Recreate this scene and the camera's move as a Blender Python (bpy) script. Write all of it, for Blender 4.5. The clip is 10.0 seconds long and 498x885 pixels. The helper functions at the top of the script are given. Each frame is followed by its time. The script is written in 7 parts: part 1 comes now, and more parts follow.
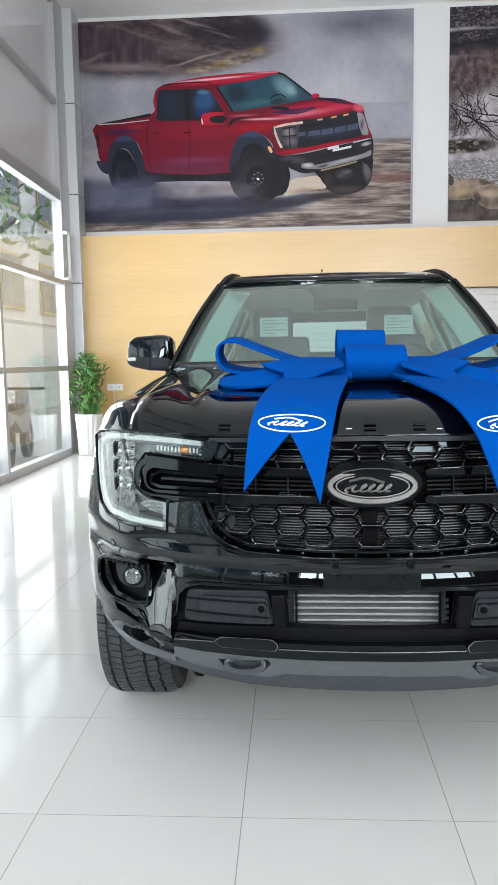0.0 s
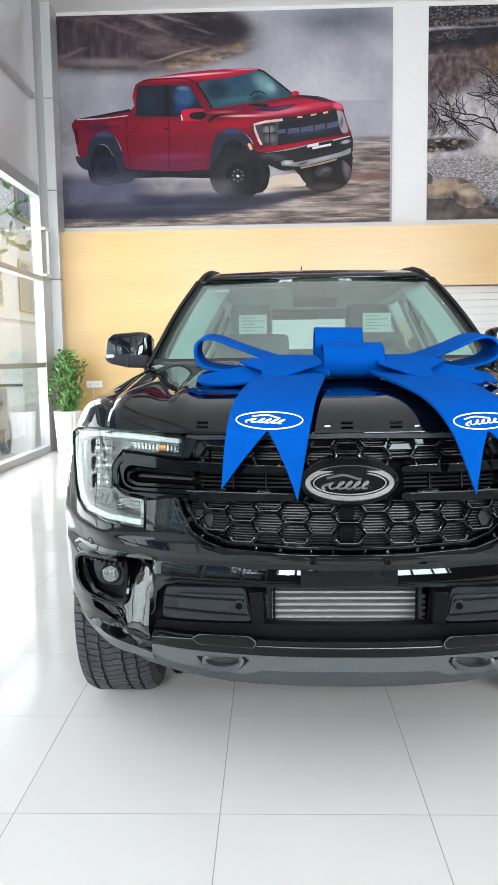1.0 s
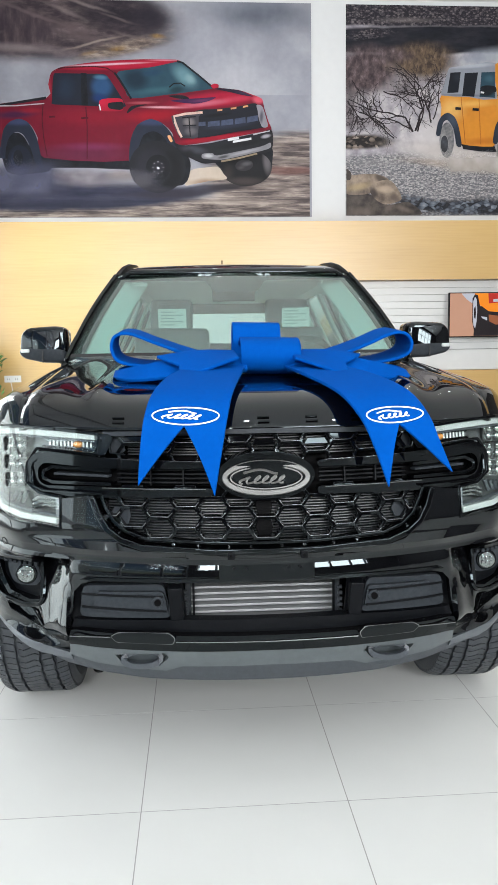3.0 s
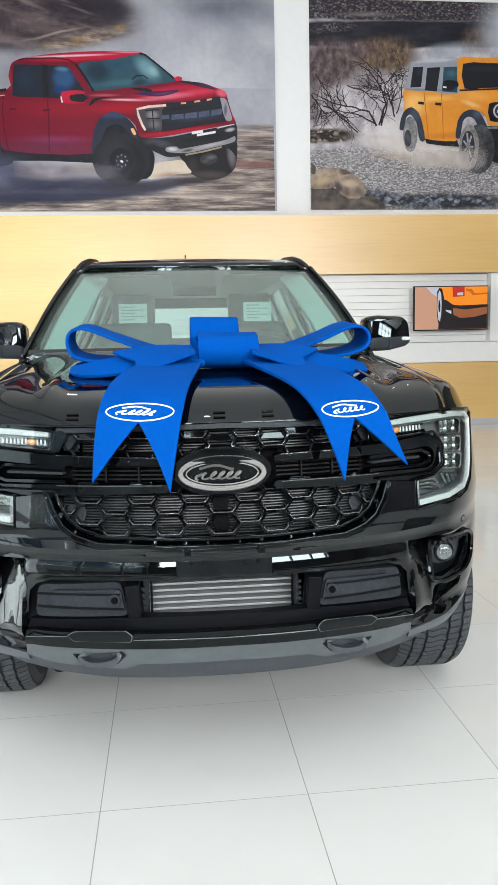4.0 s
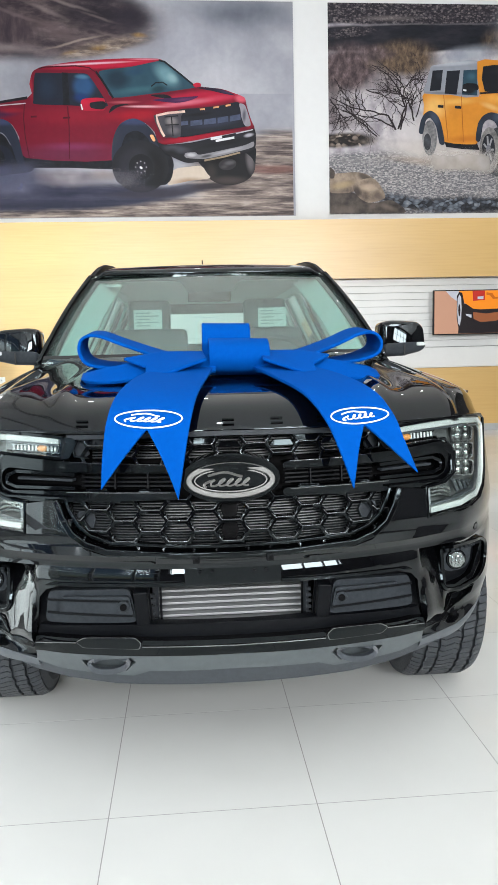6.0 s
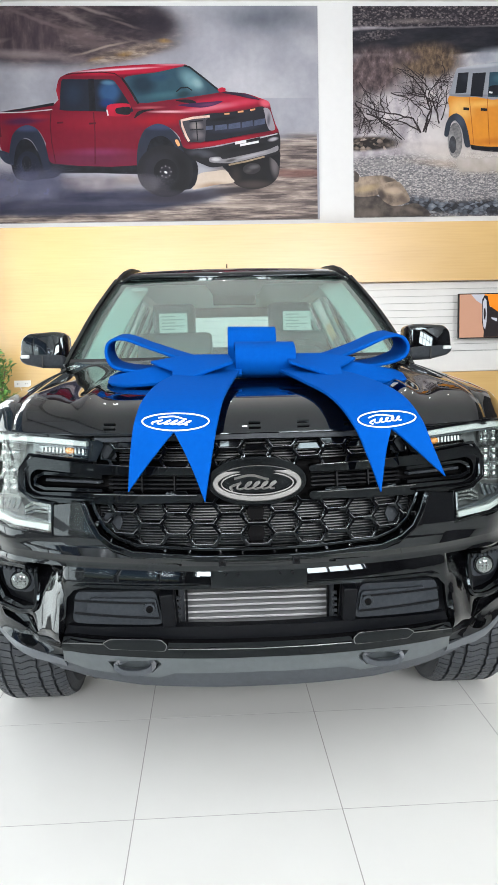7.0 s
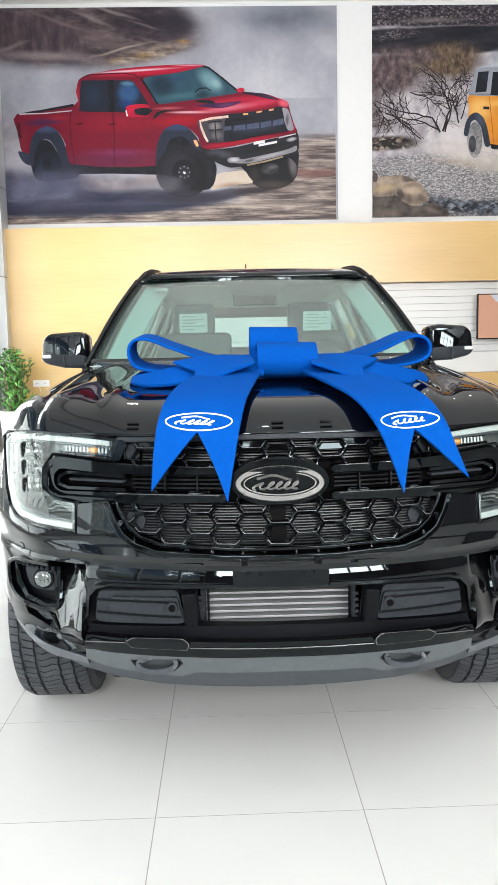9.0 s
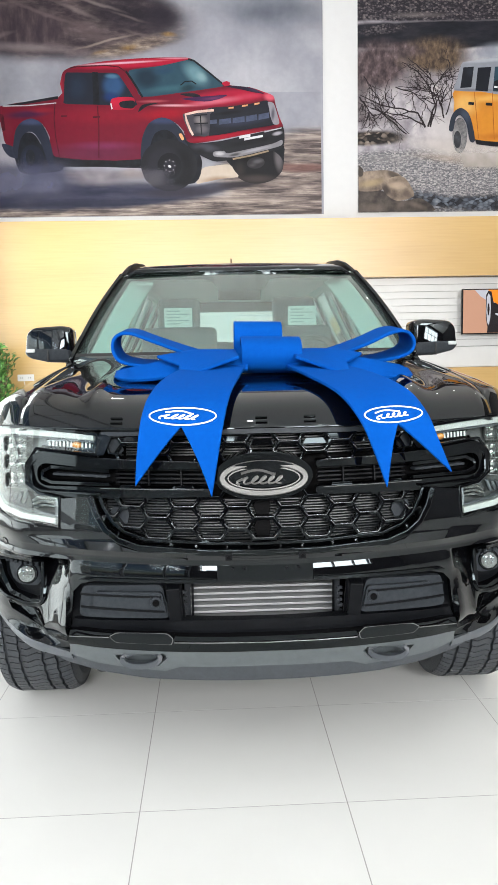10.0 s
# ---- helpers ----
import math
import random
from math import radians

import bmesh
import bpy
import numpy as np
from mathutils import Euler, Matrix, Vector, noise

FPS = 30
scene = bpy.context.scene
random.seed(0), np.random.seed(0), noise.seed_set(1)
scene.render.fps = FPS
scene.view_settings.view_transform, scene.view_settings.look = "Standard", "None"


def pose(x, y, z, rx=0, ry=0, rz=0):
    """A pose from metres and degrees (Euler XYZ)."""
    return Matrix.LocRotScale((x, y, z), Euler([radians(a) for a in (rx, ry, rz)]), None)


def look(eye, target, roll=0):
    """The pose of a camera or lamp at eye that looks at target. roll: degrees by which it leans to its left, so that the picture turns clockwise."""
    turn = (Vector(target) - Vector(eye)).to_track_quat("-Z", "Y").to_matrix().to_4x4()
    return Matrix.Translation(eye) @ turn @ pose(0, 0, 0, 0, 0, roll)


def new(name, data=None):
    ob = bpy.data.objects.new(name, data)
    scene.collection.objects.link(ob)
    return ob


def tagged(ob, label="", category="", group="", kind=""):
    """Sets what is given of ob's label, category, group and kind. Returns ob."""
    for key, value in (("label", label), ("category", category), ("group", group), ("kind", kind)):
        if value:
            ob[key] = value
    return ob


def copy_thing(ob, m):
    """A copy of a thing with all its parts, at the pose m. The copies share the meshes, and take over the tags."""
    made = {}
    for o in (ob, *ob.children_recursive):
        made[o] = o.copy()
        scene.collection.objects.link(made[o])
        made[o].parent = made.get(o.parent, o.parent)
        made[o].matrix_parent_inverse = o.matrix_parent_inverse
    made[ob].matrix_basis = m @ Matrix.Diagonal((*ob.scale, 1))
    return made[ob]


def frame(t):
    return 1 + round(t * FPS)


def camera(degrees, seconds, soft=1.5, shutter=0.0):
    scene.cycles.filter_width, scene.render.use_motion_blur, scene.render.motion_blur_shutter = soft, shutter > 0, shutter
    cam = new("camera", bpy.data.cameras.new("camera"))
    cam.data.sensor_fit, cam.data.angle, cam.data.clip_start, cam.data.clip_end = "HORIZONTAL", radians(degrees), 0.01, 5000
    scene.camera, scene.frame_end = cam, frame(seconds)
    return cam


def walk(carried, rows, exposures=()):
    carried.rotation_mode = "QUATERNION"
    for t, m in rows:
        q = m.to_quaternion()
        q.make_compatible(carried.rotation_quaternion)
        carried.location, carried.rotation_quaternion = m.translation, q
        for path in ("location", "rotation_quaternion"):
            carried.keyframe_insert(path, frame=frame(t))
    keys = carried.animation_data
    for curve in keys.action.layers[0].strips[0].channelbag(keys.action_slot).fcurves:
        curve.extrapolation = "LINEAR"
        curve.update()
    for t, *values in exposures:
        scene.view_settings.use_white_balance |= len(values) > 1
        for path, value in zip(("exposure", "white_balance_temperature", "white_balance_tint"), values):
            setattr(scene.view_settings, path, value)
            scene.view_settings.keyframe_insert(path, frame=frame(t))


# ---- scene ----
cam = camera(36.36, 10.0)
PATH = [
    (0.0, 0.1535, 0.0001, 1.3072, 83.775, 0.952, 3.133),
    (0.5, 0.1537, -0.0024, 1.3080, 83.637, 0.798, 2.478),
    (1.0, 0.1616, -0.0023, 1.3078, 83.542, 0.808, 1.668),
    (1.5, 0.1662, -0.0001, 1.3078, 83.417, 0.621, 0.432),
    (2.0, 0.1735, -0.0017, 1.3099, 83.319, 0.583, -0.949),
    (2.5, 0.1800, -0.0027, 1.3120, 83.187, 0.679, -2.449),
    (4.0, 0.2295, 0.0045, 1.3126, 82.527, 1.189, -6.264),
    (4.5, 0.2662, 0.0119, 1.3119, 82.422, 1.249, -6.605),
    (5.0, 0.2775, 0.0103, 1.3181, 82.443, 1.181, -6.369),
    (5.5, 0.2709, 0.0089, 1.3194, 82.640, 1.267, -5.595),
    (7.0, 0.2525, 0.0071, 1.3176, 83.196, 1.314, -2.997),
    (7.5, 0.2429, 0.0069, 1.3183, 83.274, 1.329, -2.231),
    (8.0, 0.2372, 0.0064, 1.3185, 83.358, 1.309, -1.667),
    (8.5, 0.2337, 0.0040, 1.3192, 83.375, 1.263, -1.499),
    (9.0, 0.2327, 0.0044, 1.3186, 83.229, 1.208, -1.779),
    (9.5, 0.2374, 0.0040, 1.3173, 83.026, 1.172, -2.259),
    (10.0, 0.2386, 0.0029, 1.3182, 82.812, 1.104, -2.823),
]
EXPOSURES = [(0.0, -0.60, 6400, 12), (0.4, -0.46, 6420, 12), (1.0, -0.33, 6420, 12), (2.7, -0.32, 6450, 11), (4.5, -0.27, 6500, 10), (5.7, -0.25, 6470, 10), (7.0, -0.15, 6520, 12), (10.0, -0.12, 6650, 12)]
walk(cam, [(t, pose(x, y, z, rx, ry, rz)) for t, x, y, z, rx, ry, rz in PATH], EXPOSURES)

# ---- light ----
world = bpy.data.worlds.new("world")
scene.world = world
world.use_nodes = True
wn = world.node_tree
sky = wn.nodes.new("ShaderNodeTexSky")
sky.sky_type, sky.sun_disc = "NISHITA", False
sky.sun_elevation, sky.sun_rotation = radians(38), radians(25)
wn.links.new(sky.outputs[0], wn.nodes["Background"].inputs[0])
wn.nodes["Background"].inputs[1].default_value = 0.15


def lamp(name, kind, m, power, size=(1, 1), colour=(1, 1, 1)):
    data = bpy.data.lights.new(name, kind)
    data.energy, data.color = power, colour
    if kind == "AREA":
        data.shape, data.size, data.size_y = "RECTANGLE", *size
    ob = new(name, data)
    ob.matrix_world = m
    return ob


sun = lamp("sun", "SUN", look((14, 34, 24), (0, 4, 0)), 4.5, colour=(1, 0.96, 0.9))
sun.data.angle = radians(2)
# sky light at the side glazing; unseen fill lamps added behind the camera
lamp("window_light_side", "AREA", pose(-3.3, 2.6, 1.15, 0, -90, 0), 160, (2.2, 5.4), (0.95, 0.975, 0.99))
lamp("added_front_fill", "AREA", pose(-1.55, -7.0, 3.9, 90, 0, 0), 850, (2.0, 3.2), (0.97, 0.985, 0.992))
lamp("added_front_fill", "AREA", pose(4.35, -7.0, 3.9, 90, 0, 0), 1560, (4.9, 3.2), (0.97, 0.985, 0.992))
# extra lamp outside the far panes, added to brighten the wood
lamp("window_light_corner", "AREA", pose(-3.3, 8.5, 1.9, 0, -90, 0), 370, (3.3, 4.1), (0.96, 0.98, 1))

# ---- materials ----
def shader(name):
    m = bpy.data.materials.new(name)
    m.use_nodes = True
    return m, m.node_tree.nodes, m.node_tree.links, m.node_tree.nodes["Principled BSDF"]


def noise_of(nodes, links, scale, detail=4.0, stretch=(1, 1, 1), space="Object"):
    tc = nodes.new("ShaderNodeTexCoord")
    mp = nodes.new("ShaderNodeMapping")
    mp.inputs["Scale"].default_value = stretch
    nz = nodes.new("ShaderNodeTexNoise")
    nz.inputs["Scale"].default_value, nz.inputs["Detail"].default_value = scale, detail
    links.new(tc.outputs[space], mp.inputs[0])
    links.new(mp.outputs[0], nz.inputs["Vector"])
    return nz


def ramp_of(nodes, links, source, stops):
    r = nodes.new("ShaderNodeValToRGB")
    e = r.color_ramp.elements
    while len(e) < len(stops):
        e.new(0.5)
    for el, (p, c) in zip(e, stops):
        el.position, el.color = p, (*c, 1)
    links.new(source, r.inputs[0])
    return r


def bump_of(nodes, links, bsdf, source, strength, distance=0.01):
    b = nodes.new("ShaderNodeBump")
    b.inputs["Strength"].default_value, b.inputs["Distance"].default_value = strength, distance
    links.new(source, b.inputs["Height"])
    links.new(b.outputs[0], bsdf.inputs["Normal"])


def stuff_of(name, colour, rough=0.5, metal=0.0, coat=0.0, scale=30.0, vary=0.12, bump=0.0, stretch=(1, 1, 1), emit=None, power=0.0, rough_vary=0.06, span=(0.3, 0.7)):
    """A surface with two scales of variation in tone and gloss."""
    m, n, l, b = shader(name)
    fine, broad = noise_of(n, l, scale, 5, stretch), noise_of(n, l, scale * 0.08, 2)
    add = n.new("ShaderNodeMath")
    add.operation = "ADD"
    l.new(fine.outputs[0], add.inputs[0]), l.new(broad.outputs[0], add.inputs[1])
    half = n.new("ShaderNodeMath")
    half.operation, half.inputs[1].default_value = "MULTIPLY", 0.5
    l.new(add.outputs[0], half.inputs[0])
    lo, hi = [max(0, c * (1 - vary)) for c in colour], [min(1, c * (1 + vary)) for c in colour]
    r = ramp_of(n, l, half.outputs[0], [(span[0], lo), (span[1], hi)])
    l.new(r.outputs[0], b.inputs["Base Color"])
    rr = n.new("ShaderNodeMapRange")
    rr.inputs["To Min"].default_value, rr.inputs["To Max"].default_value = max(0.01, rough - rough_vary), min(1, rough + rough_vary)
    l.new(half.outputs[0], rr.inputs[0])
    l.new(rr.outputs[0], b.inputs["Roughness"])
    b.inputs["Metallic"].default_value, b.inputs["Coat Weight"].default_value = metal, coat
    b.inputs["Coat Roughness"].default_value, b.inputs["Coat IOR"].default_value = 0.012, 1.41
    if bump:
        bump_of(n, l, b, fine.outputs[0], bump)
    if emit:
        b.inputs["Emission Color"].default_value, b.inputs["Emission Strength"].default_value = (*emit, 1), power
    return m


def glass_of(name, tint, rough=0.0, mix=0.0, gain=0.9):
    """Thin clear glass: straight through, with a mirror gloss on top."""
    m, n, l, b = shader(name)
    tr, gl, mx, lw, pw, ma = (n.new("ShaderNode" + k) for k in ("BsdfTransparent", "BsdfGlossy", "MixShader", "LayerWeight", "Math", "Math"))
    tr.inputs[0].default_value = (*tint, 1)
    gl.inputs["Roughness"].default_value = rough
    lw.inputs[0].default_value = 0.5
    pw.operation, pw.inputs[1].default_value = "POWER", 4.0
    ma.operation, ma.inputs[1].default_value, ma.inputs[2].default_value = "MULTIPLY_ADD", gain, 0.04 + mix
    l.new(lw.outputs["Facing"], pw.inputs[0]), l.new(pw.outputs[0], ma.inputs[0])
    l.new(ma.outputs[0], mx.inputs[0]), l.new(tr.outputs[0], mx.inputs[1]), l.new(gl.outputs[0], mx.inputs[2])
    l.new(mx.outputs[0], n["Material Output"].inputs[0])
    return m


PAINT = stuff_of("black_paint", (0.002, 0.0021, 0.0026), 0.02, 0, 0.25, 600, 0.25, rough_vary=0.01)
GLOSS = stuff_of("gloss_black_plastic", (0.0015, 0.0016, 0.002), 0.04, 0, 0.0, 300, 0.2, rough_vary=0.02)
for blue_black, index in ((PAINT, 1.51), (GLOSS, 1.38)):
    blue_black.node_tree.nodes["Principled BSDF"].inputs["IOR"].default_value = index
    blue_black.node_tree.nodes["Principled BSDF"].inputs["Specular Tint"].default_value = (0.80, 0.93, 1.0, 1)
MATTE = stuff_of("matte_black_plastic", (0.0032, 0.0038, 0.005), 0.45, 0, 0, 900, 0.3, 0.12)
PLASTIC = stuff_of("grey_black_plastic", (0.027, 0.0315, 0.0365), 0.4, 0, 0, 900, 0.25, 0.1)
for dull in (MATTE, PLASTIC):
    dull.node_tree.nodes["Principled BSDF"].inputs["Specular IOR Level"].default_value = 0.12
SATIN = stuff_of("satin_grey_trim", (0.10, 0.112, 0.125), 0.34, 0.25, 0, 500, 0.15)
# near-black; on sheets behind openings the colour stands in for shade
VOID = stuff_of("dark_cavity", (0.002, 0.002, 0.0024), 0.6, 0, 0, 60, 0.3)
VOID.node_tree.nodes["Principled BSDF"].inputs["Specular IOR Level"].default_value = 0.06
SILVER = stuff_of("brushed_aluminium", (0.46, 0.47, 0.48), 0.45, 0.4, 0, 60, 0.12, stretch=(0.05, 1, 8))
CHROME = stuff_of("chrome", (0.10, 0.099, 0.096), 0.42, 1.0, 0, 40, 0.05, rough_vary=0.03)
REFLECTOR = stuff_of("lamp_reflector", (0.28, 0.295, 0.30), 0.12, 0.9, 0, 60, 0.15)
CHIN = stuff_of("grey_chin_plastic", (0.040, 0.047, 0.055), 0.42, 0, 0, 900, 0.2, 0.1)
DARK_WOOD = stuff_of("dark_brown_wood", (0.075, 0.038, 0.02), 0.4, 0, 0, 12, 0.35, 0.08, (0.3, 4, 4))
LAMP_GREY = stuff_of("grey_lamp_housing", (0.17, 0.18, 0.182), 0.3, 0.3, 0, 200, 0.15)
CRYSTAL = stuff_of("clear_crystal", (0.62, 0.64, 0.64), 0.07, 0.95, 0.0, 120, 0.12)
DRL = stuff_of("light_guide", (0.50, 0.53, 0.525), 0.25, 0, 0.3, 90, 0.1)
AMBER = stuff_of("amber_bulb", (0.85, 0.36, 0.10), 0.25, 0, 0.5, 60, 0.1)
RUBBER = stuff_of("tyre_rubber", (0.036, 0.041, 0.047), 0.5, 0, 0, 220, 0.3, 0.15)
RIM = stuff_of("dark_alloy", (0.06, 0.06, 0.065), 0.3, 0.8, 0, 80, 0.15)
GLASS = glass_of("windscreen_glass", (0.77, 0.92, 0.885), 0.0, 0.155)
LENS = glass_of("clear_lens", (0.94, 0.965, 0.955), mix=-0.005, gain=0.5)
SKID = stuff_of("dark_satin_skid", (0.078, 0.091, 0.096), 0.36, 0, 0, 500, 0.15)
SLAT_GREY = stuff_of("grey_grille_slat", (0.013, 0.015, 0.0175), 0.35, 0, 0, 300, 0.15)
# bright metal for highlights drawn on ledges; the second also makes projector rims
CELL_GLINT = stuff_of("cell_edge_glint", (0.21, 0.22, 0.23), 0.2, 0.9, 0, 60, 0.1)
CHROME_AND_GLINT = stuff_of("dark_chrome_and_glint", (0.24, 0.245, 0.25), 0.16, 0.9, 0, 60, 0.1)
PANE = glass_of("window_pane", (0.93, 0.96, 0.95))
TRIM_PALE = stuff_of("pale_headliner", (0.64, 0.72, 0.69), 0.85, 0, 0, 300, 0.08, 0.05)
SEAT = stuff_of("wrapped_grey_seat", (0.145, 0.18, 0.172), 0.4, 0, 0, 260, 0.25, 0.2)
PAPER = stuff_of("printed_paper", (0.82, 0.83, 0.80), 0.6, 0, 0, 40, 0.04)
INK = stuff_of("grey_ink", (0.40, 0.44, 0.42), 0.6, 0, 0, 40, 0.1)
RIBBON = stuff_of("blue_foam_ribbon", (0.0, 0.067, 0.33), 0.85, 0, 0, 900, 0.07, 0.05)
DASH = stuff_of("black_dashboard", (0.05, 0.053, 0.052), 0.55, 0, 0, 300, 0.2, 0.1)
DARK_WALL = stuff_of("dark_grey_wall", (0.05, 0.05, 0.055), 0.7, 0, 0, 20, 0.1, 0.05)
RIBBON.node_tree.nodes["Principled BSDF"].inputs["Specular IOR Level"].default_value = 0.04
WHITE_INK = stuff_of("white_print", (0.86, 0.88, 0.90), 0.5, 0, 0, 200, 0.03)
WALL = stuff_of("white_wall_paint", (0.67, 0.675, 0.675), 0.75, 0, 0, 120, 0.025, 0.04)
CEIL = stuff_of("white_ceiling_paint", (0.84, 0.845, 0.84), 0.8, 0, 0, 60, 0.02, 0.03)
SLAT = stuff_of("white_slat_board", (0.65, 0.65, 0.635), 0.4, 0, 0, 90, 0.03)
ALU = stuff_of("aluminium_frame", (0.46, 0.47, 0.48), 0.38, 0.35, 0, 90, 0.06)
CLAD = stuff_of("silver_cladding", (0.58, 0.60, 0.61), 0.36, 0.3, 0, 40, 0.05)
SEAM = stuff_of("black_seam", (0.02, 0.02, 0.02), 0.7, 0, 0, 90, 0.2)
FROST = stuff_of("grey_spandrel_glass", (0.66, 0.675, 0.70), 0.14, 0, 0.3, 6, 0.05)
POT = stuff_of("white_glazed_pot", (0.78, 0.78, 0.76), 0.3, 0, 0.3, 40, 0.04)
SOIL = stuff_of("soil", (0.05, 0.035, 0.025), 0.9, 0, 0, 120, 0.4, 0.5)
BARK = stuff_of("bark", (0.16, 0.12, 0.08), 0.85, 0, 0, 60, 0.3, 0.4, (1, 1, 0.2))
SOCKET = stuff_of("white_switch_plastic", (0.8, 0.8, 0.78), 0.35, 0, 0, 90, 0.03)
ASPHALT = stuff_of("asphalt", (0.05, 0.05, 0.052), 0.85, 0, 0, 60, 0.3, 0.3)
GROUT = stuff_of("grey_grout", (0.29, 0.29, 0.28), 0.85, 0, 0, 200, 0.12)
RENDERED = stuff_of("white_render", (0.80, 0.80, 0.78), 0.85, 0, 0, 20, 0.06, 0.1)
YELLOW_WALL = stuff_of("ochre_render", (0.62, 0.48, 0.22), 0.85, 0, 0, 20, 0.1, 0.1)
PAVING = stuff_of("pale_paving", (0.50, 0.50, 0.48), 0.7, 0, 0, 8, 0.12, 0.1)
DARK_GLASS = stuff_of("dark_window_glass", (0.10, 0.12, 0.13), 0.08, 0, 0.3, 4, 0.2)


def wood_panel():
    m, n, l, b = shader("pale_wood_veneer")
    grain = noise_of(n, l, 5, 7, (0.35, 3, 9))
    figure = noise_of(n, l, 1.1, 3, (0.25, 1, 1.6))
    r = ramp_of(n, l, grain.outputs[0], [(0.3, (0.575, 0.362, 0.122)), (0.5, (0.60, 0.385, 0.134)), (0.72, (0.615, 0.40, 0.147))])
    r2 = ramp_of(n, l, figure.outputs[0], [(0.35, (0.90, 0.885, 0.85)), (0.65, (1, 1, 1))])
    mx = n.new("ShaderNodeMix")
    mx.data_type, mx.blend_type = "RGBA", "MULTIPLY"
    mx.inputs[0].default_value = 1
    l.new(r.outputs[0], mx.inputs[6]), l.new(r2.outputs[0], mx.inputs[7])
    l.new(mx.outputs[2], b.inputs["Base Color"])
    b.inputs["Roughness"].default_value = 0.33
    b.inputs["Coat Weight"].default_value, b.inputs["Coat Roughness"].default_value = 0.8, 0.3
    b.inputs["Coat IOR"].default_value = 1.45
    bump_of(n, l, b, grain.outputs[0], 0.012)
    return m


def tile_glaze():
    m, n, l, b = shader("polished_porcelain")
    cloud = noise_of(n, l, 2.2, 5)
    info = n.new("ShaderNodeObjectInfo")
    mixed = n.new("ShaderNodeMath")
    mixed.operation = "MULTIPLY_ADD"
    mixed.inputs[1].default_value = 0.35
    l.new(info.outputs["Random"], mixed.inputs[0]), l.new(cloud.outputs[0], mixed.inputs[2])
    r = ramp_of(n, l, mixed.outputs[0], [(0.35, (0.606, 0.613, 0.590)), (0.95, (0.650, 0.657, 0.633))])
    l.new(r.outputs[0], b.inputs["Base Color"])
    smear = noise_of(n, l, 5, 3, (1, 1, 1))
    rr = n.new("ShaderNodeMapRange")
    rr.inputs["To Min"].default_value, rr.inputs["To Max"].default_value = 0.04, 0.13
    l.new(smear.outputs[0], rr.inputs[0])
    l.new(rr.outputs[0], b.inputs["Roughness"])
    b.inputs["Specular IOR Level"].default_value = 0.2
    return m


WOOD, TILE = wood_panel(), tile_glaze()


def leaf_green(name, dark, light):
    m, n, l, b = shader(name)
    geo = n.new("ShaderNodeNewGeometry")
    r = ramp_of(n, l, geo.outputs["Random Per Island"], [(0.0, dark), (0.75, light), (1.0, [min(1, c * 1.8) for c in light])])
    l.new(r.outputs[0], b.inputs["Base Color"])
    b.inputs["Roughness"].default_value = 0.38
    return m


LEAF = leaf_green("ficus_leaf", (0.02, 0.075, 0.018), (0.12, 0.30, 0.07))
TREE_LEAF = leaf_green("tree_leaf", (0.09, 0.20, 0.04), (0.26, 0.46, 0.12))

# ---- mesh helpers ----
from mathutils.geometry import tessellate_polygon

def mesh_of(name, bm, material, smooth=False):
    me = bpy.data.meshes.new(name)
    bmesh.ops.recalc_face_normals(bm, faces=bm.faces)
    bm.to_mesh(me)
    bm.free()
    for m in material if isinstance(material, (list, tuple)) else [material]:
        me.materials.append(m)
    if smooth:
        me.shade_smooth()
    return me


def thing(name, m, label, category, group="", kind=""):
    """An Empty at the base of a thing that has parts."""
    ob = new(name)
    ob.matrix_world = m
    return tagged(ob, label, category, group, kind)


def part(name, bm, material, parent=None, label="", smooth=False, bevel=0.0, m=None):
    """One mesh object, under a thing or a part."""
    ob = new(name, mesh_of(name, bm, material, smooth or bevel > 0))
    ob.parent = parent
    if m is not None:
        ob.matrix_local = m
    if label:
        ob["label"] = label
    if bevel:
        md = ob.modifiers.new("bevel", "BEVEL")
        md.width, md.segments, md.limit_method, md.angle_limit = bevel, 2, "ANGLE", radians(38)
        md.harden_normals = True
    return ob


def solid(name, bm, material, label="", category="", group="", kind="", smooth=False, bevel=0.0, m=None):
    return tagged(part(name, bm, material, None, "", smooth, bevel, m), label, category, group, kind)


def block(a, b, bm=None):
    """A box between two corners."""
    bm = bm or bmesh.new()
    c, s = [(p + q) / 2 for p, q in zip(a, b)], [abs(q - p) for p, q in zip(a, b)]
    bmesh.ops.create_cube(bm, size=1, matrix=Matrix.Translation(c) @ Matrix.Diagonal((*s, 1)))
    return bm


def disc_of(bm, centre, r, depth, n=24, axis="y", r2=None):
    turn = {"y": Matrix.Rotation(radians(90), 4, "X"), "x": Matrix.Rotation(radians(90), 4, "Y"), "z": Matrix()}[axis]
    bmesh.ops.create_cone(bm, cap_ends=True, segments=n, radius1=r, radius2=r if r2 is None else r2, depth=depth, matrix=Matrix.Translation(centre) @ turn)
    return bm


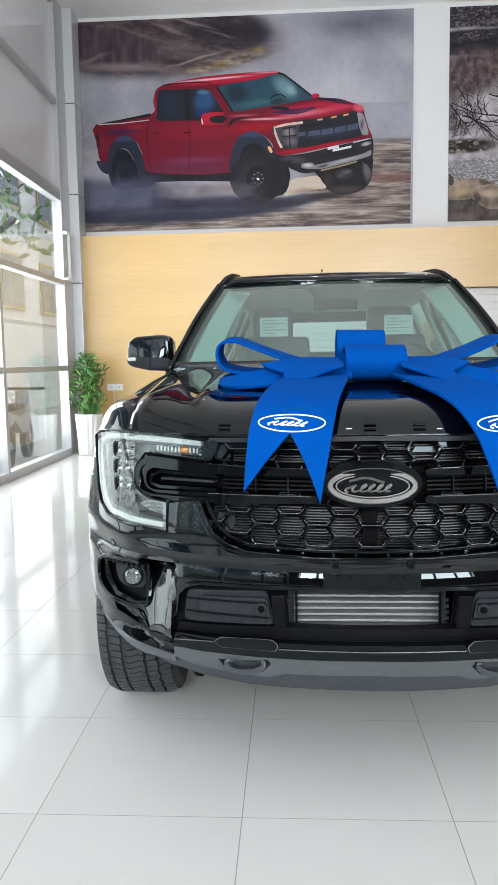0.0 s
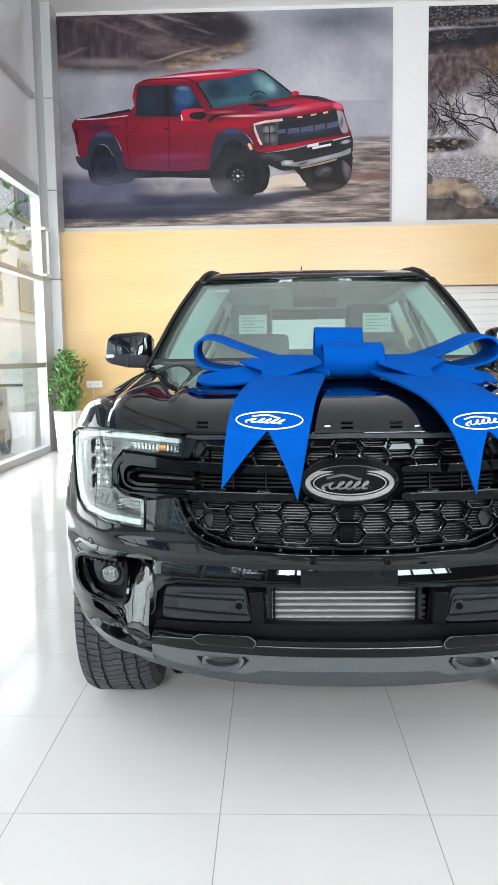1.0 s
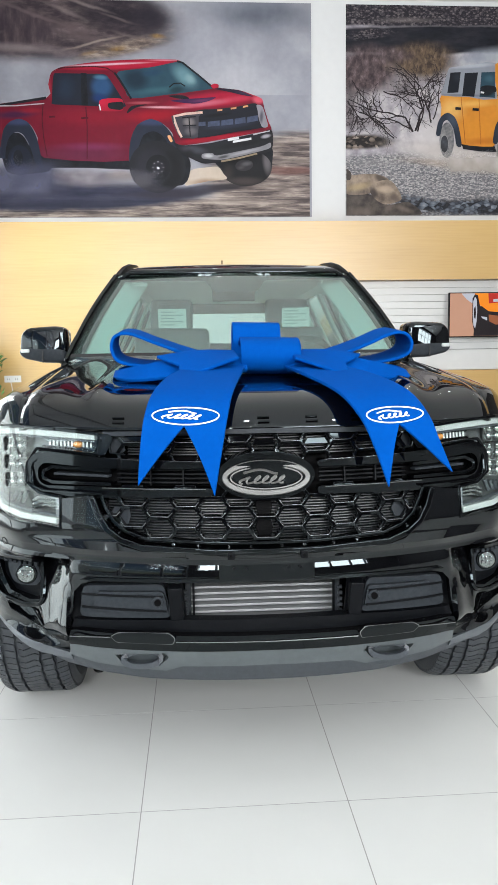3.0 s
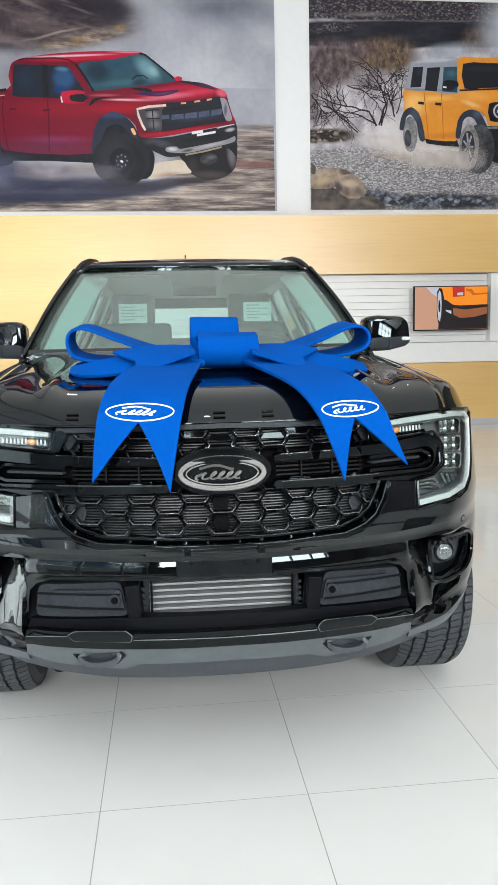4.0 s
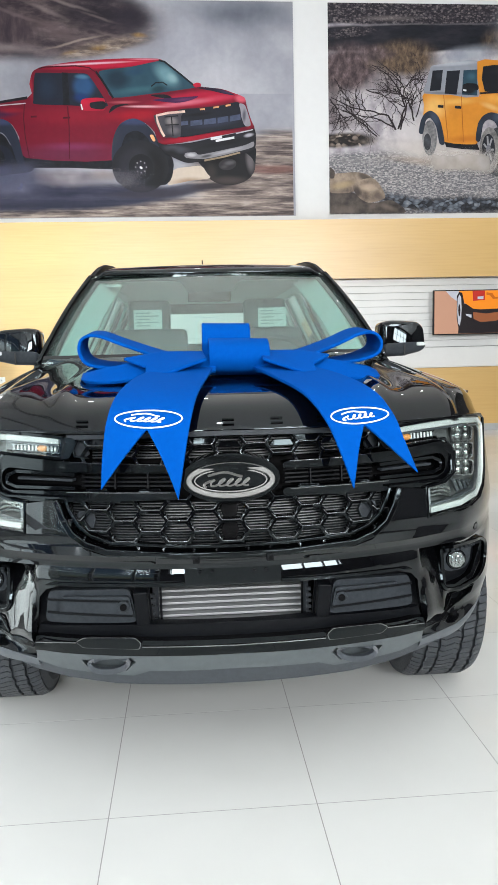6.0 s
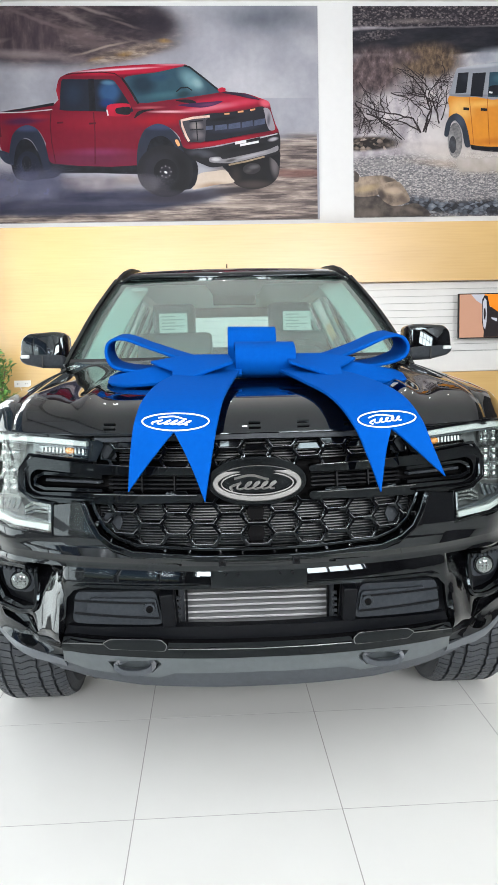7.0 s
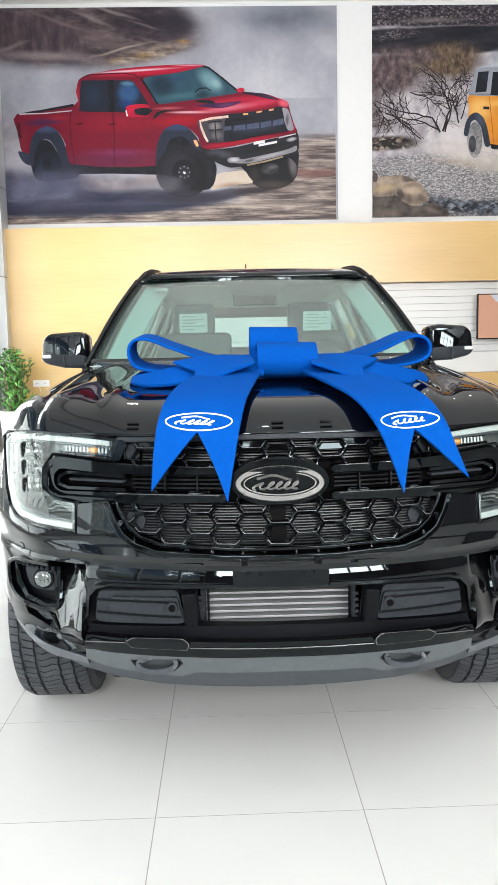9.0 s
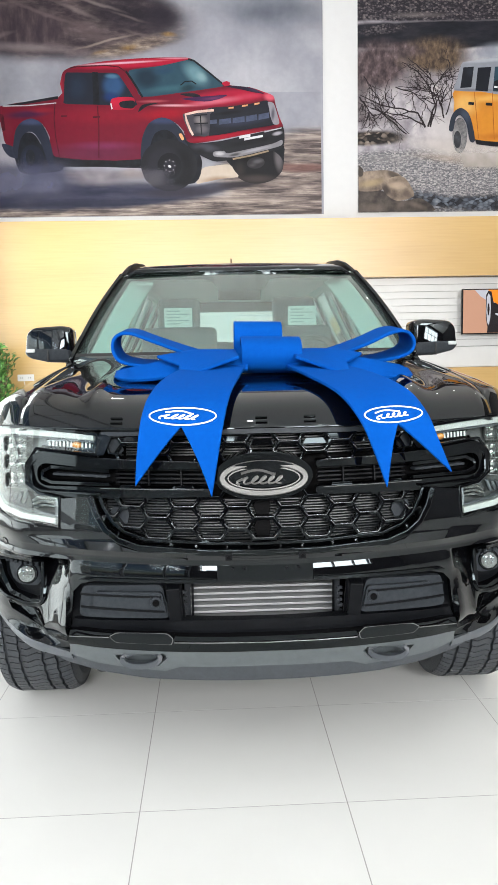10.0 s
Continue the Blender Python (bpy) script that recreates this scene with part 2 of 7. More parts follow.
def ring_of(bm, path, half_w, half_h, closed=False, up=Vector((0, -1, 0))):
    """A bar of rectangular section that follows a path."""
    n, rows = len(path), []
    pts = [Vector(p) for p in path]
    for i, p in enumerate(pts):
        a = pts[i - 1] if i or closed else pts[0]
        b = pts[(i + 1) % n] if i < n - 1 or closed else pts[-1]
        d = (b - a).normalized()
        side = d.cross(up).normalized()
        top = side.cross(d).normalized()
        rows.append([bm.verts.new(p + side * sx * half_w + top * sy * half_h) for sx, sy in ((-1, -1), (1, -1), (1, 1), (-1, 1))])
    for i in range(n if closed else n - 1):
        r, s = rows[i], rows[(i + 1) % n]
        for k in range(4):
            bm.faces.new((r[k], r[(k + 1) % 4], s[(k + 1) % 4], s[k]))
    if not closed:
        bm.faces.new(rows[0]), bm.faces.new(rows[-1])
    return bm


def inside(p, poly):
    x, y, hit = p[0], p[1], False
    for (x1, y1), (x2, y2) in zip(poly, poly[1:] + poly[:1]):
        if (y1 > y) != (y2 > y) and x < (x2 - x1) * (y - y1) / (y2 - y1) + x1:
            hit = not hit
    return hit


def sheet(outline, place, thick, back, step=0.03, holes=(), bm=None, rows=()):
    """A shaped panel: an outline in two coordinates, cut into a grid and laid on a curved surface by place(a, b);
    back(a, b) says which way its thickness goes."""
    flat = bmesh.new()
    corners = [flat.verts.new((a, b, 0)) for a, b in outline]
    for tri in tessellate_polygon([[Vector((a, b, 0)) for a, b in outline]]):
        flat.faces.new([corners[k] for k in tri])
    los, his = [min(p[k] for p in outline) for k in (0, 1)], [max(p[k] for p in outline) for k in (0, 1)]

    def cut(co, no):
        bmesh.ops.bisect_plane(flat, geom=flat.verts[:] + flat.edges[:] + flat.faces[:], dist=1e-5, plane_co=co, plane_no=no)
    for k, no in ((0, (1, 0, 0)), (1, (0, 1, 0))):
        n = int((his[k] - los[k]) / step)
        for i in range(1, n + 1):
            v = los[k] + (his[k] - los[k]) * i / (n + 1)
            cut((v, 0, 0) if k == 0 else (0, v, 0), no)
    for v in rows:
        cut((0, v, 0), (0, 1, 0))
    for hole in holes:
        for (x1, y1), (x2, y2) in zip(hole, hole[1:] + hole[:1]):
            cut((x1, y1, 0), (y2 - y1, x1 - x2, 0))
        gone = [f for f in flat.faces if inside(f.calc_center_median(), hole)]
        bmesh.ops.delete(flat, geom=gone, context="FACES")
    bm = bm or bmesh.new()
    front, rear = {}, {}
    for v in flat.verts:
        p = Vector(place(v.co.x, v.co.y))
        front[v], rear[v] = bm.verts.new(p), bm.verts.new(p + Vector(back) * thick)
    for f in flat.faces:
        vs = list(f.verts)
        bm.faces.new([front[v] for v in vs])
        bm.faces.new([rear[v] for v in reversed(vs)])
    for e in flat.edges:
        if len(e.link_faces) == 1:
            a, b = e.verts
            bm.faces.new((front[a], front[b], rear[b], rear[a]))
    flat.free()
    return bm


# ---- the room ----
LEFT, RIGHT, BACK, FRONT, TOP = -3.0, 9.2, 11.35, -6.5, 6.22
WOOD_Y = 11.12

solid("ceiling", block((LEFT - 0.3, FRONT - 0.3, TOP), (RIGHT + 0.3, BACK + 0.3, TOP + 0.2)), CEIL, "plain white painted ceiling", "ceiling", kind="structure")
solid("wall_north", block((LEFT - 0.3, BACK, 0), (RIGHT + 0.3, BACK + 0.25, TOP)), WALL, "white painted back wall", "wall", kind="structure")
# unseen side wall, kept dark so car and floor catch less light
solid("wall_east", block((RIGHT, FRONT, 0), (RIGHT + 0.25, BACK, TOP)), DARK_WALL, "dark grey painted side wall", "wall", kind="structure")

# wood facing of the back wall, a ledge below the posters, with a white slatted niche
NICHE = (-0.9, 5.32, 0.957, 2.29)
cladding = thing("wood_cladding", pose(0, WOOD_Y, 0), "pale yellow wood veneer cladding round a slatted niche", "wall cladding", kind="structure")
x0, x1, z0, z1 = NICHE
part("panel", sheet([(-2.85, 0.10), (RIGHT, 0.10), (RIGHT, 3.13), (-2.85, 3.13)], lambda a, b: (a, 0, b), 0.22, (0, 1, 0), 20, [[(x0, z0), (x1, z0), (x1, z1), (x0, z1)]]), WOOD, cladding)
niche = thing("slat_wall", pose(0, WOOD_Y, 0), "white slatted display board with fine horizontal grooves", "display wall", kind="structure")
part("frame", block((x0 + 0.004, 0.06, z0 + 0.004), (x1 - 0.004, 0.21, 1.262)), SLAT, niche, bevel=0.004)
part("frame", block((5.13, 0.03, 1.264), (x1 - 0.004, 0.21, z1 - 0.004)), SLAT, niche, bevel=0.004)
part("backing", block((x0 + 0.004, 0.19, 1.264), (5.128, 0.215, z1 - 0.004)), SEAM, niche)
n_slat = 10
for i in range(n_slat):
    za, zb = 1.268 + i * 0.1018, 1.268 + (i + 1) * 0.1018 - 0.0032
    part("slat", block((x0 + 0.006, 0.165, za), (5.126, 0.186, zb)), SLAT, niche, bevel=0.003)
solid("baseboard", block((-2.85, WOOD_Y - 0.006, 0.0), (RIGHT, WOOD_Y + 0.2, 0.10)), ALU, "brushed grey metal baseboard", "baseboard", kind="structure", bevel=0.003)

# metal-clad column in the corner
col = thing("column", pose(-2.955, 10.98, 0), "silver metal-clad corner column with dark panel joints", "column", kind="structure")
zs = [0.0, 1.21, 2.45, 3.69, 4.94, TOP]
for za, zb in zip(zs[:-1], zs[1:]):
    part("cladding_panel", block((-0.098, 0, za + 0.004), (0.108, 0.34, zb - 0.004)), CLAD, col, bevel=0.006)
part("core", block((-0.105, 0.006, 0.001), (0.10, 0.33, TOP - 0.001)), SEAM, col)

# glazed side wall: posts, transoms and panes
glazing = thing("window_1", pose(LEFT, 0, 0), "tall aluminium-framed showroom glazing with clear lower panes", "window", kind="structure")
posts = [10.62, 8.2, 5.8, 3.4, 1.0, -1.4, -3.8, -6.45]
rails_z = [0.05, 1.234, 2.42, 3.60, 4.84, TOP - 0.05]
for y in posts:
    part("window_frame", block((-0.11, y - 0.035, 0), (0.02, y + 0.035 if y < 10 else 10.975, TOP)), ALU, glazing, bevel=0.004)
for i, z in enumerate(rails_z):
    h = (0.05, 0.035, 0.035, 0.075, 0.04, 0.05)[i]
    for ya, yb in zip(posts[1:], posts[:-1]):
        part("transom", block((-0.10, ya + 0.036, z - h), (0.012, yb - 0.036, z + h)), ALU, glazing, bevel=0.004)
for i in range(5):
    for ya, yb in zip(posts[1:], posts[:-1]):
        za, zb = rails_z[i] + 0.03, rails_z[i + 1] - 0.03
        pane = part("pane", block((-0.055, ya + 0.03, za), (-0.047, yb - 0.03, zb)), PANE if i < 3 else FROST, glazing)
        pane.visible_shadow = i >= 3

# far wall behind the camera, unseen: dark tone and high windows shape the light
solid("wall_south", sheet([(LEFT - 0.3, 0), (RIGHT + 0.3, 0), (RIGHT + 0.3, TOP), (LEFT - 0.3, TOP)], lambda a, b: (a, FRONT, b), 0.25, (0, -1, 0), 9, [[(-2.6, 2.3), (-0.5, 2.3), (-0.5, 5.7), (-2.6, 5.7)], [(1.85, 2.3), (6.85, 2.3), (6.85, 5.7), (1.85, 5.7)]]), DARK_WALL, "unseen dark grey wall with high openings added to shape the light", "wall", kind="structure")
# glazing of the added openings
front = thing("window_2", pose(0, FRONT, 0), "unseen high glazing with aluminium posts, added before the fill lamps", "window", kind="structure")
for xs in ([-2.54, -1.55, -0.56], [1.91, 3.1, 4.35, 5.6, 6.79]):
    for x in xs:
        part("window_frame", block((x - 0.06, -0.15, 2.3), (x + 0.06, -0.02, 5.7)), ALU, front, bevel=0.004)
    for xa, xb in zip(xs[:-1], xs[1:]):
        for z in (2.35, 4.0, 5.65):
            part("transom", block((xa + 0.061, -0.13, z - 0.05), (xb - 0.061, -0.04, z + 0.05)), ALU, front, bevel=0.004)
        for za, zb in ((2.38, 3.97), (4.03, 5.62)):
            part("pane", block((xa + 0.04, -0.09, za), (xb - 0.04, -0.085, zb)), PANE, front).visible_shadow = False

# recessed ceiling lights
LAMP_GLOW = stuff_of("lamp_diffuser", (0.9, 0.9, 0.9), 0.5, emit=(0.97, 0.985, 1.0), power=150)


def downlight():
    ob = thing("ceiling_light", pose(0, 0, TOP), "round white recessed ceiling light, lit", "ceiling light", "ceiling lights")
    bm = bmesh.new()
    ring_of(bm, [(0.076 * math.cos(a), 0.076 * math.sin(a), -0.006) for a in [i * math.tau / 20 for i in range(20)]], 0.014, 0.008, True, Vector((0, 0, -1)))
    part("rim", bm, SOCKET, ob, smooth=False)
    part("diffuser", disc_of(bmesh.new(), (0, 0, -0.004), 0.062, 0.006, 20, "z"), LAMP_GLOW, ob)
    return ob


first = None
for x in (-1.6, 0.4, 2.4, 4.4, 6.4, 8.2):
    for y in (-5.4, -3.2, -0.9, 1.4, 8.8):
        if first is None:
            first = downlight()
            first.matrix_world = pose(x, y, TOP)
        else:
            copy_thing(first, pose(x, y, TOP))


# ---- posters on the back wall ----
def ink(r, g, b):
    """Linear colour of a printed tone given on the usual 0 to 255 scale."""
    return tuple((c / 255 / 12.92 if c < 11 else ((c / 255 + 0.055) / 1.055) ** 2.4) * 0.8 for c in (r, g, b))


def grain(*stops, scale=6.0, stretch=(1, 1, 1), kind="noise", span=(0.34, 0.66)):
    """A printed texture: tones spread over noise or over pebble-like cells."""
    return (kind, tuple(ink(*s) for s in stops), scale, stretch, span)


def painted(name, base, strokes=(), warp=0.0, rough=0.45):
    """One printed picture surface. Each stroke is a soft ellipse (x, z, half width, half height, lean) in cm
    of a plain tone or of a texture, with its strength and softness; noise ruffles its edge."""
    m, n, l, b = shader(name)
    b.inputs["Roughness"].default_value, b.inputs["Specular IOR Level"].default_value = rough, 0.18
    tc = n.new("ShaderNodeTexCoord")
    where = tc.outputs["Object"]
    if warp:
        nz = noise_of(n, l, 2.4, 7)
        off, mul, add = (n.new("ShaderNodeVectorMath") for _ in range(3))
        off.operation, mul.operation, add.operation = "SUBTRACT", "MULTIPLY", "ADD"
        off.inputs[1].default_value, mul.inputs[1].default_value = (0.5, 0.5, 0.5), (warp * 2, 0, warp * 1.2)
        l.new(nz.outputs["Color"], off.inputs[0]), l.new(off.outputs[0], mul.inputs[0])
        l.new(where, add.inputs[0]), l.new(mul.outputs[0], add.inputs[1])
        where = add.outputs[0]
    made = {}

    def tone(c, socket):
        if not isinstance(c[0], str):
            socket.default_value = (*ink(*c), 1)
            return
        if c not in made:
            kind, stops, scale, stretch, span = c
            if kind == "noise":
                nz = noise_of(n, l, scale, 9, stretch)
                nz.inputs["Roughness"].default_value = 0.62 if scale > 3 else 0.47
                src = nz.outputs[0]
            else:
                mp, vo, sp = n.new("ShaderNodeMapping"), n.new("ShaderNodeTexVoronoi"), n.new("ShaderNodeSeparateColor")
                mp.inputs["Scale"].default_value, vo.inputs["Scale"].default_value = stretch, scale
                l.new(tc.outputs["Object"], mp.inputs[0]), l.new(mp.outputs[0], vo.inputs["Vector"])
                l.new(vo.outputs["Color"], sp.inputs[0])
                mix = n.new("ShaderNodeMath")
                mix.operation, mix.inputs[1].default_value = "MULTIPLY_ADD", -0.55
                l.new(vo.outputs["Distance"], mix.inputs[0]), l.new(sp.outputs[0], mix.inputs[2])
                src = mix.outputs[0]
            k = len(stops) - 1
            made[c] = ramp_of(n, l, src, [(span[0] + (span[1] - span[0]) * i / k, s) for i, s in enumerate(stops)]).outputs[0]
        l.new(made[c], socket)

    first = n.new("ShaderNodeMix")
    first.data_type = "RGBA"
    first.inputs[0].default_value = 0
    tone(base, first.inputs[6])
    last = first.outputs[2]
    for (x, z, rx, rz, lean), c, strength, soft in strokes:
        mp, ln, mr, mx = (n.new("ShaderNode" + k) for k in ("Mapping", "VectorMath", "MapRange", "Mix"))
        mp.vector_type = "TEXTURE"
        mp.inputs["Location"].default_value = (x / 100, 0, z / 100)
        mp.inputs["Rotation"].default_value = (0, -radians(lean), 0)
        mp.inputs["Scale"].default_value = (rx / 100, 50, rz / 100)
        ln.operation, mr.interpolation_type, mx.data_type = "LENGTH", "SMOOTHSTEP", "RGBA"
        mr.inputs["From Min"].default_value, mr.inputs["From Max"].default_value = max(0.0, 1 - soft), 1 + 0.25 * soft
        mr.inputs["To Min"].default_value, mr.inputs["To Max"].default_value = strength, 0
        l.new(where, mp.inputs[0]), l.new(mp.outputs[0], ln.inputs[0]), l.new(ln.outputs["Value"], mr.inputs[0])
        l.new(mr.outputs[0], mx.inputs[0]), l.new(last, mx.inputs[6])
        tone(c, mx.inputs[7])
        last = mx.outputs[2]
    # fine uneven tone of a large print
    speck, mul = noise_of(n, l, 11, 8), n.new("ShaderNodeMix")
    mul.data_type, mul.blend_type = "RGBA", "MULTIPLY"
    mul.inputs[0].default_value = 1
    l.new(last, mul.inputs[6]), l.new(ramp_of(n, l, speck.outputs[0], [(0.36, (0.955, 0.955, 0.957)), (0.64, (1.035, 1.035, 1.033))]).outputs[0], mul.inputs[7])
    l.new(mul.outputs[2], b.inputs["Base Color"])
    return m


def flat(name, r, g, b, vary=0.12, scale=9.0):
    lo, hi = [c * (1 - vary) for c in (r, g, b)], [min(255, c * (1 + vary)) for c in (r, g, b)]
    return painted(name, grain(lo, hi, scale=scale))


def drift(name, veils):
    """Printed smoke over a whole sheet: each veil fades in and out along x and z by soft steps that noise pushes about."""
    m, n, l, b = shader(name)
    b.inputs["Roughness"].default_value = 0.5

    def calc(op, *args):
        k = n.new("ShaderNodeMath")
        k.operation = op
        for i, a in enumerate(args):
            if isinstance(a, (int, float)):
                k.inputs[i].default_value = a
            else:
                l.new(a, k.inputs[i])
        return k.outputs[0]
    tc, sp = n.new("ShaderNodeTexCoord"), n.new("ShaderNodeSeparateXYZ")
    l.new(tc.outputs["Generated"], sp.inputs[0])
    cover, colour = None, None
    for colours, spans, dense, scale, ragged, lean in veils:
        alpha, tone = veil(n, l, calc, sp, colours, spans, dense, scale, ragged, lean)
        if cover is None:
            cover, colour = alpha, tone
            continue
        mx = n.new("ShaderNodeMix")
        mx.data_type = "RGBA"
        l.new(alpha, mx.inputs[0]), l.new(colour, mx.inputs[6]), l.new(tone, mx.inputs[7])
        colour = mx.outputs[2]
        cover = calc("SUBTRACT", 1.0, calc("MULTIPLY", calc("SUBTRACT", 1.0, cover), calc("SUBTRACT", 1.0, alpha)))
    l.new(cover, b.inputs["Alpha"]), l.new(colour, b.inputs["Base Color"])
    return m


def veil(n, l, calc, sp, colours, spans, dense, scale, ragged, lean):
    push = calc("MULTIPLY", calc("SUBTRACT", noise_of(n, l, scale, 5).outputs[0], 0.5), ragged)
    push2 = calc("MULTIPLY", calc("SUBTRACT", noise_of(n, l, scale * 1.7, 5, (1, 1, 1.2)).outputs[0], 0.5), ragged)
    x = calc("ADD", calc("ADD", sp.outputs[0], calc("MULTIPLY", sp.outputs[2], lean)), push)
    z = calc("ADD", sp.outputs[2], push2)
    total = dense
    for axis, (lo0, lo1, hi0, hi1) in zip((x, z), spans):
        for a, c in ((lo0, lo1), (hi1, hi0)):
            r = n.new("ShaderNodeMapRange")
            r.interpolation_type = "SMOOTHSTEP"
            up = a < c
            r.inputs["From Min"].default_value, r.inputs["From Max"].default_value = (a, c) if up else (c, a)
            r.inputs["To Min"].default_value, r.inputs["To Max"].default_value = (0, 1) if up else (1, 0)
            l.new(axis, r.inputs[0])
            total = calc("MULTIPLY", r.outputs[0], total)
    tone = noise_of(n, l, scale * 1.3, 6)
    return total, ramp_of(n, l, tone.outputs[0], [(0.36, colours[0]), (0.66, colours[1])]).outputs[0]


class Poster:
    """A flat print, drawn in centimetres from its lower left corner; shapes are layers of the print."""

    def __init__(self, name, x, z, width, height, material, label):
        self.ob = thing(name, pose(x, BACK - 0.012, z), label, "poster", "posters")
        part("sheet", block((0, 0, 0), (width, 0.01, height)), material, self.ob)
        self.layer, self.top, self.side = 0, height * 100 - 0.5, width * 100 - 0.5

    def shape(self, name, points, material):
        self.layer += 1
        bm = bmesh.new()
        points = [(min(self.side, max(0.5, a)), min(self.top, max(0.5, b))) for a, b in points]
        vs = [bm.verts.new((a / 100, -0.0004 * self.layer, b / 100)) for a, b in points]
        for tri in tessellate_polygon([[Vector((a, b, 0)) for a, b in points]]):
            bm.faces.new([vs[k] for k in tri])
        return part(name, bm, material, self.ob)

    def smooth(self, name, points, material, n=4):
        """The same with its corners drawn as a curve."""
        ps, out = [Vector(p) for p in points], []
        for i in range(len(ps)):
            a, b, c, d = ps[i - 1], ps[i], ps[(i + 1) % len(ps)], ps[(i + 2) % len(ps)]
            for k in range(n):
                f = k / n
                out.append(tuple(0.5 * (2 * b + (c - a) * f * 0.8 + (2 * a - 5 * b + 4 * c - d) * f * f * 0.8 + (3 * b - a - 3 * c + d) * f ** 3 * 0.8) + 0.2 * (b.lerp(c, f) - b)))
        return self.shape(name, out, material)

    def oval(self, name, e, material, n=32):
        x, z, rx, rz, lean = e
        c, s = math.cos(radians(lean)), math.sin(radians(lean))
        pts = [(rx * math.cos(i * math.tau / n), rz * math.sin(i * math.tau / n)) for i in range(n)]
        return self.shape(name, [(x + p * c - q * s, z + p * s + q * c) for p, q in pts], material)

    def line(self, name, pts, w, material, taper=0.6):
        self.layer += 1
        bm = bmesh.new()
        rows = []
        for i, (a, b) in enumerate(pts):
            p, q = pts[max(0, i - 1)], pts[min(len(pts) - 1, i + 1)]
            d = Vector((q[0] - p[0], q[1] - p[1])).normalized()
            k = w * (1 - taper * i / len(pts))
            ends = [(a + s * d.y * k, b - s * d.x * k) for s in (-1, 1)]
            rows.append([bm.verts.new((min(self.side, max(0.5, x)) / 100, -0.0004 * self.layer, min(self.top, max(0.5, z)) / 100)) for x, z in ends])
        for r, s in zip(rows[:-1], rows[1:]):
            bm.faces.new((r[0], r[1], s[1], s[0]))
        return part(name, bm, material, self.ob)


# tones that both prints share
SLATE = flat("print_slate", 44, 50, 66, 0.2)
COAL = flat("print_coal", 25, 27, 34, 0.25)
PALE = flat("print_pale_grey", 190, 188, 194, 0.1)
MIDGREY = flat("print_mid_grey", 104, 104, 112, 0.25)
MARK = flat("print_white", 232, 232, 236, 0.03)
GLOW = flat("print_amber", 240, 170, 120, 0.1)
RED_LINE = flat("print_deep_red", 78, 14, 30, 0.2)
RED_BRIGHT = flat("print_bright_red", 178, 24, 54, 0.12, 3)

# red pickup in a cloud of dust
HILL = grain((62, 53, 60), (88, 76, 80), (110, 97, 98), (150, 136, 134), scale=3.6, stretch=(0.6, 1, 1.7), span=(0.40, 0.66))
HILL_NIGHT = grain((62, 53, 62), (80, 68, 74), (98, 84, 88), scale=5.0, stretch=(1.6, 1, 0.5), span=(0.38, 0.64))
HILL_DARK = grain((40, 35, 44), (56, 49, 57), (86, 75, 80), scale=4.0, stretch=(0.7, 1, 1.5), span=(0.42, 0.66))
SLOPE = grain((92, 80, 76), (134, 118, 108), (176, 160, 146), scale=7, stretch=(0.5, 1, 1.9), span=(0.40, 0.62))
STRAW = grain((120, 92, 50), (182, 142, 76), scale=9)
SMOKE = grain((138, 139, 150), (164, 165, 175), (188, 188, 196), scale=0.9, span=(0.3, 0.7))
DUSK_SMOKE = grain((88, 94, 108), (140, 144, 155), scale=1.6)
TRACK = grain((84, 74, 74), (126, 113, 109), (146, 132, 126), (184, 170, 160), scale=5.4, stretch=(0.3, 1, 3.4), span=(0.41, 0.60))
TRACK_RED = grain((104, 66, 64), (150, 112, 102), scale=6, stretch=(0.4, 1, 3))
SHADOW = grain((34, 37, 56), (52, 54, 74), (68, 67, 84), scale=4.0, stretch=(0.3, 1, 2.4))
DUSTY = grain((84, 74, 86), (128, 116, 124), (172, 162, 164), scale=2.6, stretch=(0.8, 1, 1.2))
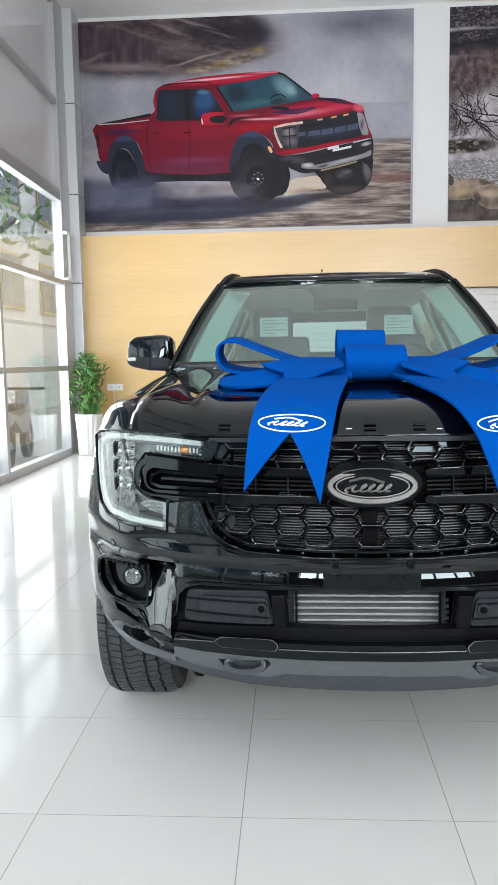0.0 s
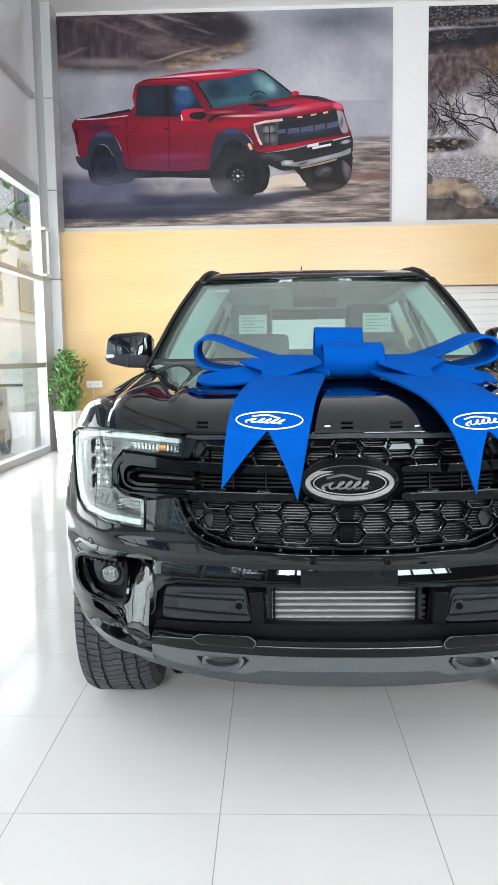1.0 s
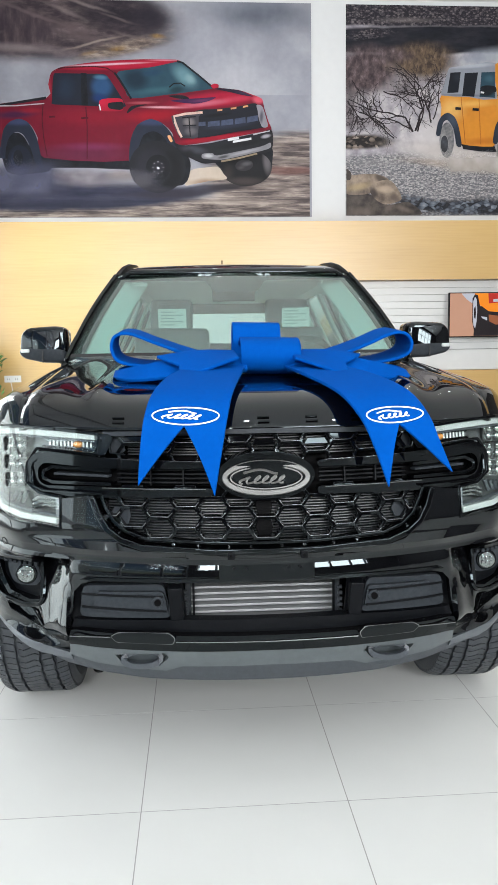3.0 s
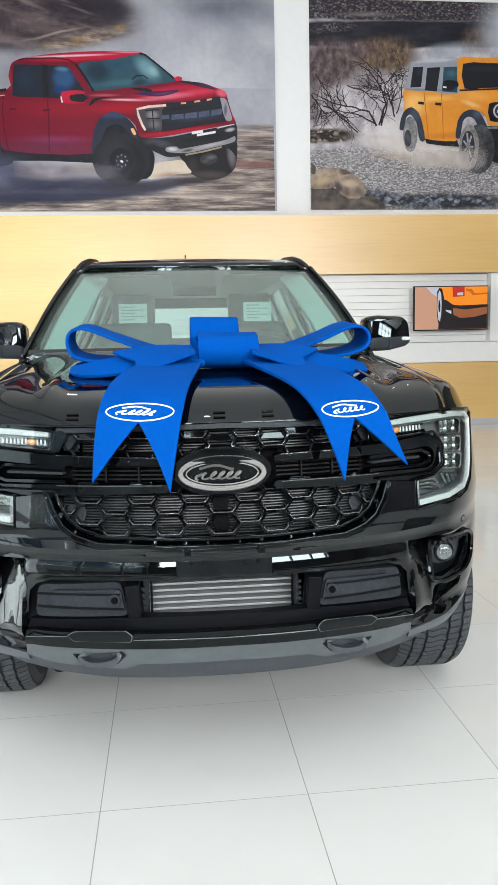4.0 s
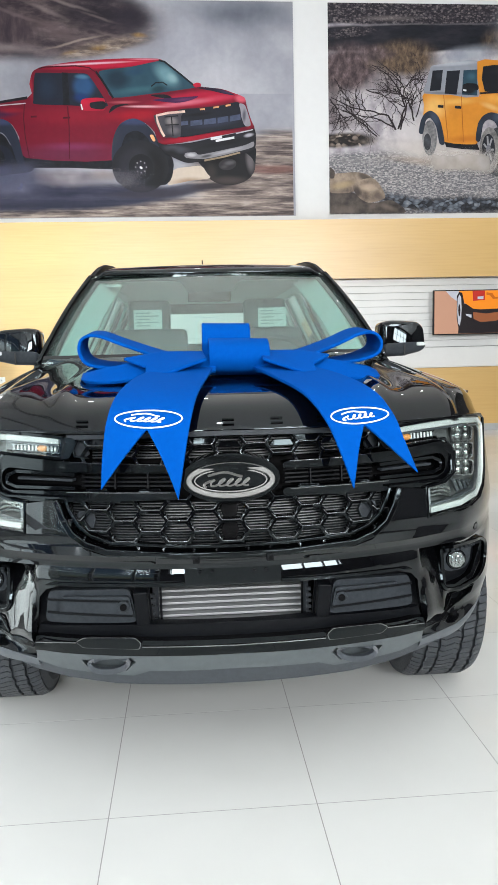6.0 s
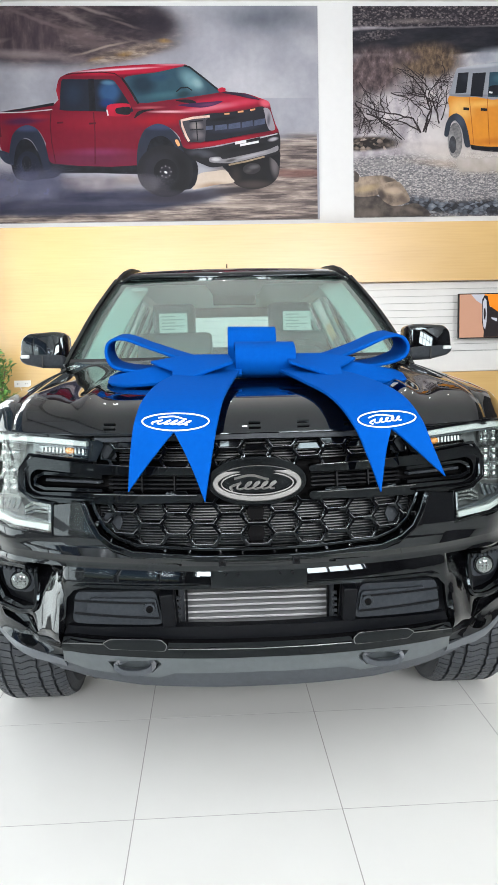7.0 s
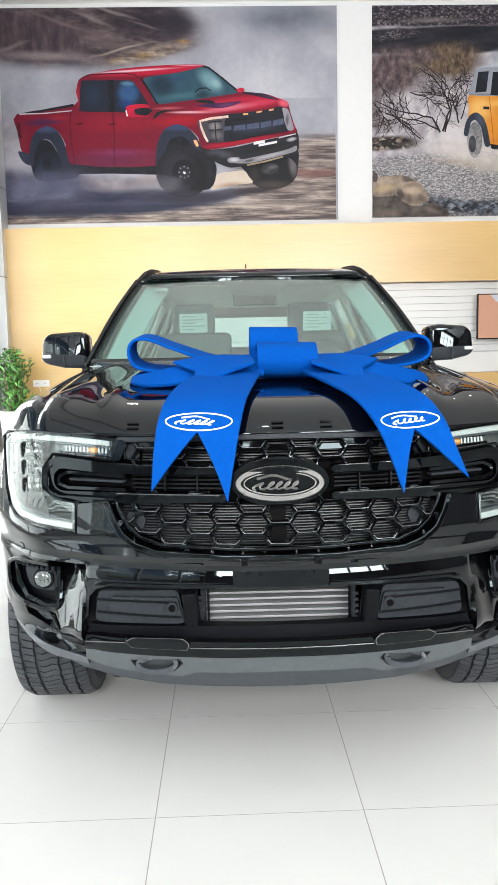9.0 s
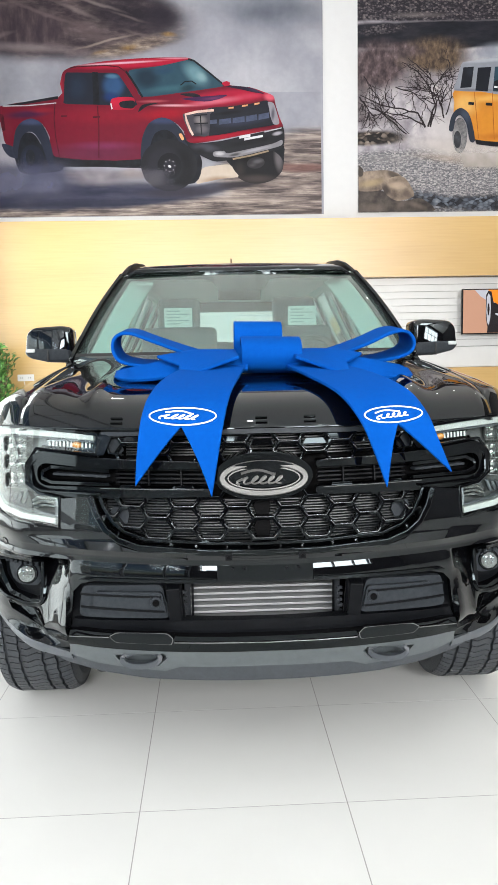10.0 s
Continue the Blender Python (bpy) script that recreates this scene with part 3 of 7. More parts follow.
truck = Poster("wall_poster", -2.872, 3.222, 4.80, 2.945, painted("print_desert", SMOKE, [
    ((406.9, 280.0, 112.1, 35.0, -3), DUSK_SMOKE, 0.85, 0.9), ((390.9, 168.3, 88.0, 62.4, -1), (200, 200, 207), 0.6, 1.0), ((327.3, 243.6, 38.9, 46.4, 18), (182, 182, 192), 0.6, 1.0),
    ((85.1, 268.1, 225.6, 60.9, -1), HILL, 1.0, 0.3), ((207.2, 277.2, 73.8, 25.8, -1), HILL_DARK, 0.95, 0.5), ((159.0, 289.8, 49.0, 3.0, -17), (156, 142, 140), 0.55, 0.9), ((134.4, 280.1, 32.2, 3.8, -23), (150, 136, 134), 0.5, 0.9), ((211.1, 269.4, 37.3, 2.3, -16), (128, 114, 114), 0.5, 0.9), ((230.8, 245.7, 41.2, 3.1, -14), (120, 106, 106), 0.6, 0.9),
    ((43.8, 260.5, 95.3, 30.8, -8), HILL_NIGHT, 0.95, 0.35), ((93.5, 274.0, 76.3, 3.1, -19), (122, 107, 108), 0.55, 0.9), ((148.3, 251.9, 49.0, 12.2, -22), (100, 86, 88), 0.7, 0.8), ((251.4, 267.9, 32.0, 30.4, -3), (44, 39, 50), 0.85, 0.7), ((63.3, 230.3, 90.3, 7.8, -3), (150, 138, 140), 0.6, 0.9), ((18.4, 242.8, 32.6, 3.9, 17), (146, 132, 132), 0.5, 0.9),
    ((214.4, 230.9, 75.6, 11.7, 12), SLOPE, 0.95, 0.6), ((174.0, 238.6, 47.8, 2.3, 12), (190, 174, 160), 0.5, 0.9), ((261.5, 247.6, 12.0, 3.8, -3), STRAW, 0.7, 0.8), ((207.9, 230.4, 16.1, 4.6, 7), STRAW, 0.65, 0.8), ((165.5, 223.5, 16.1, 3.9, 7), STRAW, 0.4, 0.9)], 0.07), "large wall print of a red pickup truck in desert dust")
LOWER = [((61.2, 171.7, 100.8, 51.3, -1), SMOKE, 0.95, 0.7), ((5.1, 118.2, 28.6, 48.4, -3), DUSTY, 0.55, 0.8), ((16.2, 81.8, 50.4, 24.6, -1), (176, 170, 178), 0.6, 0.9),
         ((479.3, 48.6, 168.1, 76.4, -1), TRACK, 1.0, 0.2), ((226.4, 5.3, 386.5, 27.2, -1), TRACK, 1.0, 0.3), ((447.1, 66.0, 56.0, 7.2, -1), TRACK_RED, 0.75, 0.6), ((455.1, 79.9, 56.0, 3.9, -1), (92, 82, 82), 0.6, 0.8),
         ((455.0, 106.5, 48.0, 3.1, -1), (176, 164, 158), 0.5, 0.9), ((374.3, 22.2, 90.2, 4.8, 0), (186, 170, 160), 0.45, 0.9), ((406.8, 42.7, 73.8, 5.6, 1), (112, 98, 94), 0.5, 0.9), ((458.9, 117.3, 36.0, 3.1, -3), (104, 92, 92), 0.6, 0.9)]
SHADE = [((119.0, 29.1, 222.7, 21.6, 1), SHADOW, 1.0, 0.28), ((1.9, 40.4, 50.5, 27.2, -3), (44, 48, 74), 0.8, 0.7), ((309.1, 36.7, 70.2, 9.7, 7), (58, 56, 72), 0.9, 0.5),
         ((144.7, 55.7, 90.2, 13.6, 0), DUSTY, 0.9, 0.7), ((206.8, 58.7, 29.5, 8.8, -1), (176, 160, 152), 0.7, 0.9), ((69.5, 51.4, 52.1, 19.2, -1), (82, 84, 116), 0.75, 0.9), ((11.4, 65.9, 33.6, 17.6, -1), (140, 136, 150), 0.7, 0.9),
         ((366.3, 43.9, 50.0, 6.3, 7), (50, 45, 50), 0.95, 0.7), ((268.1, 33.1, 73.8, 7.2, 1), (52, 50, 62), 0.9, 0.7), ((127.0, 18.4, 126.0, 5.6, 1), (42, 44, 62), 0.7, 0.9)]
truck.shape("ground", [(0.5, 0.5), (477, 0.5), (477, 170), (0.5, 170)], painted("print_desert_floor", SMOKE, LOWER + SHADE, 0.05))
truck.smooth("underbody", [(338.9, 80.2), (374.6, 87.1), (419.7, 98.2), (422.9, 80.9), (416.5, 60.6), (374.5, 61.8), (351.8, 65.7)], COAL)
truck.oval("tyre", (385.0, 68.6, 36.8, 24.9, 3), painted("print_far_tyre", (26, 25, 30), [((414.9, 78.0, 7.2, 20.5, 6), (110, 104, 108), 0.85, 0.8), ((374.5, 79.2, 24.6, 9.4, -1), (16, 15, 18), 0.9, 0.7), ((384.1, 50.5, 32.8, 7.2, -1), (74, 64, 62), 0.8, 1.0), ((358.2, 62.3, 9.8, 14.4, -1), (60, 52, 50), 0.6, 1.0)]))
truck.oval("rim", (381.8, 72.7, 12.9, 7.9, 7), painted("print_far_rim", (48, 46, 50), [((385.0, 74.9, 9.7, 4.0, 9), (104, 102, 106), 0.7, 0.9), ((377.7, 69.6, 6.5, 3.2, 9), (84, 81, 84), 0.7, 0.9)], 0.03))
truck.smooth("dust", [(304.5, 65.5), (325.8, 69.6), (343.7, 70.6), (351.7, 60.9), (355.8, 53.7), (329.7, 50.5), (307.6, 46.3), (295.3, 45.1)], painted("print_lit_dust", (206, 190, 174), [((325.6, 49.0, 29.5, 6.4, 1), (150, 118, 92), 0.8, 0.9), ((309.4, 61.3, 11.5, 9.6, -1), (206, 190, 178), 0.6, 1.0)], 0.03))
truck.shape("underbody", [(97.3, 85.1), (222.9, 80.5), (227.6, 66.1), (153.3, 69.0), (101.8, 68.9)], COAL)
BODY = painted("print_red_body", (116, 14, 40), [
    ((171.6, 139.0, 90.2, 15.6, 0), (140, 17, 42), 0.8, 0.9), ((153.8, 87.4, 106.6, 15.6, 0), (98, 34, 62), 0.9, 0.9), ((166.5, 98.1, 54.1, 6.4, 0), (128, 50, 96), 0.6, 1.0),
    ((59.3, 141.0, 35.4, 6.4, 4), (58, 28, 66), 0.85, 0.8), ((30.2, 119.8, 10.1, 20.3, -3), (120, 30, 46), 0.7, 0.9), ((81.1, 146.7, 19.7, 4.7, 1), (150, 26, 42), 0.7, 0.9),
    ((257.5, 140.9, 49.7, 10.2, 3), (160, 14, 36), 0.9, 0.8), ((271.4, 152.2, 37.7, 2.0, 0), (240, 176, 186), 0.85, 0.8), ((342.3, 110.0, 68.5, 5.5, 7), (168, 18, 44), 0.9, 0.6),
    ((342.7, 163.0, 74.0, 11.8, 6), (176, 22, 56), 1.0, 0.5), ((324.9, 157.4, 48.4, 4.7, 7), (222, 120, 140), 0.75, 0.9), ((374.8, 165.0, 27.3, 4.7, 4), (206, 60, 88), 0.7, 0.9), ((403.7, 163.3, 10.4, 6.8, -3), (232, 96, 116), 0.9, 0.7),
    ((237.4, 158.0, 24.0, 2.3, 1), (190, 90, 100), 0.7, 0.9), ((214.0, 209.3, 96.1, 7.0, 3), (184, 22, 56), 1.0, 0.5), ((191.2, 209.4, 67.3, 1.8, 3), (240, 200, 214), 0.85, 0.8), ((270.7, 215.8, 27.9, 1.5, 0), (236, 150, 170), 0.7, 0.8),
    ((108.6, 181.9, 4.9, 23.5, 6), (170, 40, 58), 0.7, 0.9), ((414.9, 131.1, 6.4, 10.9, -1), (170, 24, 40), 0.8, 0.8)])
truck.smooth("underbody", [(41.4, 105.1), (97.6, 93.8), (106.8, 66.4), (78.2, 60.8), (44.8, 63.4)], COAL)
truck.smooth("underbody", [(218.2, 91.8), (236.8, 126.7), (269.4, 121.7), (297.5, 91.0), (304.6, 71.8), (292.9, 45.1), (231.3, 45.3), (219.2, 60.0)], COAL)
truck.smooth("body", [(23.1, 152.5), (104.8, 164.0), (107.8, 181.9), (112.4, 197.4), (121.6, 203.3), (134.0, 206.7), (173.3, 212.3), (214.1, 215.5), (254.6, 217.1), (286.9, 216.7), (295.7, 213.3), (318.8, 197.1), (339.6, 180.9), (374.9, 176.6), (394.1, 170.5), (408.5, 164.7), (411.7, 152.2), (417.3, 134.2), (422.1, 121.6), (406.9, 118.9), (366.6, 111.6), (317.9, 102.9), (285.4, 100.8), (279.1, 117.5), (266.2, 129.7), (249.2, 135.7), (232.8, 129.2), (222.7, 113.8), (218.8, 79.1), (97.3, 82.7), (89.8, 110.0), (80.4, 127.7), (65.8, 135.3), (52.3, 131.0), (43.6, 119.3), (38.5, 95.6), (27.0, 102.3), (24.3, 116.8), (22.3, 129.6)], BODY, 3)
truck.shape("bed_cover", [(23.1, 152.5), (48.2, 156.4), (104.0, 165.6), (103.9, 161.7), (52.3, 153.9)], COAL)
truck.line("bed_edge", [(26.5, 152.4), (60.6, 152.9), (101.2, 156.2)], 0.8, PALE, 0.2)
truck.smooth("rear_bumper", [(22.8, 101.7), (39.4, 96.4), (43.0, 81.9), (32.2, 83.8), (25.0, 92.0)], SLATE)
truck.shape("tail_lamp", [(21.9, 142.3), (26.8, 140.5), (28.6, 119.8), (24.3, 118.4)], RED_LINE)
truck.smooth("side_window", [(115.6, 194.2), (123.9, 197.0), (156.6, 196.6), (182.7, 196.5), (190.8, 193.1), (203.5, 174.0), (212.9, 158.0), (211.2, 151.8), (155.5, 153.7), (114.4, 155.0), (112.1, 161.4)], painted("print_side_glass", (30, 36, 50), [((182.4, 179.4, 17.6, 17.2, -3), (44, 84, 128), 0.9, 0.6), ((181.0, 191.9, 11.5, 3.9, -3), (86, 132, 160), 0.7, 0.8), ((178.7, 163.9, 13.1, 7.8, -3), (26, 56, 110), 0.9, 0.8), ((131.5, 177.2, 14.8, 18.7, -1), (36, 52, 74), 0.7, 0.9)]), 3)
truck.shape("pillar", [(153.4, 197.5), (161.5, 197.2), (162.1, 153.4), (153.0, 153.7)], COAL)
truck.smooth("windscreen", [(203.9, 197.3), (215.4, 201.5), (250.4, 205.7), (288.4, 213.6), (295.7, 211.8), (318.8, 194.8), (339.6, 180.1), (326.7, 176.0), (270.0, 168.6), (222.8, 163.9), (213.3, 178.3)], painted("print_windscreen", (44, 76, 92), [
    ((298.7, 194.7, 23.9, 13.3, -39), (112, 152, 162), 0.9, 0.8), ((306.7, 190.6, 9.8, 6.8, -31), (150, 182, 188), 0.6, 0.8), ((229.8, 189.4, 21.3, 17.2, -3), (26, 44, 60), 0.9, 0.7), ((262.0, 175.1, 41.2, 5.4, 6), (58, 102, 112), 0.8, 0.9), ((254.3, 198.6, 17.7, 6.2, 7), (38, 70, 96), 0.8, 0.9), ((286.3, 175.8, 12.9, 5.4, 6), (24, 44, 52), 0.7, 0.7)]), 3)
truck.line("steering_wheel", [(276.7, 179.2), (283.2, 184.4), (292.9, 184.9), (299.3, 180.8)], 0.9, COAL, 0.2)
truck.line("pillar", [(199.9, 199.0), (207.0, 189.4), (214.9, 176.7), (222.8, 163.2)], 1.5, COAL, 0.1)
truck.line("pillar", [(288.4, 214.4), (296.5, 212.5), (318.8, 195.5), (338.8, 179.4)], 1.3, COAL, 0.1)
truck.smooth("mirror", [(178.6, 160.7), (190.2, 163.5), (209.8, 162.8), (211.2, 151.8), (207.8, 146.5), (181.6, 146.5), (177.6, 151.4)], RED_BRIGHT)
truck.smooth("mirror_shade", [(190.8, 157.2), (209.7, 158.9), (211.2, 151.0), (206.2, 148.1), (191.5, 150.1)], COAL)
truck.line("mirror_light", [(177.7, 155.3), (179.2, 147.4)], 0.9, MARK, 0)
truck.smooth("mirror", [(335.6, 181.8), (341.2, 184.7), (346.8, 183.0), (346.0, 179.2), (339.6, 177.8)], RED_BRIGHT)
truck.smooth("hood_vent", [(274.9, 167.6), (294.3, 168.5), (303.2, 165.9), (304.0, 162.8), (287.8, 164.1)], COAL)
truck.smooth("hood_decal", [(278.0, 160.5), (310.4, 157.1), (330.6, 160.3), (342.7, 166.1), (318.5, 164.6), (294.3, 163.1)], painted("print_hood_blue", (62, 30, 74), [((322.5, 161.4, 20.9, 3.1, 6), (120, 60, 100), 0.6, 1.0)]))
truck.smooth("hood_decal", [(339.6, 177.8), (358.9, 177.9), (378.1, 175.0), (395.7, 167.4), (379.7, 169.5), (362.8, 173.2)], painted("print_hood_black", (40, 30, 50), [((382.9, 171.7, 14.3, 3.1, -12), (78, 60, 92), 0.6, 1.0)]))
truck.smooth("wing_vent", [(215.9, 143.1), (221.0, 152.3), (232.4, 155.0), (245.5, 155.4), (229.1, 151.2)], COAL)
for pts in ([(99.6, 155.5), (97.3, 135.1), (98.2, 111.3), (102.3, 82.5)], [(158.8, 152.0), (159.7, 125.2), (157.8, 80.9)]):
    truck.line("door_gap", pts, 0.7, RED_LINE, 0.1)
for pts in ([(107.3, 137.9), (115.6, 138.4)], [(151.8, 136.5), (161.7, 137.0)]):
    truck.line("handle", pts, 1.2, RED_LINE, 0)
truck.line("roof_edge", [(122.4, 202.5), (132.3, 204.5), (173.2, 206.1), (191.1, 203.9), (200.7, 197.4)], 0.9, RED_LINE, 0.2)
ARCH = painted("print_arch", (40, 46, 62), [((64.0, 131.4, 27.9, 6.4, -1), (62, 74, 108), 0.8, 0.8), ((250.8, 131.7, 32.8, 6.2, -1), (58, 70, 104), 0.8, 0.8)])
truck.smooth("wheel_arch", [(37.5, 92.4), (42.7, 119.4), (52.3, 131.0), (65.8, 135.3), (78.8, 129.3), (88.2, 111.6), (93.9, 82.8), (96.8, 67.5), (86.9, 70.2), (79.4, 96.0), (70.0, 113.8), (60.1, 117.2), (51.5, 109.6), (45.8, 89.0), (43.0, 81.1)], ARCH)
truck.smooth("wheel_well", [(43.9, 84.2), (48.0, 104.9), (55.1, 115.0), (63.4, 116.3), (71.6, 110.5), (79.3, 94.4), (85.2, 70.2), (75.0, 64.1), (49.1, 64.8)], COAL)
truck.oval("tyre", (63.8, 78.8, 16.8, 20.8, -1), painted("print_rear_tyre", (30, 34, 48), [((58.0, 79.0, 8.2, 14.4, -1), (48, 62, 88), 0.7, 0.8), ((63.3, 64.4, 20.2, 9.6, -1), (72, 76, 104), 0.85, 0.9)]))
truck.oval("rim", (61.4, 82.1, 6.7, 11.2, -1), COAL)
truck.smooth("wheel_arch", [(217.1, 77.5), (220.1, 107.5), (230.3, 127.7), (248.4, 135.7), (264.6, 130.5), (277.5, 116.8), (285.3, 97.6), (275.5, 94.8), (266.0, 112.4), (253.0, 119.1), (238.2, 113.3), (229.7, 91.4), (227.6, 69.3)], ARCH)
truck.smooth("wheel_well", [(226.0, 70.9), (229.7, 93.0), (238.2, 111.7), (253.0, 117.5), (267.6, 110.8), (277.2, 94.7), (293.4, 87.9), (303.0, 76.6), (297.9, 57.7), (235.5, 51.5)], COAL)
truck.oval("tyre", (257.2, 70.0, 40.2, 36.0, -1), painted("print_near_tyre", (34, 34, 40), [((275.1, 64.7, 21.3, 32.0, -1), (22, 22, 27), 0.9, 0.5), ((250.6, 70.2, 27.9, 28.8, -1), (44, 44, 52), 0.8, 0.4), ((258.3, 38.9, 32.8, 6.4, -1), (58, 56, 66), 0.6, 0.9)]))
truck.oval("rim", (258.0, 69.2, 17.2, 17.9, -1), painted("print_rim", (27, 27, 33), [((258.0, 69.2, 9.8, 10.1, -1), (40, 40, 48), 0.9, 0.4)]))
for k in range(8):
    truck.oval("wheel_bolt", (258.0 + 7.5 * math.cos(k * 0.785), 69.2 + 8 * math.sin(k * 0.785), 0.9, 0.8, 0), PALE, 6)
truck.oval("hub", (258.0, 68.4, 2.4, 1.6, -31), MARK, 8)
truck.smooth("grille", [(313.5, 146.9), (342.6, 149.8), (374.8, 153.4), (398.9, 158.0), (405.3, 147.0), (410.1, 131.3), (411.7, 125.0), (374.7, 119.2), (315.6, 110.1), (310.1, 128.3)], painted("print_grille", (32, 34, 44), [((362.6, 129.7, 41.9, 7.1, 7), (52, 58, 78), 0.7, 0.7), ((342.5, 141.3, 24.1, 3.1, 6), (20, 20, 26), 0.8, 0.8)]))
BLOCKS = flat("print_grille_mark", 72, 80, 104, 0.15)
for quad in ([(315.8, 131.2), (327.1, 132.4), (327.1, 126.9), (315.7, 125.7)], [(330.4, 132.3), (347.3, 134.1), (347.3, 127.1), (330.3, 125.3)], [(349.8, 134.0), (366.7, 136.6), (366.7, 128.8), (349.7, 127.0)], [(369.1, 136.5), (384.4, 139.1), (384.4, 131.3), (369.1, 128.7)], [(386.8, 139.0), (402.1, 141.6), (402.0, 133.9), (386.8, 131.3)]):
    truck.shape("grille_block", quad, BLOCKS)
for quad in ([(344.2, 149.0), (351.5, 149.5), (351.4, 147.2), (344.2, 146.7)], [(363.5, 151.4), (371.6, 152.7), (371.6, 150.4), (363.5, 149.1)], [(381.2, 154.0), (388.4, 155.3), (388.4, 152.9), (381.2, 151.6)]):
    truck.shape("marker_lamp", quad, GLOW)
truck.smooth("headlight", [(278.6, 139.4), (294.0, 142.8), (322.4, 145.0), (317.5, 139.0), (315.6, 110.8), (301.8, 109.7), (290.4, 110.1), (284.0, 122.8)], painted("print_headlight", (70, 68, 76), [((303.6, 131.6, 9.8, 7.0, -1), (150, 142, 142), 0.7, 0.7), ((305.9, 119.0, 9.8, 6.2, -1), (120, 114, 118), 0.7, 0.7), ((293.7, 111.5, 16.0, 3.2, -1), (40, 40, 46), 0.8, 0.8)]), 2)
truck.line("headlight_guide", [(323.2, 145.0), (298.1, 142.7), (282.6, 139.3), (284.1, 130.7), (288.9, 118.0), (292.8, 110.8)], 1.7, flat("print_warm_guide", 224, 190, 176), 0.1)
for pts in ([(294.0, 137.4), (313.4, 139.1)], [(294.6, 126.4), (314.1, 127.3)], [(303.7, 137.8), (305.0, 111.2)]):
    truck.line("headlight_core", pts, 0.8, COAL, 0)
truck.smooth("headlight", [(400.5, 155.6), (408.5, 153.8), (413.3, 140.5), (416.5, 126.4), (408.5, 125.1), (403.7, 136.1), (402.1, 147.1)], painted("print_far_headlight", (150, 146, 156), [((406.9, 139.2, 3.2, 10.6, -3), (70, 70, 82), 0.8, 0.8)], 0.02))
truck.smooth("bumper", [(280.5, 104.1), (293.5, 99.7), (330.1, 102.5), (366.6, 110.0), (406.9, 118.1), (421.3, 121.6), (423.7, 107.5), (419.7, 92.0), (390.7, 85.8), (354.3, 78.2), (325.8, 74.3), (309.6, 79.5), (291.8, 89.5)], painted("print_bumper", (33, 33, 39), [((309.7, 93.7, 21.5, 6.3, -7), (72, 74, 84), 0.8, 0.7), ((303.2, 89.2, 9.6, 6.2, -1), (28, 28, 32), 0.8, 0.8), ((374.6, 101.2, 37.4, 4.7, 10), (22, 22, 27), 0.9, 0.7), ((413.3, 112.5, 8.0, 3.1, 12), (190, 186, 196), 0.8, 0.7)]))
truck.smooth("skid_plate", [(321.9, 87.9), (335.7, 89.0), (342.2, 85.7), (374.6, 91.8), (406.8, 98.6), (419.7, 103.7), (419.7, 96.7), (406.8, 92.3), (374.5, 84.7), (348.6, 80.0), (322.6, 81.5)], painted("print_skid", (136, 134, 140), [((330.0, 85.2, 8.0, 3.2, -1), (206, 204, 208), 0.8, 0.7), ((382.6, 90.7, 24.6, 2.4, 13), (178, 176, 184), 0.7, 0.8), ((351.9, 83.8, 9.6, 2.4, 12), (54, 52, 56), 0.8, 0.7)], 0.02))
truck.line("skid_bar", [(348.6, 77.6), (374.5, 82.3), (400.4, 88.6)], 1.3, flat("print_straw_bar", 150, 132, 108), 0.2)
truck.line("bumper_light", [(394.8, 114.6), (406.9, 117.4), (419.7, 120.1)], 0.8, PALE, 0.2)
truck.shape("marking", [(358.5, 109.5), (374.6, 112.1), (374.6, 108.2), (358.5, 105.6)], MARK)
truck.shape("marking", [(365.7, 106.2), (392.4, 110.8), (392.4, 107.7), (365.7, 103.0)], MARK)
truck.smooth("marker_lamp", [(272.5, 112.2), (276.6, 112.9), (279.7, 105.7), (276.5, 104.2)], GLOW)
truck.shape("dust", [(1, 1), (476, 1), (476, 140), (1, 140)], drift("print_low_dust", [(((0.035, 0.04, 0.085), (0.11, 0.11, 0.175)), ((-9, -8.9, 0.20, 0.27), (0.16, 0.26, 0.46, 0.60)), 0.72, 1.8, 0.14, 0.0),
                                                    (((0.22, 0.19, 0.20), (0.42, 0.38, 0.38)), ((0.20, 0.28, 0.50, 0.58), (0.26, 0.32, 0.40, 0.48)), 0.35, 2.6, 0.12, 0.0)]))

# orange off-roader on a dry riverbed
FAR_STONE = grain((46, 43, 50), (72, 67, 74), (104, 97, 100), (140, 131, 129), scale=30, stretch=(1, 1, 1.6), kind="cells", span=(0.05, 0.95))
GRAVEL = grain((112, 111, 116), (150, 147, 150), (176, 172, 172), (204, 199, 197), scale=46, stretch=(0.8, 1, 1.7), kind="cells", span=(0.0, 0.85))
NIGHT = grain((22, 24, 32), (36, 37, 46), (52, 50, 58), scale=4, stretch=(0.5, 1, 1.6))
PEBBLE = grain((26, 28, 36), (66, 72, 84), (118, 126, 138), (176, 178, 182), scale=17, stretch=(0.8, 1, 1.3), kind="cells", span=(0.0, 1.0))
BRUSH = grain((52, 43, 47), (80, 67, 70), (106, 90, 92), (144, 130, 132), scale=10, stretch=(1.2, 1, 0.8), span=(0.33, 0.70))
CROWN = grain((56, 46, 42), (88, 73, 62), (118, 99, 80), (150, 134, 118), scale=11, stretch=(1.3, 1, 0.8), span=(0.33, 0.70))
HAZE = grain((150, 144, 152), (184, 178, 184), (212, 206, 208), scale=5, span=(0.36, 0.64))
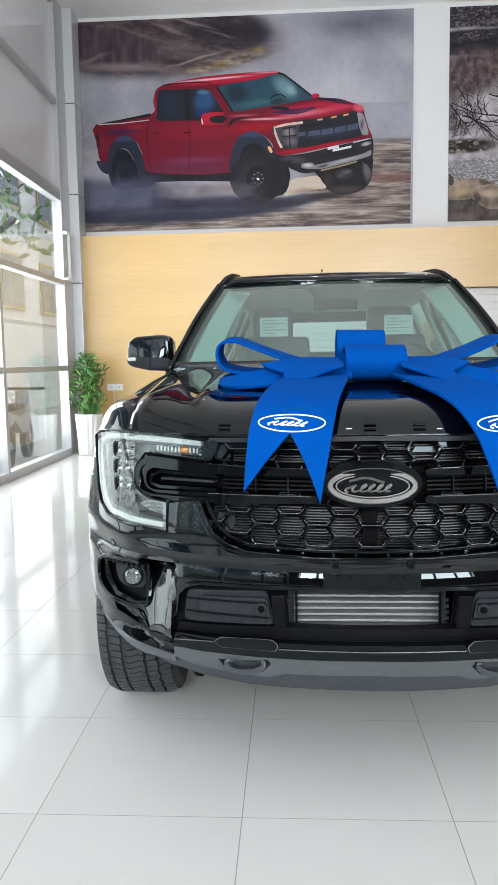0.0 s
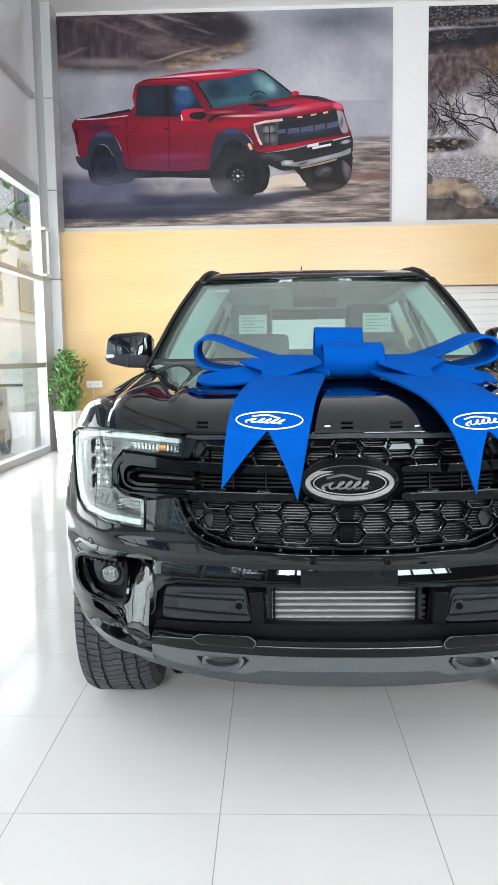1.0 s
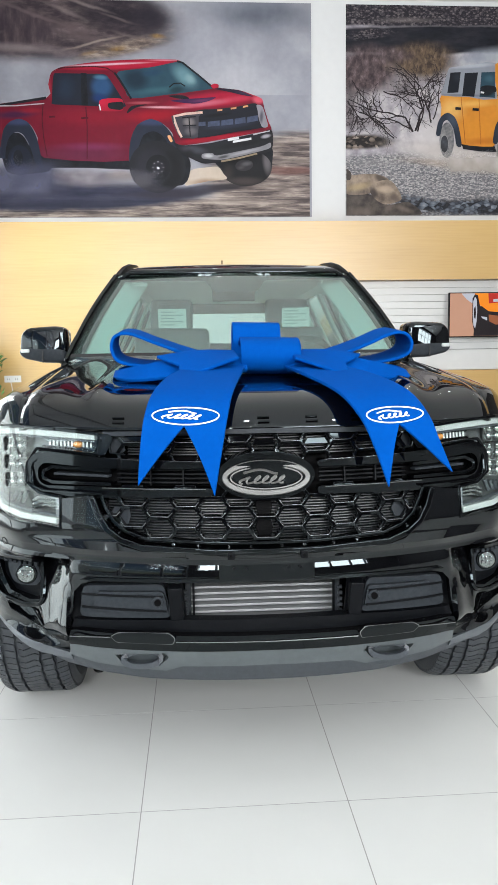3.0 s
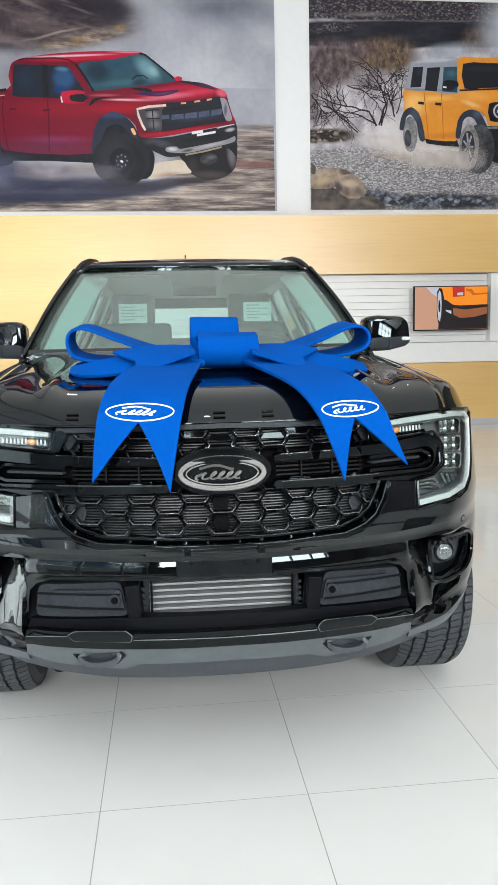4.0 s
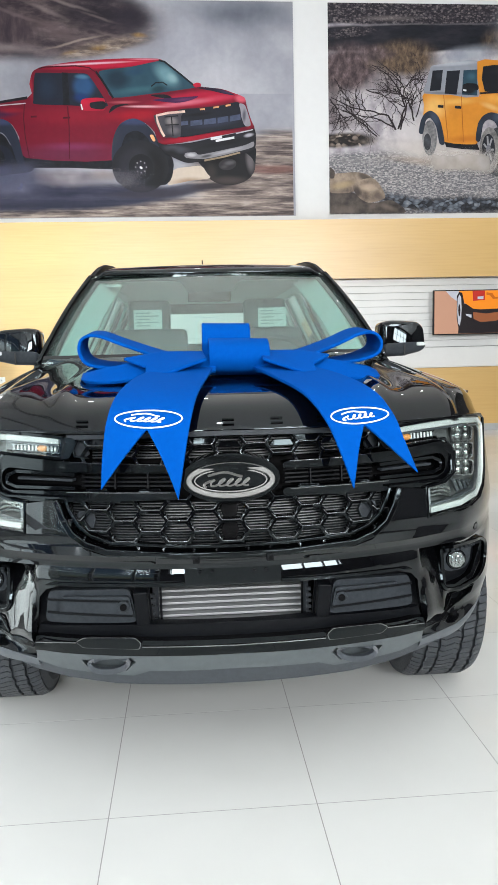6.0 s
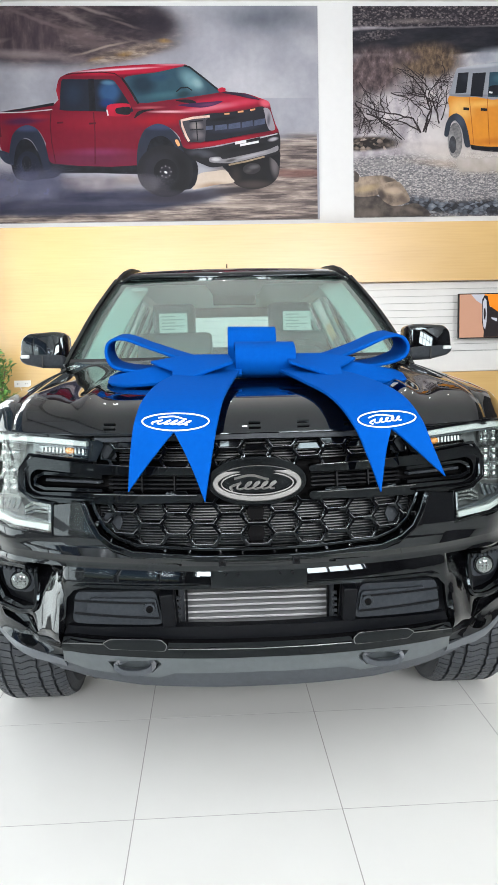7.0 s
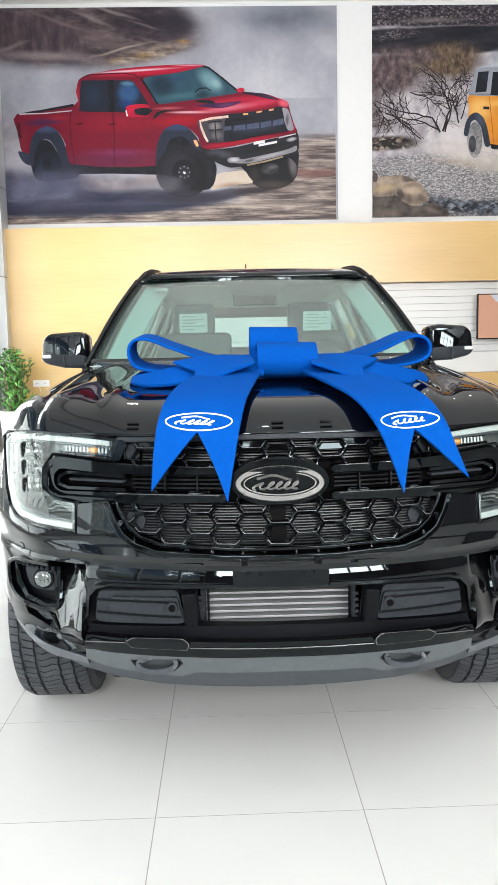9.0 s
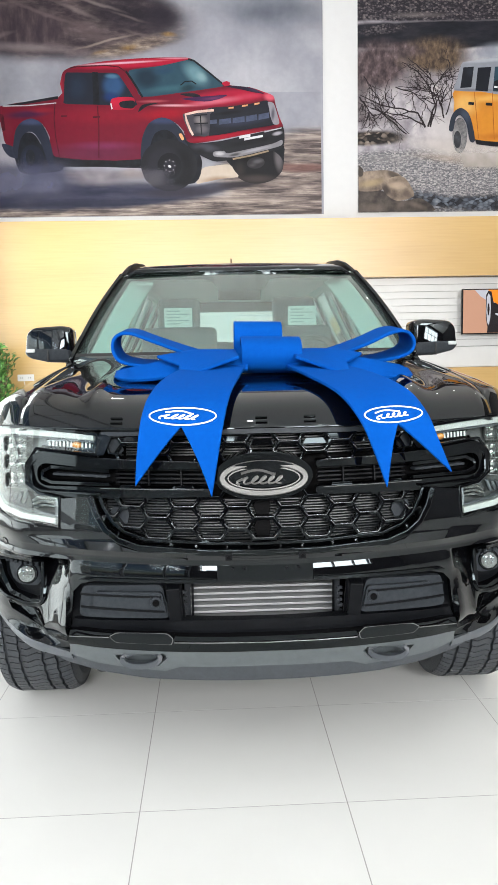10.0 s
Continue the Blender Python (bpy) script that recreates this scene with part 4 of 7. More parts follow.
BANK = grain((36, 32, 32), (84, 74, 68), (142, 128, 118), (182, 168, 156), scale=16, stretch=(0.8, 1, 1.3), kind="cells", span=(0.0, 1.0))
FUME = grain((150, 158, 172), (186, 190, 198), scale=2)
scrub = Poster("wall_poster", 2.43, 3.237, 4.80, 2.925, painted("print_riverbed", HAZE, [
    ((154.1, 284.8, 352.9, 21.3, 1), FAR_STONE, 1.0, 0.15), ((87.4, 272.5, 49.2, 4.6, 1), (150, 140, 138), 0.4, 0.9), ((154.4, 246.5, 352.9, 20.5, 1), NIGHT, 1.0, 0.2), ((33.6, 252.9, 41.2, 7.6, 6), FAR_STONE, 0.9, 0.6), ((264.9, 267.6, 51.6, 6.2, 1), FAR_STONE, 0.8, 0.7),
    ((29.0, 202.4, 54.1, 40.6, 1), BRUSH, 1.0, 0.5), ((3.8, 165.0, 16.4, 46.8, 1), BRUSH, 0.8, 0.7), ((110.7, 216.3, 60.5, 28.9, 1), CROWN, 1.0, 0.5), ((70.6, 224.0, 33.6, 13.7, 0), BRUSH, 0.9, 0.7),
    ((53.6, 156.4, 52.1, 18.7, 0), HAZE, 0.8, 0.8), ((87.2, 181.8, 28.6, 17.2, 0), BRUSH, 0.55, 0.9), ((20.0, 130.2, 33.6, 12.5, 1), BRUSH, 0.5, 0.9), ((252.4, 242.4, 29.1, 20.2, 11), CROWN, 0.7, 0.7),
    ((308.6, 246.8, 59.3, 48.9, 19), FUME, 0.95, 0.8), ((205.5, 222.8, 54.5, 14.0, 9), FUME, 0.85, 0.9), ((351.7, 265.0, 105.6, 62.4, 1), FUME, 0.9, 0.7),
    ((190.2, 41.3, 378.4, 52.5, 0), GRAVEL, 1.0, 0.12), ((16.4, 104.3, 62.2, 12.0, 1), BANK, 1.0, 0.35), ((208.0, 12.0, 149.6, 13.9, 0), PEBBLE, 0.95, 0.5), ((103.9, 19.4, 51.8, 11.3, -13), PEBBLE, 0.9, 0.6), ((359.1, 15.2, 82.8, 19.7, 0), (196, 190, 188), 0.6, 0.9),
    ((53.1, 75.4, 58.8, 7.8, 0), (150, 146, 146), 0.4, 0.9), ((138.0, 115.7, 52.8, 26.9, -9), (214, 208, 208), 0.9, 0.8), ((168.2, 86.4, 108.2, 21.0, -7), (208, 200, 196), 0.95, 0.7), ((138.2, 75.0, 67.5, 7.2, -5), (172, 152, 132), 0.5, 1.0), ((198.7, 68.1, 48.2, 8.0, 0), (196, 178, 160), 0.6, 1.0)], 0.06), "large wall print of an orange off-roader in dry scrub")
TWIG = flat("print_twig", 44, 36, 40, 0.2)
rng = random.Random(5)


def twig(pts, w, depth):
    """A branch along a curve with side shoots."""
    line = [Vector(p) for p in pts]
    out = []
    for a, b in zip(line[:-1], line[1:]):
        for k in range(4):
            p = a.lerp(b, k / 4)
            out.append((p.x + rng.uniform(-1, 1), p.y + rng.uniform(-1, 1)))
    scrub.line("twig", out + [tuple(line[-1])], w, TWIG, 0.65)
    scrub.layer -= 0.9
    if depth:
        for _ in range(5 if depth > 1 else 3):
            k = rng.randrange(len(out) // 4, len(out) - 1)
            d = Vector(out[k + 1]) - Vector(out[k])
            a = math.atan2(d.y, d.x) + rng.choice((-1, 1)) * rng.uniform(0.35, 0.9)
            p, shoot, size = Vector(out[k]), [out[k]], rng.uniform(5, 9) * (1.3 if depth > 1 else 0.8)
            for _ in range(3):
                a += rng.uniform(-0.35, 0.35)
                p = p + Vector((math.cos(a), math.sin(a))) * size
                shoot.append(tuple(p))
            twig(shoot, w * 0.6, depth - 1)


for pts, w in (([(102.3, 119.3), (112.4, 149.3), (105.7, 172.7), (87.2, 195.7), (63.9, 208.4)], 1.5), ([(99.7, 119.3), (87.1, 138.0), (61.9, 145.6), (32.7, 149.1), (3.8, 163.5)], 1.5), ([(105.7, 119.3), (115.0, 146.2), (110.7, 174.3), (130.9, 199.6)], 1.2), ([(126.0, 132.2), (120.9, 154.1), (129.3, 174.6), (127.6, 196.4)], 1.1), ([(97.2, 122.4), (70.2, 134.7), (41.8, 139.1), (10.0, 132.5)], 1.1), ([(20.2, 146.6), (51.7, 130.6), (75.2, 109.6)], 0.9), ([(110.7, 166.5), (87.1, 172.4), (58.7, 175.1)], 0.9), ([(2.1, 160.3), (16.8, 141.9), (8.2, 118.4)], 1.0),
               ([(126.0, 132.2), (117.5, 158.8), (107.3, 182.1), (87.2, 203.5), (72.2, 214.0)], 1.0), ([(129.4, 135.4), (135.3, 159.0), (137.8, 182.6), (129.2, 205.8)], 0.9), ([(71.8, 109.5), (45.0, 130.5), (20.2, 151.3), (2.0, 157.2)], 0.9), ([(53.7, 173.5), (78.7, 167.6), (99.7, 150.7), (110.7, 130.4)], 0.9), ([(8.2, 188.2), (20.4, 173.0), (36.8, 151.5)], 0.7)):
    twig(pts, w, 2)
scrub.layer += 1
scrub.oval("tyre", (149.2, 107.0, 10.9, 24.8, 1), painted("print_rear_wheel", grain((96, 96, 100), (150, 148, 148), scale=22), [((144.9, 102.2, 7.7, 16.0, 0), (178, 176, 176), 0.7, 0.5)]))
scrub.oval("rim", (145.8, 101.4, 5.5, 12.0, 1), flat("print_rear_rim", 62, 64, 70, 0.3))
scrub.shape("underbody", [(170.7, 103.2), (220.9, 99.6), (224.5, 90.0), (198.4, 91.4), (174.2, 94.4)], COAL)
GOLD = painted("print_orange_body", (222, 144, 48), [
    ((156.6, 149.9, 22.4, 20.3, 0), (240, 186, 104), 0.95, 0.8), ((189.1, 158.2, 34.4, 6.2, 3), (242, 186, 96), 0.8, 0.9), ((193.7, 124.2, 29.9, 18.7, 0), (226, 148, 46), 0.8, 0.9), ((206.9, 105.9, 43.1, 6.4, 4), (196, 112, 30), 0.7, 0.9),
    ((249.5, 162.2, 29.2, 9.4, 0), (238, 168, 76), 0.9, 0.8), ((241.0, 150.9, 18.9, 4.9, -18), (246, 200, 130), 0.7, 0.9), ((301.8, 165.3, 44.0, 9.6, 0), (232, 146, 44), 0.9, 0.8), ((258.7, 132.8, 12.3, 11.2, 1), (204, 116, 26), 0.7, 0.9), ((337.8, 137.7, 70.4, 32.0, 0), (214, 128, 34), 0.8, 0.8)])
scrub.smooth("body", [(140.3, 169.3), (180.4, 167.5), (220.9, 165.0), (228.6, 169.0), (253.7, 171.8), (294.5, 175.5), (363.2, 178.2), (399.2, 164.2), (402.3, 127.1), (338.2, 122.4), (274.7, 118.5), (263.9, 133.7), (251.6, 141.5), (235.9, 140.5), (225.7, 131.7), (219.9, 109.2), (218.3, 98.0), (170.7, 101.6), (165.4, 119.9), (157.5, 138.0), (147.3, 143.5), (139.6, 135.5), (140.4, 152.8)], GOLD, 3)
scrub.smooth("roof", [(149.5, 204.6), (156.3, 208.6), (188.6, 212.3), (220.2, 214.5), (221.7, 165.0), (180.4, 167.5), (140.3, 169.3), (143.7, 182.7)], painted("print_hardtop", (150, 154, 164), [((184.3, 210.7, 37.9, 3.9, 4), (186, 190, 200), 0.9, 0.7), ((171.9, 169.8, 42.0, 2.3, -1), (112, 114, 124), 0.7, 0.8)]), 2)
scrub.smooth("cab_frame", [(219.3, 213.7), (248.6, 215.8), (309.3, 216.1), (362.0, 217.1), (386.3, 178.5), (294.5, 175.5), (228.6, 169.0), (223.4, 168.1)], GOLD, 2)
for quad in ([(152.9, 200.8), (168.2, 201.8), (165.0, 173.6), (148.8, 172.6)], [(174.2, 200.4), (193.8, 201.5), (189.0, 167.7), (171.0, 169.0)]):
    scrub.smooth("side_window", quad, painted("print_tinted_window", (28, 31, 40), [((163.2, 194.7, 8.4, 7.8, 1), (46, 52, 62), 0.6, 0.9)]), 1)
scrub.smooth("side_window", [(198.9, 201.6), (219.5, 202.7), (220.0, 166.5), (196.7, 167.8)], painted("print_front_window", (44, 74, 90), [((206.1, 174.2, 13.8, 7.0, 1), (22, 24, 30), 0.95, 0.5), ((211.0, 193.2, 8.6, 6.2, 0), (66, 106, 122), 0.7, 0.9)]), 1)
scrub.smooth("mirror", [(198.3, 181.2), (206.0, 183.7), (219.8, 182.3), (220.7, 174.4), (200.9, 174.1)], COAL)
scrub.line("mirror_light", [(198.4, 174.1), (203.5, 173.4)], 1.2, MARK, 0)
scrub.smooth("windscreen", [(228.0, 206.8), (266.0, 208.3), (309.5, 209.1), (356.9, 209.9), (375.5, 180.7), (294.6, 174.7), (258.0, 173.4), (231.1, 172.2)], painted("print_dark_windscreen", (27, 29, 36), [((266.1, 200.4, 35.2, 4.7, 1), (44, 46, 52), 0.6, 0.9)]), 2)
scrub.line("wiper", [(223.4, 169.7), (249.3, 170.9), (294.6, 173.1)], 1.2, COAL, 0.2)
for pts in ([(160.9, 151.5), (169.4, 150.8)], [(186.6, 150.3), (196.1, 149.6)]):
    scrub.line("handle", pts, 1.9, COAL, 0)
for pts in ([(169.3, 167.4), (173.0, 135.8), (176.7, 102.5)], [(195.9, 166.2), (198.0, 132.2), (200.0, 101.0)]):
    scrub.line("door_gap", pts, 0.5, flat("print_orange_gap", 176, 104, 34), 0)
FLARE = painted("print_flare", (46, 54, 68), [((156.7, 135.7, 8.4, 13.0, 28), (74, 84, 102), 0.8, 0.9), ((251.7, 136.7, 10.2, 8.4, 30), (76, 88, 108), 0.8, 0.9)])
scrub.smooth("wheel_arch", [(132.9, 114.8), (135.4, 130.7), (141.3, 141.0), (150.7, 145.1), (161.0, 138.1), (167.1, 123.1), (171.5, 99.2), (163.8, 99.2), (158.5, 123.0), (149.9, 134.8), (143.1, 130.8), (138.9, 113.3)], FLARE)
scrub.smooth("wheel_arch", [(218.2, 104.4), (221.4, 126.8), (229.0, 138.1), (241.1, 143.0), (255.1, 138.4), (266.9, 117.7), (255.5, 115.9), (246.6, 129.5), (236.9, 132.6), (229.2, 125.3), (225.2, 102.8)], FLARE)
scrub.smooth("bumper", [(255.5, 117.6), (311.7, 119.7), (402.5, 122.2), (406.2, 69.8), (339.7, 67.9), (279.3, 67.6), (264.8, 87.0)], COAL)
scrub.shape("bumper_edge", [(255.5, 118.4), (311.7, 120.5), (311.7, 117.3), (256.4, 115.2)], MIDGREY)
scrub.smooth("front_panel", [(268.8, 151.3), (295.0, 154.0), (399.5, 157.0), (400.5, 129.5), (295.6, 126.8), (271.0, 127.3)], COAL, 2)
scrub.oval("headlight", (285.7, 141.1, 10.3, 10.4, 1), PALE)
scrub.oval("headlight_core", (285.7, 141.1, 7.7, 8.0, 1), SLATE)
scrub.shape("headlight_bar", [(281.2, 142.7), (364.2, 144.4), (364.3, 140.4), (281.3, 138.7)], PALE)
scrub.oval("tyre", (254.3, 86.9, 24.6, 35.3, 1), painted("print_front_tyre", grain((40, 42, 48), (92, 94, 98), scale=20), [((270.1, 87.0, 12.3, 32.8, 1), (34, 36, 42), 0.7, 0.7)]))
scrub.oval("tyre_wall", (239.3, 89.3, 15.0, 32.8, 0), painted("print_tyre_wall", grain((108, 106, 106), (158, 154, 152), scale=22), [((235.3, 68.2, 12.3, 13.1, 0), (182, 176, 172), 0.7, 0.9)]))
scrub.oval("rim", (237.6, 90.1, 10.1, 22.4, 0), flat("print_front_rim", 40, 42, 50, 0.2))
for k in range(7):
    a = k * 0.9
    scrub.line("spoke", [(237.6 + 2 * math.cos(a), 90.1 + 5 * math.sin(a)), (237.6 + 8 * math.cos(a), 90.1 + 20 * math.sin(a))], 1.3, flat("print_spoke", 150, 150, 154), 0)
    scrub.layer -= 0.8
scrub.layer += 6
scrub.oval("hub", (237.6, 90.1, 3.5, 7.2, 0), MIDGREY)
ROCK = grain((96, 84, 76), (140, 124, 110), (178, 160, 142), scale=5)
ROCK_SHADE = grain((46, 42, 42), (78, 70, 66), (104, 94, 88), scale=5)
scrub.smooth("rock", [(-2.9, 31.4), (31.6, 31.4), (61.2, 15.4), (93.6, 18.6), (110.8, -2.5), (-1.6, -3.9)], painted("print_low_rock", ROCK_SHADE, [((18.7, 5.7, 25.2, 8.2, 0), (120, 108, 100), 0.5, 0.9), ((86.8, 8.9, 17.0, 4.9, -19), (132, 118, 108), 0.6, 0.9)], 0.03))
scrub.smooth("rock", [(-2.6, 53.7), (15.9, 57.7), (44.5, 58.6), (63.1, 50.7), (52.8, 37.9), (27.4, 29.8), (-2.9, 31.4)], painted("print_top_rock", ROCK, [((19.1, 41.0, 21.6, 6.3, 10), (196, 172, 130), 0.6, 0.9), ((51.2, 52.3, 13.5, 6.5, -28), (74, 66, 62), 0.9, 0.7)], 0.03))
scrub.smooth("rock", [(34.2, 39.4), (49.5, 49.1), (66.5, 49.1), (78.3, 34.7), (81.7, 21.8), (57.8, 15.4), (40.9, 25.0)], painted("print_mid_rock", ROCK, [((56.2, 37.9, 13.8, 6.4, 0), (196, 174, 152), 0.8, 0.8), ((39.2, 31.4, 7.7, 11.2, 0), (66, 58, 56), 0.9, 0.7), ((71.4, 25.0, 10.1, 6.7, -38), (92, 80, 74), 0.8, 0.8)], 0.03))
scrub.smooth("rock", [(-2.4, 67.2), (7.5, 60.1), (5.7, 50.5), (-2.6, 52.1)], painted("print_dark_rock", ROCK_SHADE, (), 0.02))
scrub.shape("dust", [(1, 40), (476, 40), (476, 150), (1, 150)], drift("print_near_dust", [(((0.46, 0.41, 0.37), (0.66, 0.61, 0.58)), ((0.28, 0.34, 0.50, 0.56), (0.12, 0.22, 0.36, 0.50)), 0.45, 3.0, 0.12, 0.0)]))


# ---- screen, socket, plant ----
def television():
    tv = thing("television", pose(4.49, WOOD_Y - 0.02, 1.766), "thin black wall-mounted screen showing an orange vehicle", "television")
    w, h = 0.573, 0.327
    bm = block((-w, -0.02, -h), (w, 0.03, h))
    part("housing", bm, MATTE, tv, bevel=0.004)
    part("bracket", block((-0.2, 0.03, -0.15), (0.2, 0.135, 0.15)), MATTE, tv)

    def glow(name, colour, power=1.0):
        return stuff_of(name, [c * 0.2 for c in colour], 0.2, 0, 0, 8, 0.1, emit=colour, power=power)
    sand, orange, dark, red, deep, pale, brown = (glow(n, c) for n, c in (("screen_sand", (0.55, 0.30, 0.20)), ("screen_orange", (0.9, 0.27, 0.015)), ("screen_dark", (0.016, 0.012, 0.014)),
                                                                    ("screen_red", (0.5, 0.03, 0.02)), ("screen_deep_orange", (0.55, 0.13, 0.01)), ("screen_pale", (0.5, 0.52, 0.58)), ("screen_brown", (0.3, 0.10, 0.04))))
    scr = part("screen", block((-w + 0.014, -0.024, -h + 0.016), (w - 0.014, -0.0202, h - 0.014)), sand, tv)

    def draw(name, pts, m, k):
        b2 = bmesh.new()
        f = b2.faces.new([b2.verts.new((-w + 0.016 + a * (2 * w - 0.032), -0.0245 - 0.0004 * k, -h + 0.018 + b * (2 * h - 0.034))) for a, b in pts])
        bmesh.ops.triangulate(b2, faces=[f])
        part(name, b2, m, scr)
    draw("picture_shade", [(0.32, 0.0), (1, 0.0), (1, 0.6), (0.4, 0.7), (0.34, 0.5)], dark, 1)
    draw("picture_panel", [(0.15, 1), (0.33, 1), (0.32, 0.74), (0.22, 0.86)], pale, 2)
    draw("picture_body", [(0.33, 1), (1, 1), (1, 0.58), (0.62, 0.56), (0.52, 0.58), (0.43, 0.74), (0.36, 0.78)], orange, 3)
    draw("picture_wheel", [(0.298, 0.88), (0.33, 0.98), (0.37, 0.96), (0.40, 0.72), (0.405, 0.25), (0.37, 0.03), (0.33, 0.08), (0.30, 0.35)], dark, 4)
    draw("picture_rim", [(0.309, 0.82), (0.332, 0.92), (0.355, 0.86), (0.364, 0.62), (0.360, 0.36), (0.342, 0.18), (0.318, 0.24), (0.306, 0.5)], pale, 5)
    draw("picture_hub", [(0.322, 0.66), (0.340, 0.70), (0.350, 0.55), (0.342, 0.40), (0.326, 0.42), (0.318, 0.54)], dark, 6)
    draw("picture_lamp", [(0.51, 1), (0.68, 1), (0.68, 0.78), (0.52, 0.76)], red, 6)
    draw("picture_lamp_glint", [(0.58, 0.86), (0.66, 0.87), (0.66, 0.80), (0.58, 0.80)], pale, 7)
    draw("picture_tailgate", [(0.70, 0.96), (0.78, 0.94), (0.82, 0.84), (1, 0.86), (1, 0.82), (0.79, 0.8), (0.75, 0.88), (0.70, 0.9)], deep, 8)
    draw("picture_bumper", [(0.52, 0.5), (0.7, 0.46), (1, 0.52), (1, 0.36), (0.82, 0.28), (0.62, 0.26), (0.53, 0.34)], brown, 9)
    draw("picture_step", [(0.42, 0.46), (0.5, 0.44), (0.5, 0.36), (0.43, 0.42)], pale, 10)
    return tv


television()

socket = thing("power_socket", pose(-2.443, WOOD_Y - 0.012, 0.937), "white double wall socket with a thin cable", "socket")
part("plate", block((-0.118, 0, -0.048), (0.118, 0.012, 0.048)), SOCKET, socket, bevel=0.004)
for x in (-0.06, 0.055):
    part("outlet", block((x - 0.035, -0.003, -0.03), (x + 0.035, 0.001, 0.03)), SOCKET, socket, bevel=0.002)
    for dx in (-0.012, 0.012):
        part("slot", block((x + dx - 0.003, -0.004, -0.008), (x + dx + 0.003, -0.001, 0.008)), SEAM, socket)
bm = bmesh.new()
ring_of(bm, [(-0.03 + 0.02 * math.sin(i * 0.7), -0.008 + 0.001 * i, -0.03 - i * 0.06) for i in range(13)], 0.004, 0.004)
part("cable", bm, SOCKET, socket)


def potted_plant(m):
    pl = thing("potted_plant", m, "bushy green ficus in a tall fluted white pot", "plant")
    bm = bmesh.new()
    n, prof = 64, ((0.150, 0.0), (0.158, 0.012), (0.165, 0.2), (0.178, 0.4), (0.190, 0.565), (0.196, 0.58), (0.190, 0.585), (0.178, 0.575), (0.174, 0.52))
    rows = []
    for r, z in prof:
        flute = 0.006 if 0.01 < z < 0.57 and r > 0.155 else 0
        rows.append([bm.verts.new(((r + flute * (1 if i % 4 < 2 else -1)) * math.cos(i * math.tau / n), (r + flute * (1 if i % 4 < 2 else -1)) * math.sin(i * math.tau / n), z)) for i in range(n)])
    for a, b in zip(rows[:-1], rows[1:]):
        for i in range(n):
            bm.faces.new((a[i], a[(i + 1) % n], b[(i + 1) % n], b[i]))
    bm.faces.new(rows[0])
    part("pot", bm, POT, pl, smooth=True)
    part("soil", disc_of(bmesh.new(), (0, 0, 0.515), 0.176, 0.02, 32, "z"), SOIL, pl)
    r = random.Random(11)
    stems, leaves = bmesh.new(), bmesh.new()
    for s in range(7):
        a, lean = r.uniform(0, 6.28), r.uniform(0.03, 0.14)
        path = [(0.05 * math.cos(a) + lean * math.cos(a) * k, 0.05 * math.sin(a) + lean * math.sin(a) * k, 0.52 + 0.8 * k * r.uniform(0.85, 1)) for k in (0, 0.3, 0.6, 0.9)]
        ring_of(stems, path, 0.007, 0.007, up=Vector((0.3, -1, 0.1)))
    for i in range(900):
        h = r.random()
        rad = (0.05 + 0.20 * math.sin(math.pi * min(1.0, 0.08 + 0.78 * h)) ** 0.8 + 0.025 * math.sin(9 * h)) * math.sqrt(r.uniform(0.15, 1))
        a = r.uniform(0, 6.28)
        lump = 0.82 + 0.22 * math.sin(3 * a + 9 * h) + 0.14 * math.sin(5 * a - 17 * h)
        c = Vector((rad * lump * math.cos(a) * 1.34, rad * lump * math.sin(a), 0.60 + 0.80 * h + 0.06 * math.sin(3 * a)))
        size = r.uniform(0.026, 0.058)
        q = Euler((r.uniform(-1.2, 0.3), r.uniform(-0.6, 0.6), a + 1.57 + r.uniform(-0.7, 0.7))).to_matrix()
        pts = [(0, 0, 0), (0.42, 0.5, 0.10), (0.30, 1.2, 0.02), (0, 1.9, -0.25), (-0.30, 1.2, 0.02), (-0.42, 0.5, 0.10)]
        mid = leaves.verts.new(c + q @ Vector((0, 0.9, -0.02)) * size)
        vs = [leaves.verts.new(c + q @ Vector(p) * size) for p in pts]
        for k in range(6):
            leaves.faces.new((vs[k], vs[(k + 1) % 6], mid))
    part("stems", stems, BARK, pl)
    part("foliage", leaves, LEAF, pl, "dense glossy small green leaves")
    return pl


potted_plant(pose(-2.72, 10.62, 0))

# small table behind the car
table = thing("side_table", pose(3.03, 9.3, 0), "dark brown wooden table by the wood-clad wall", "table")
part("tabletop", block((-0.6, -0.4, 0.722), (0.6, 0.4, 0.75)), DARK_WOOD, table, bevel=0.004)
part("apron", block((-0.5, -0.32, 0.64), (0.5, 0.32, 0.721)), DARK_WOOD, table, bevel=0.003)
for x in (-0.52, 0.52):
    for y in (-0.33, 0.33):
        part("leg", block((x - 0.025, y - 0.025, 0), (x + 0.025, y + 0.025, 0.721)), DARK_WOOD, table, bevel=0.004)


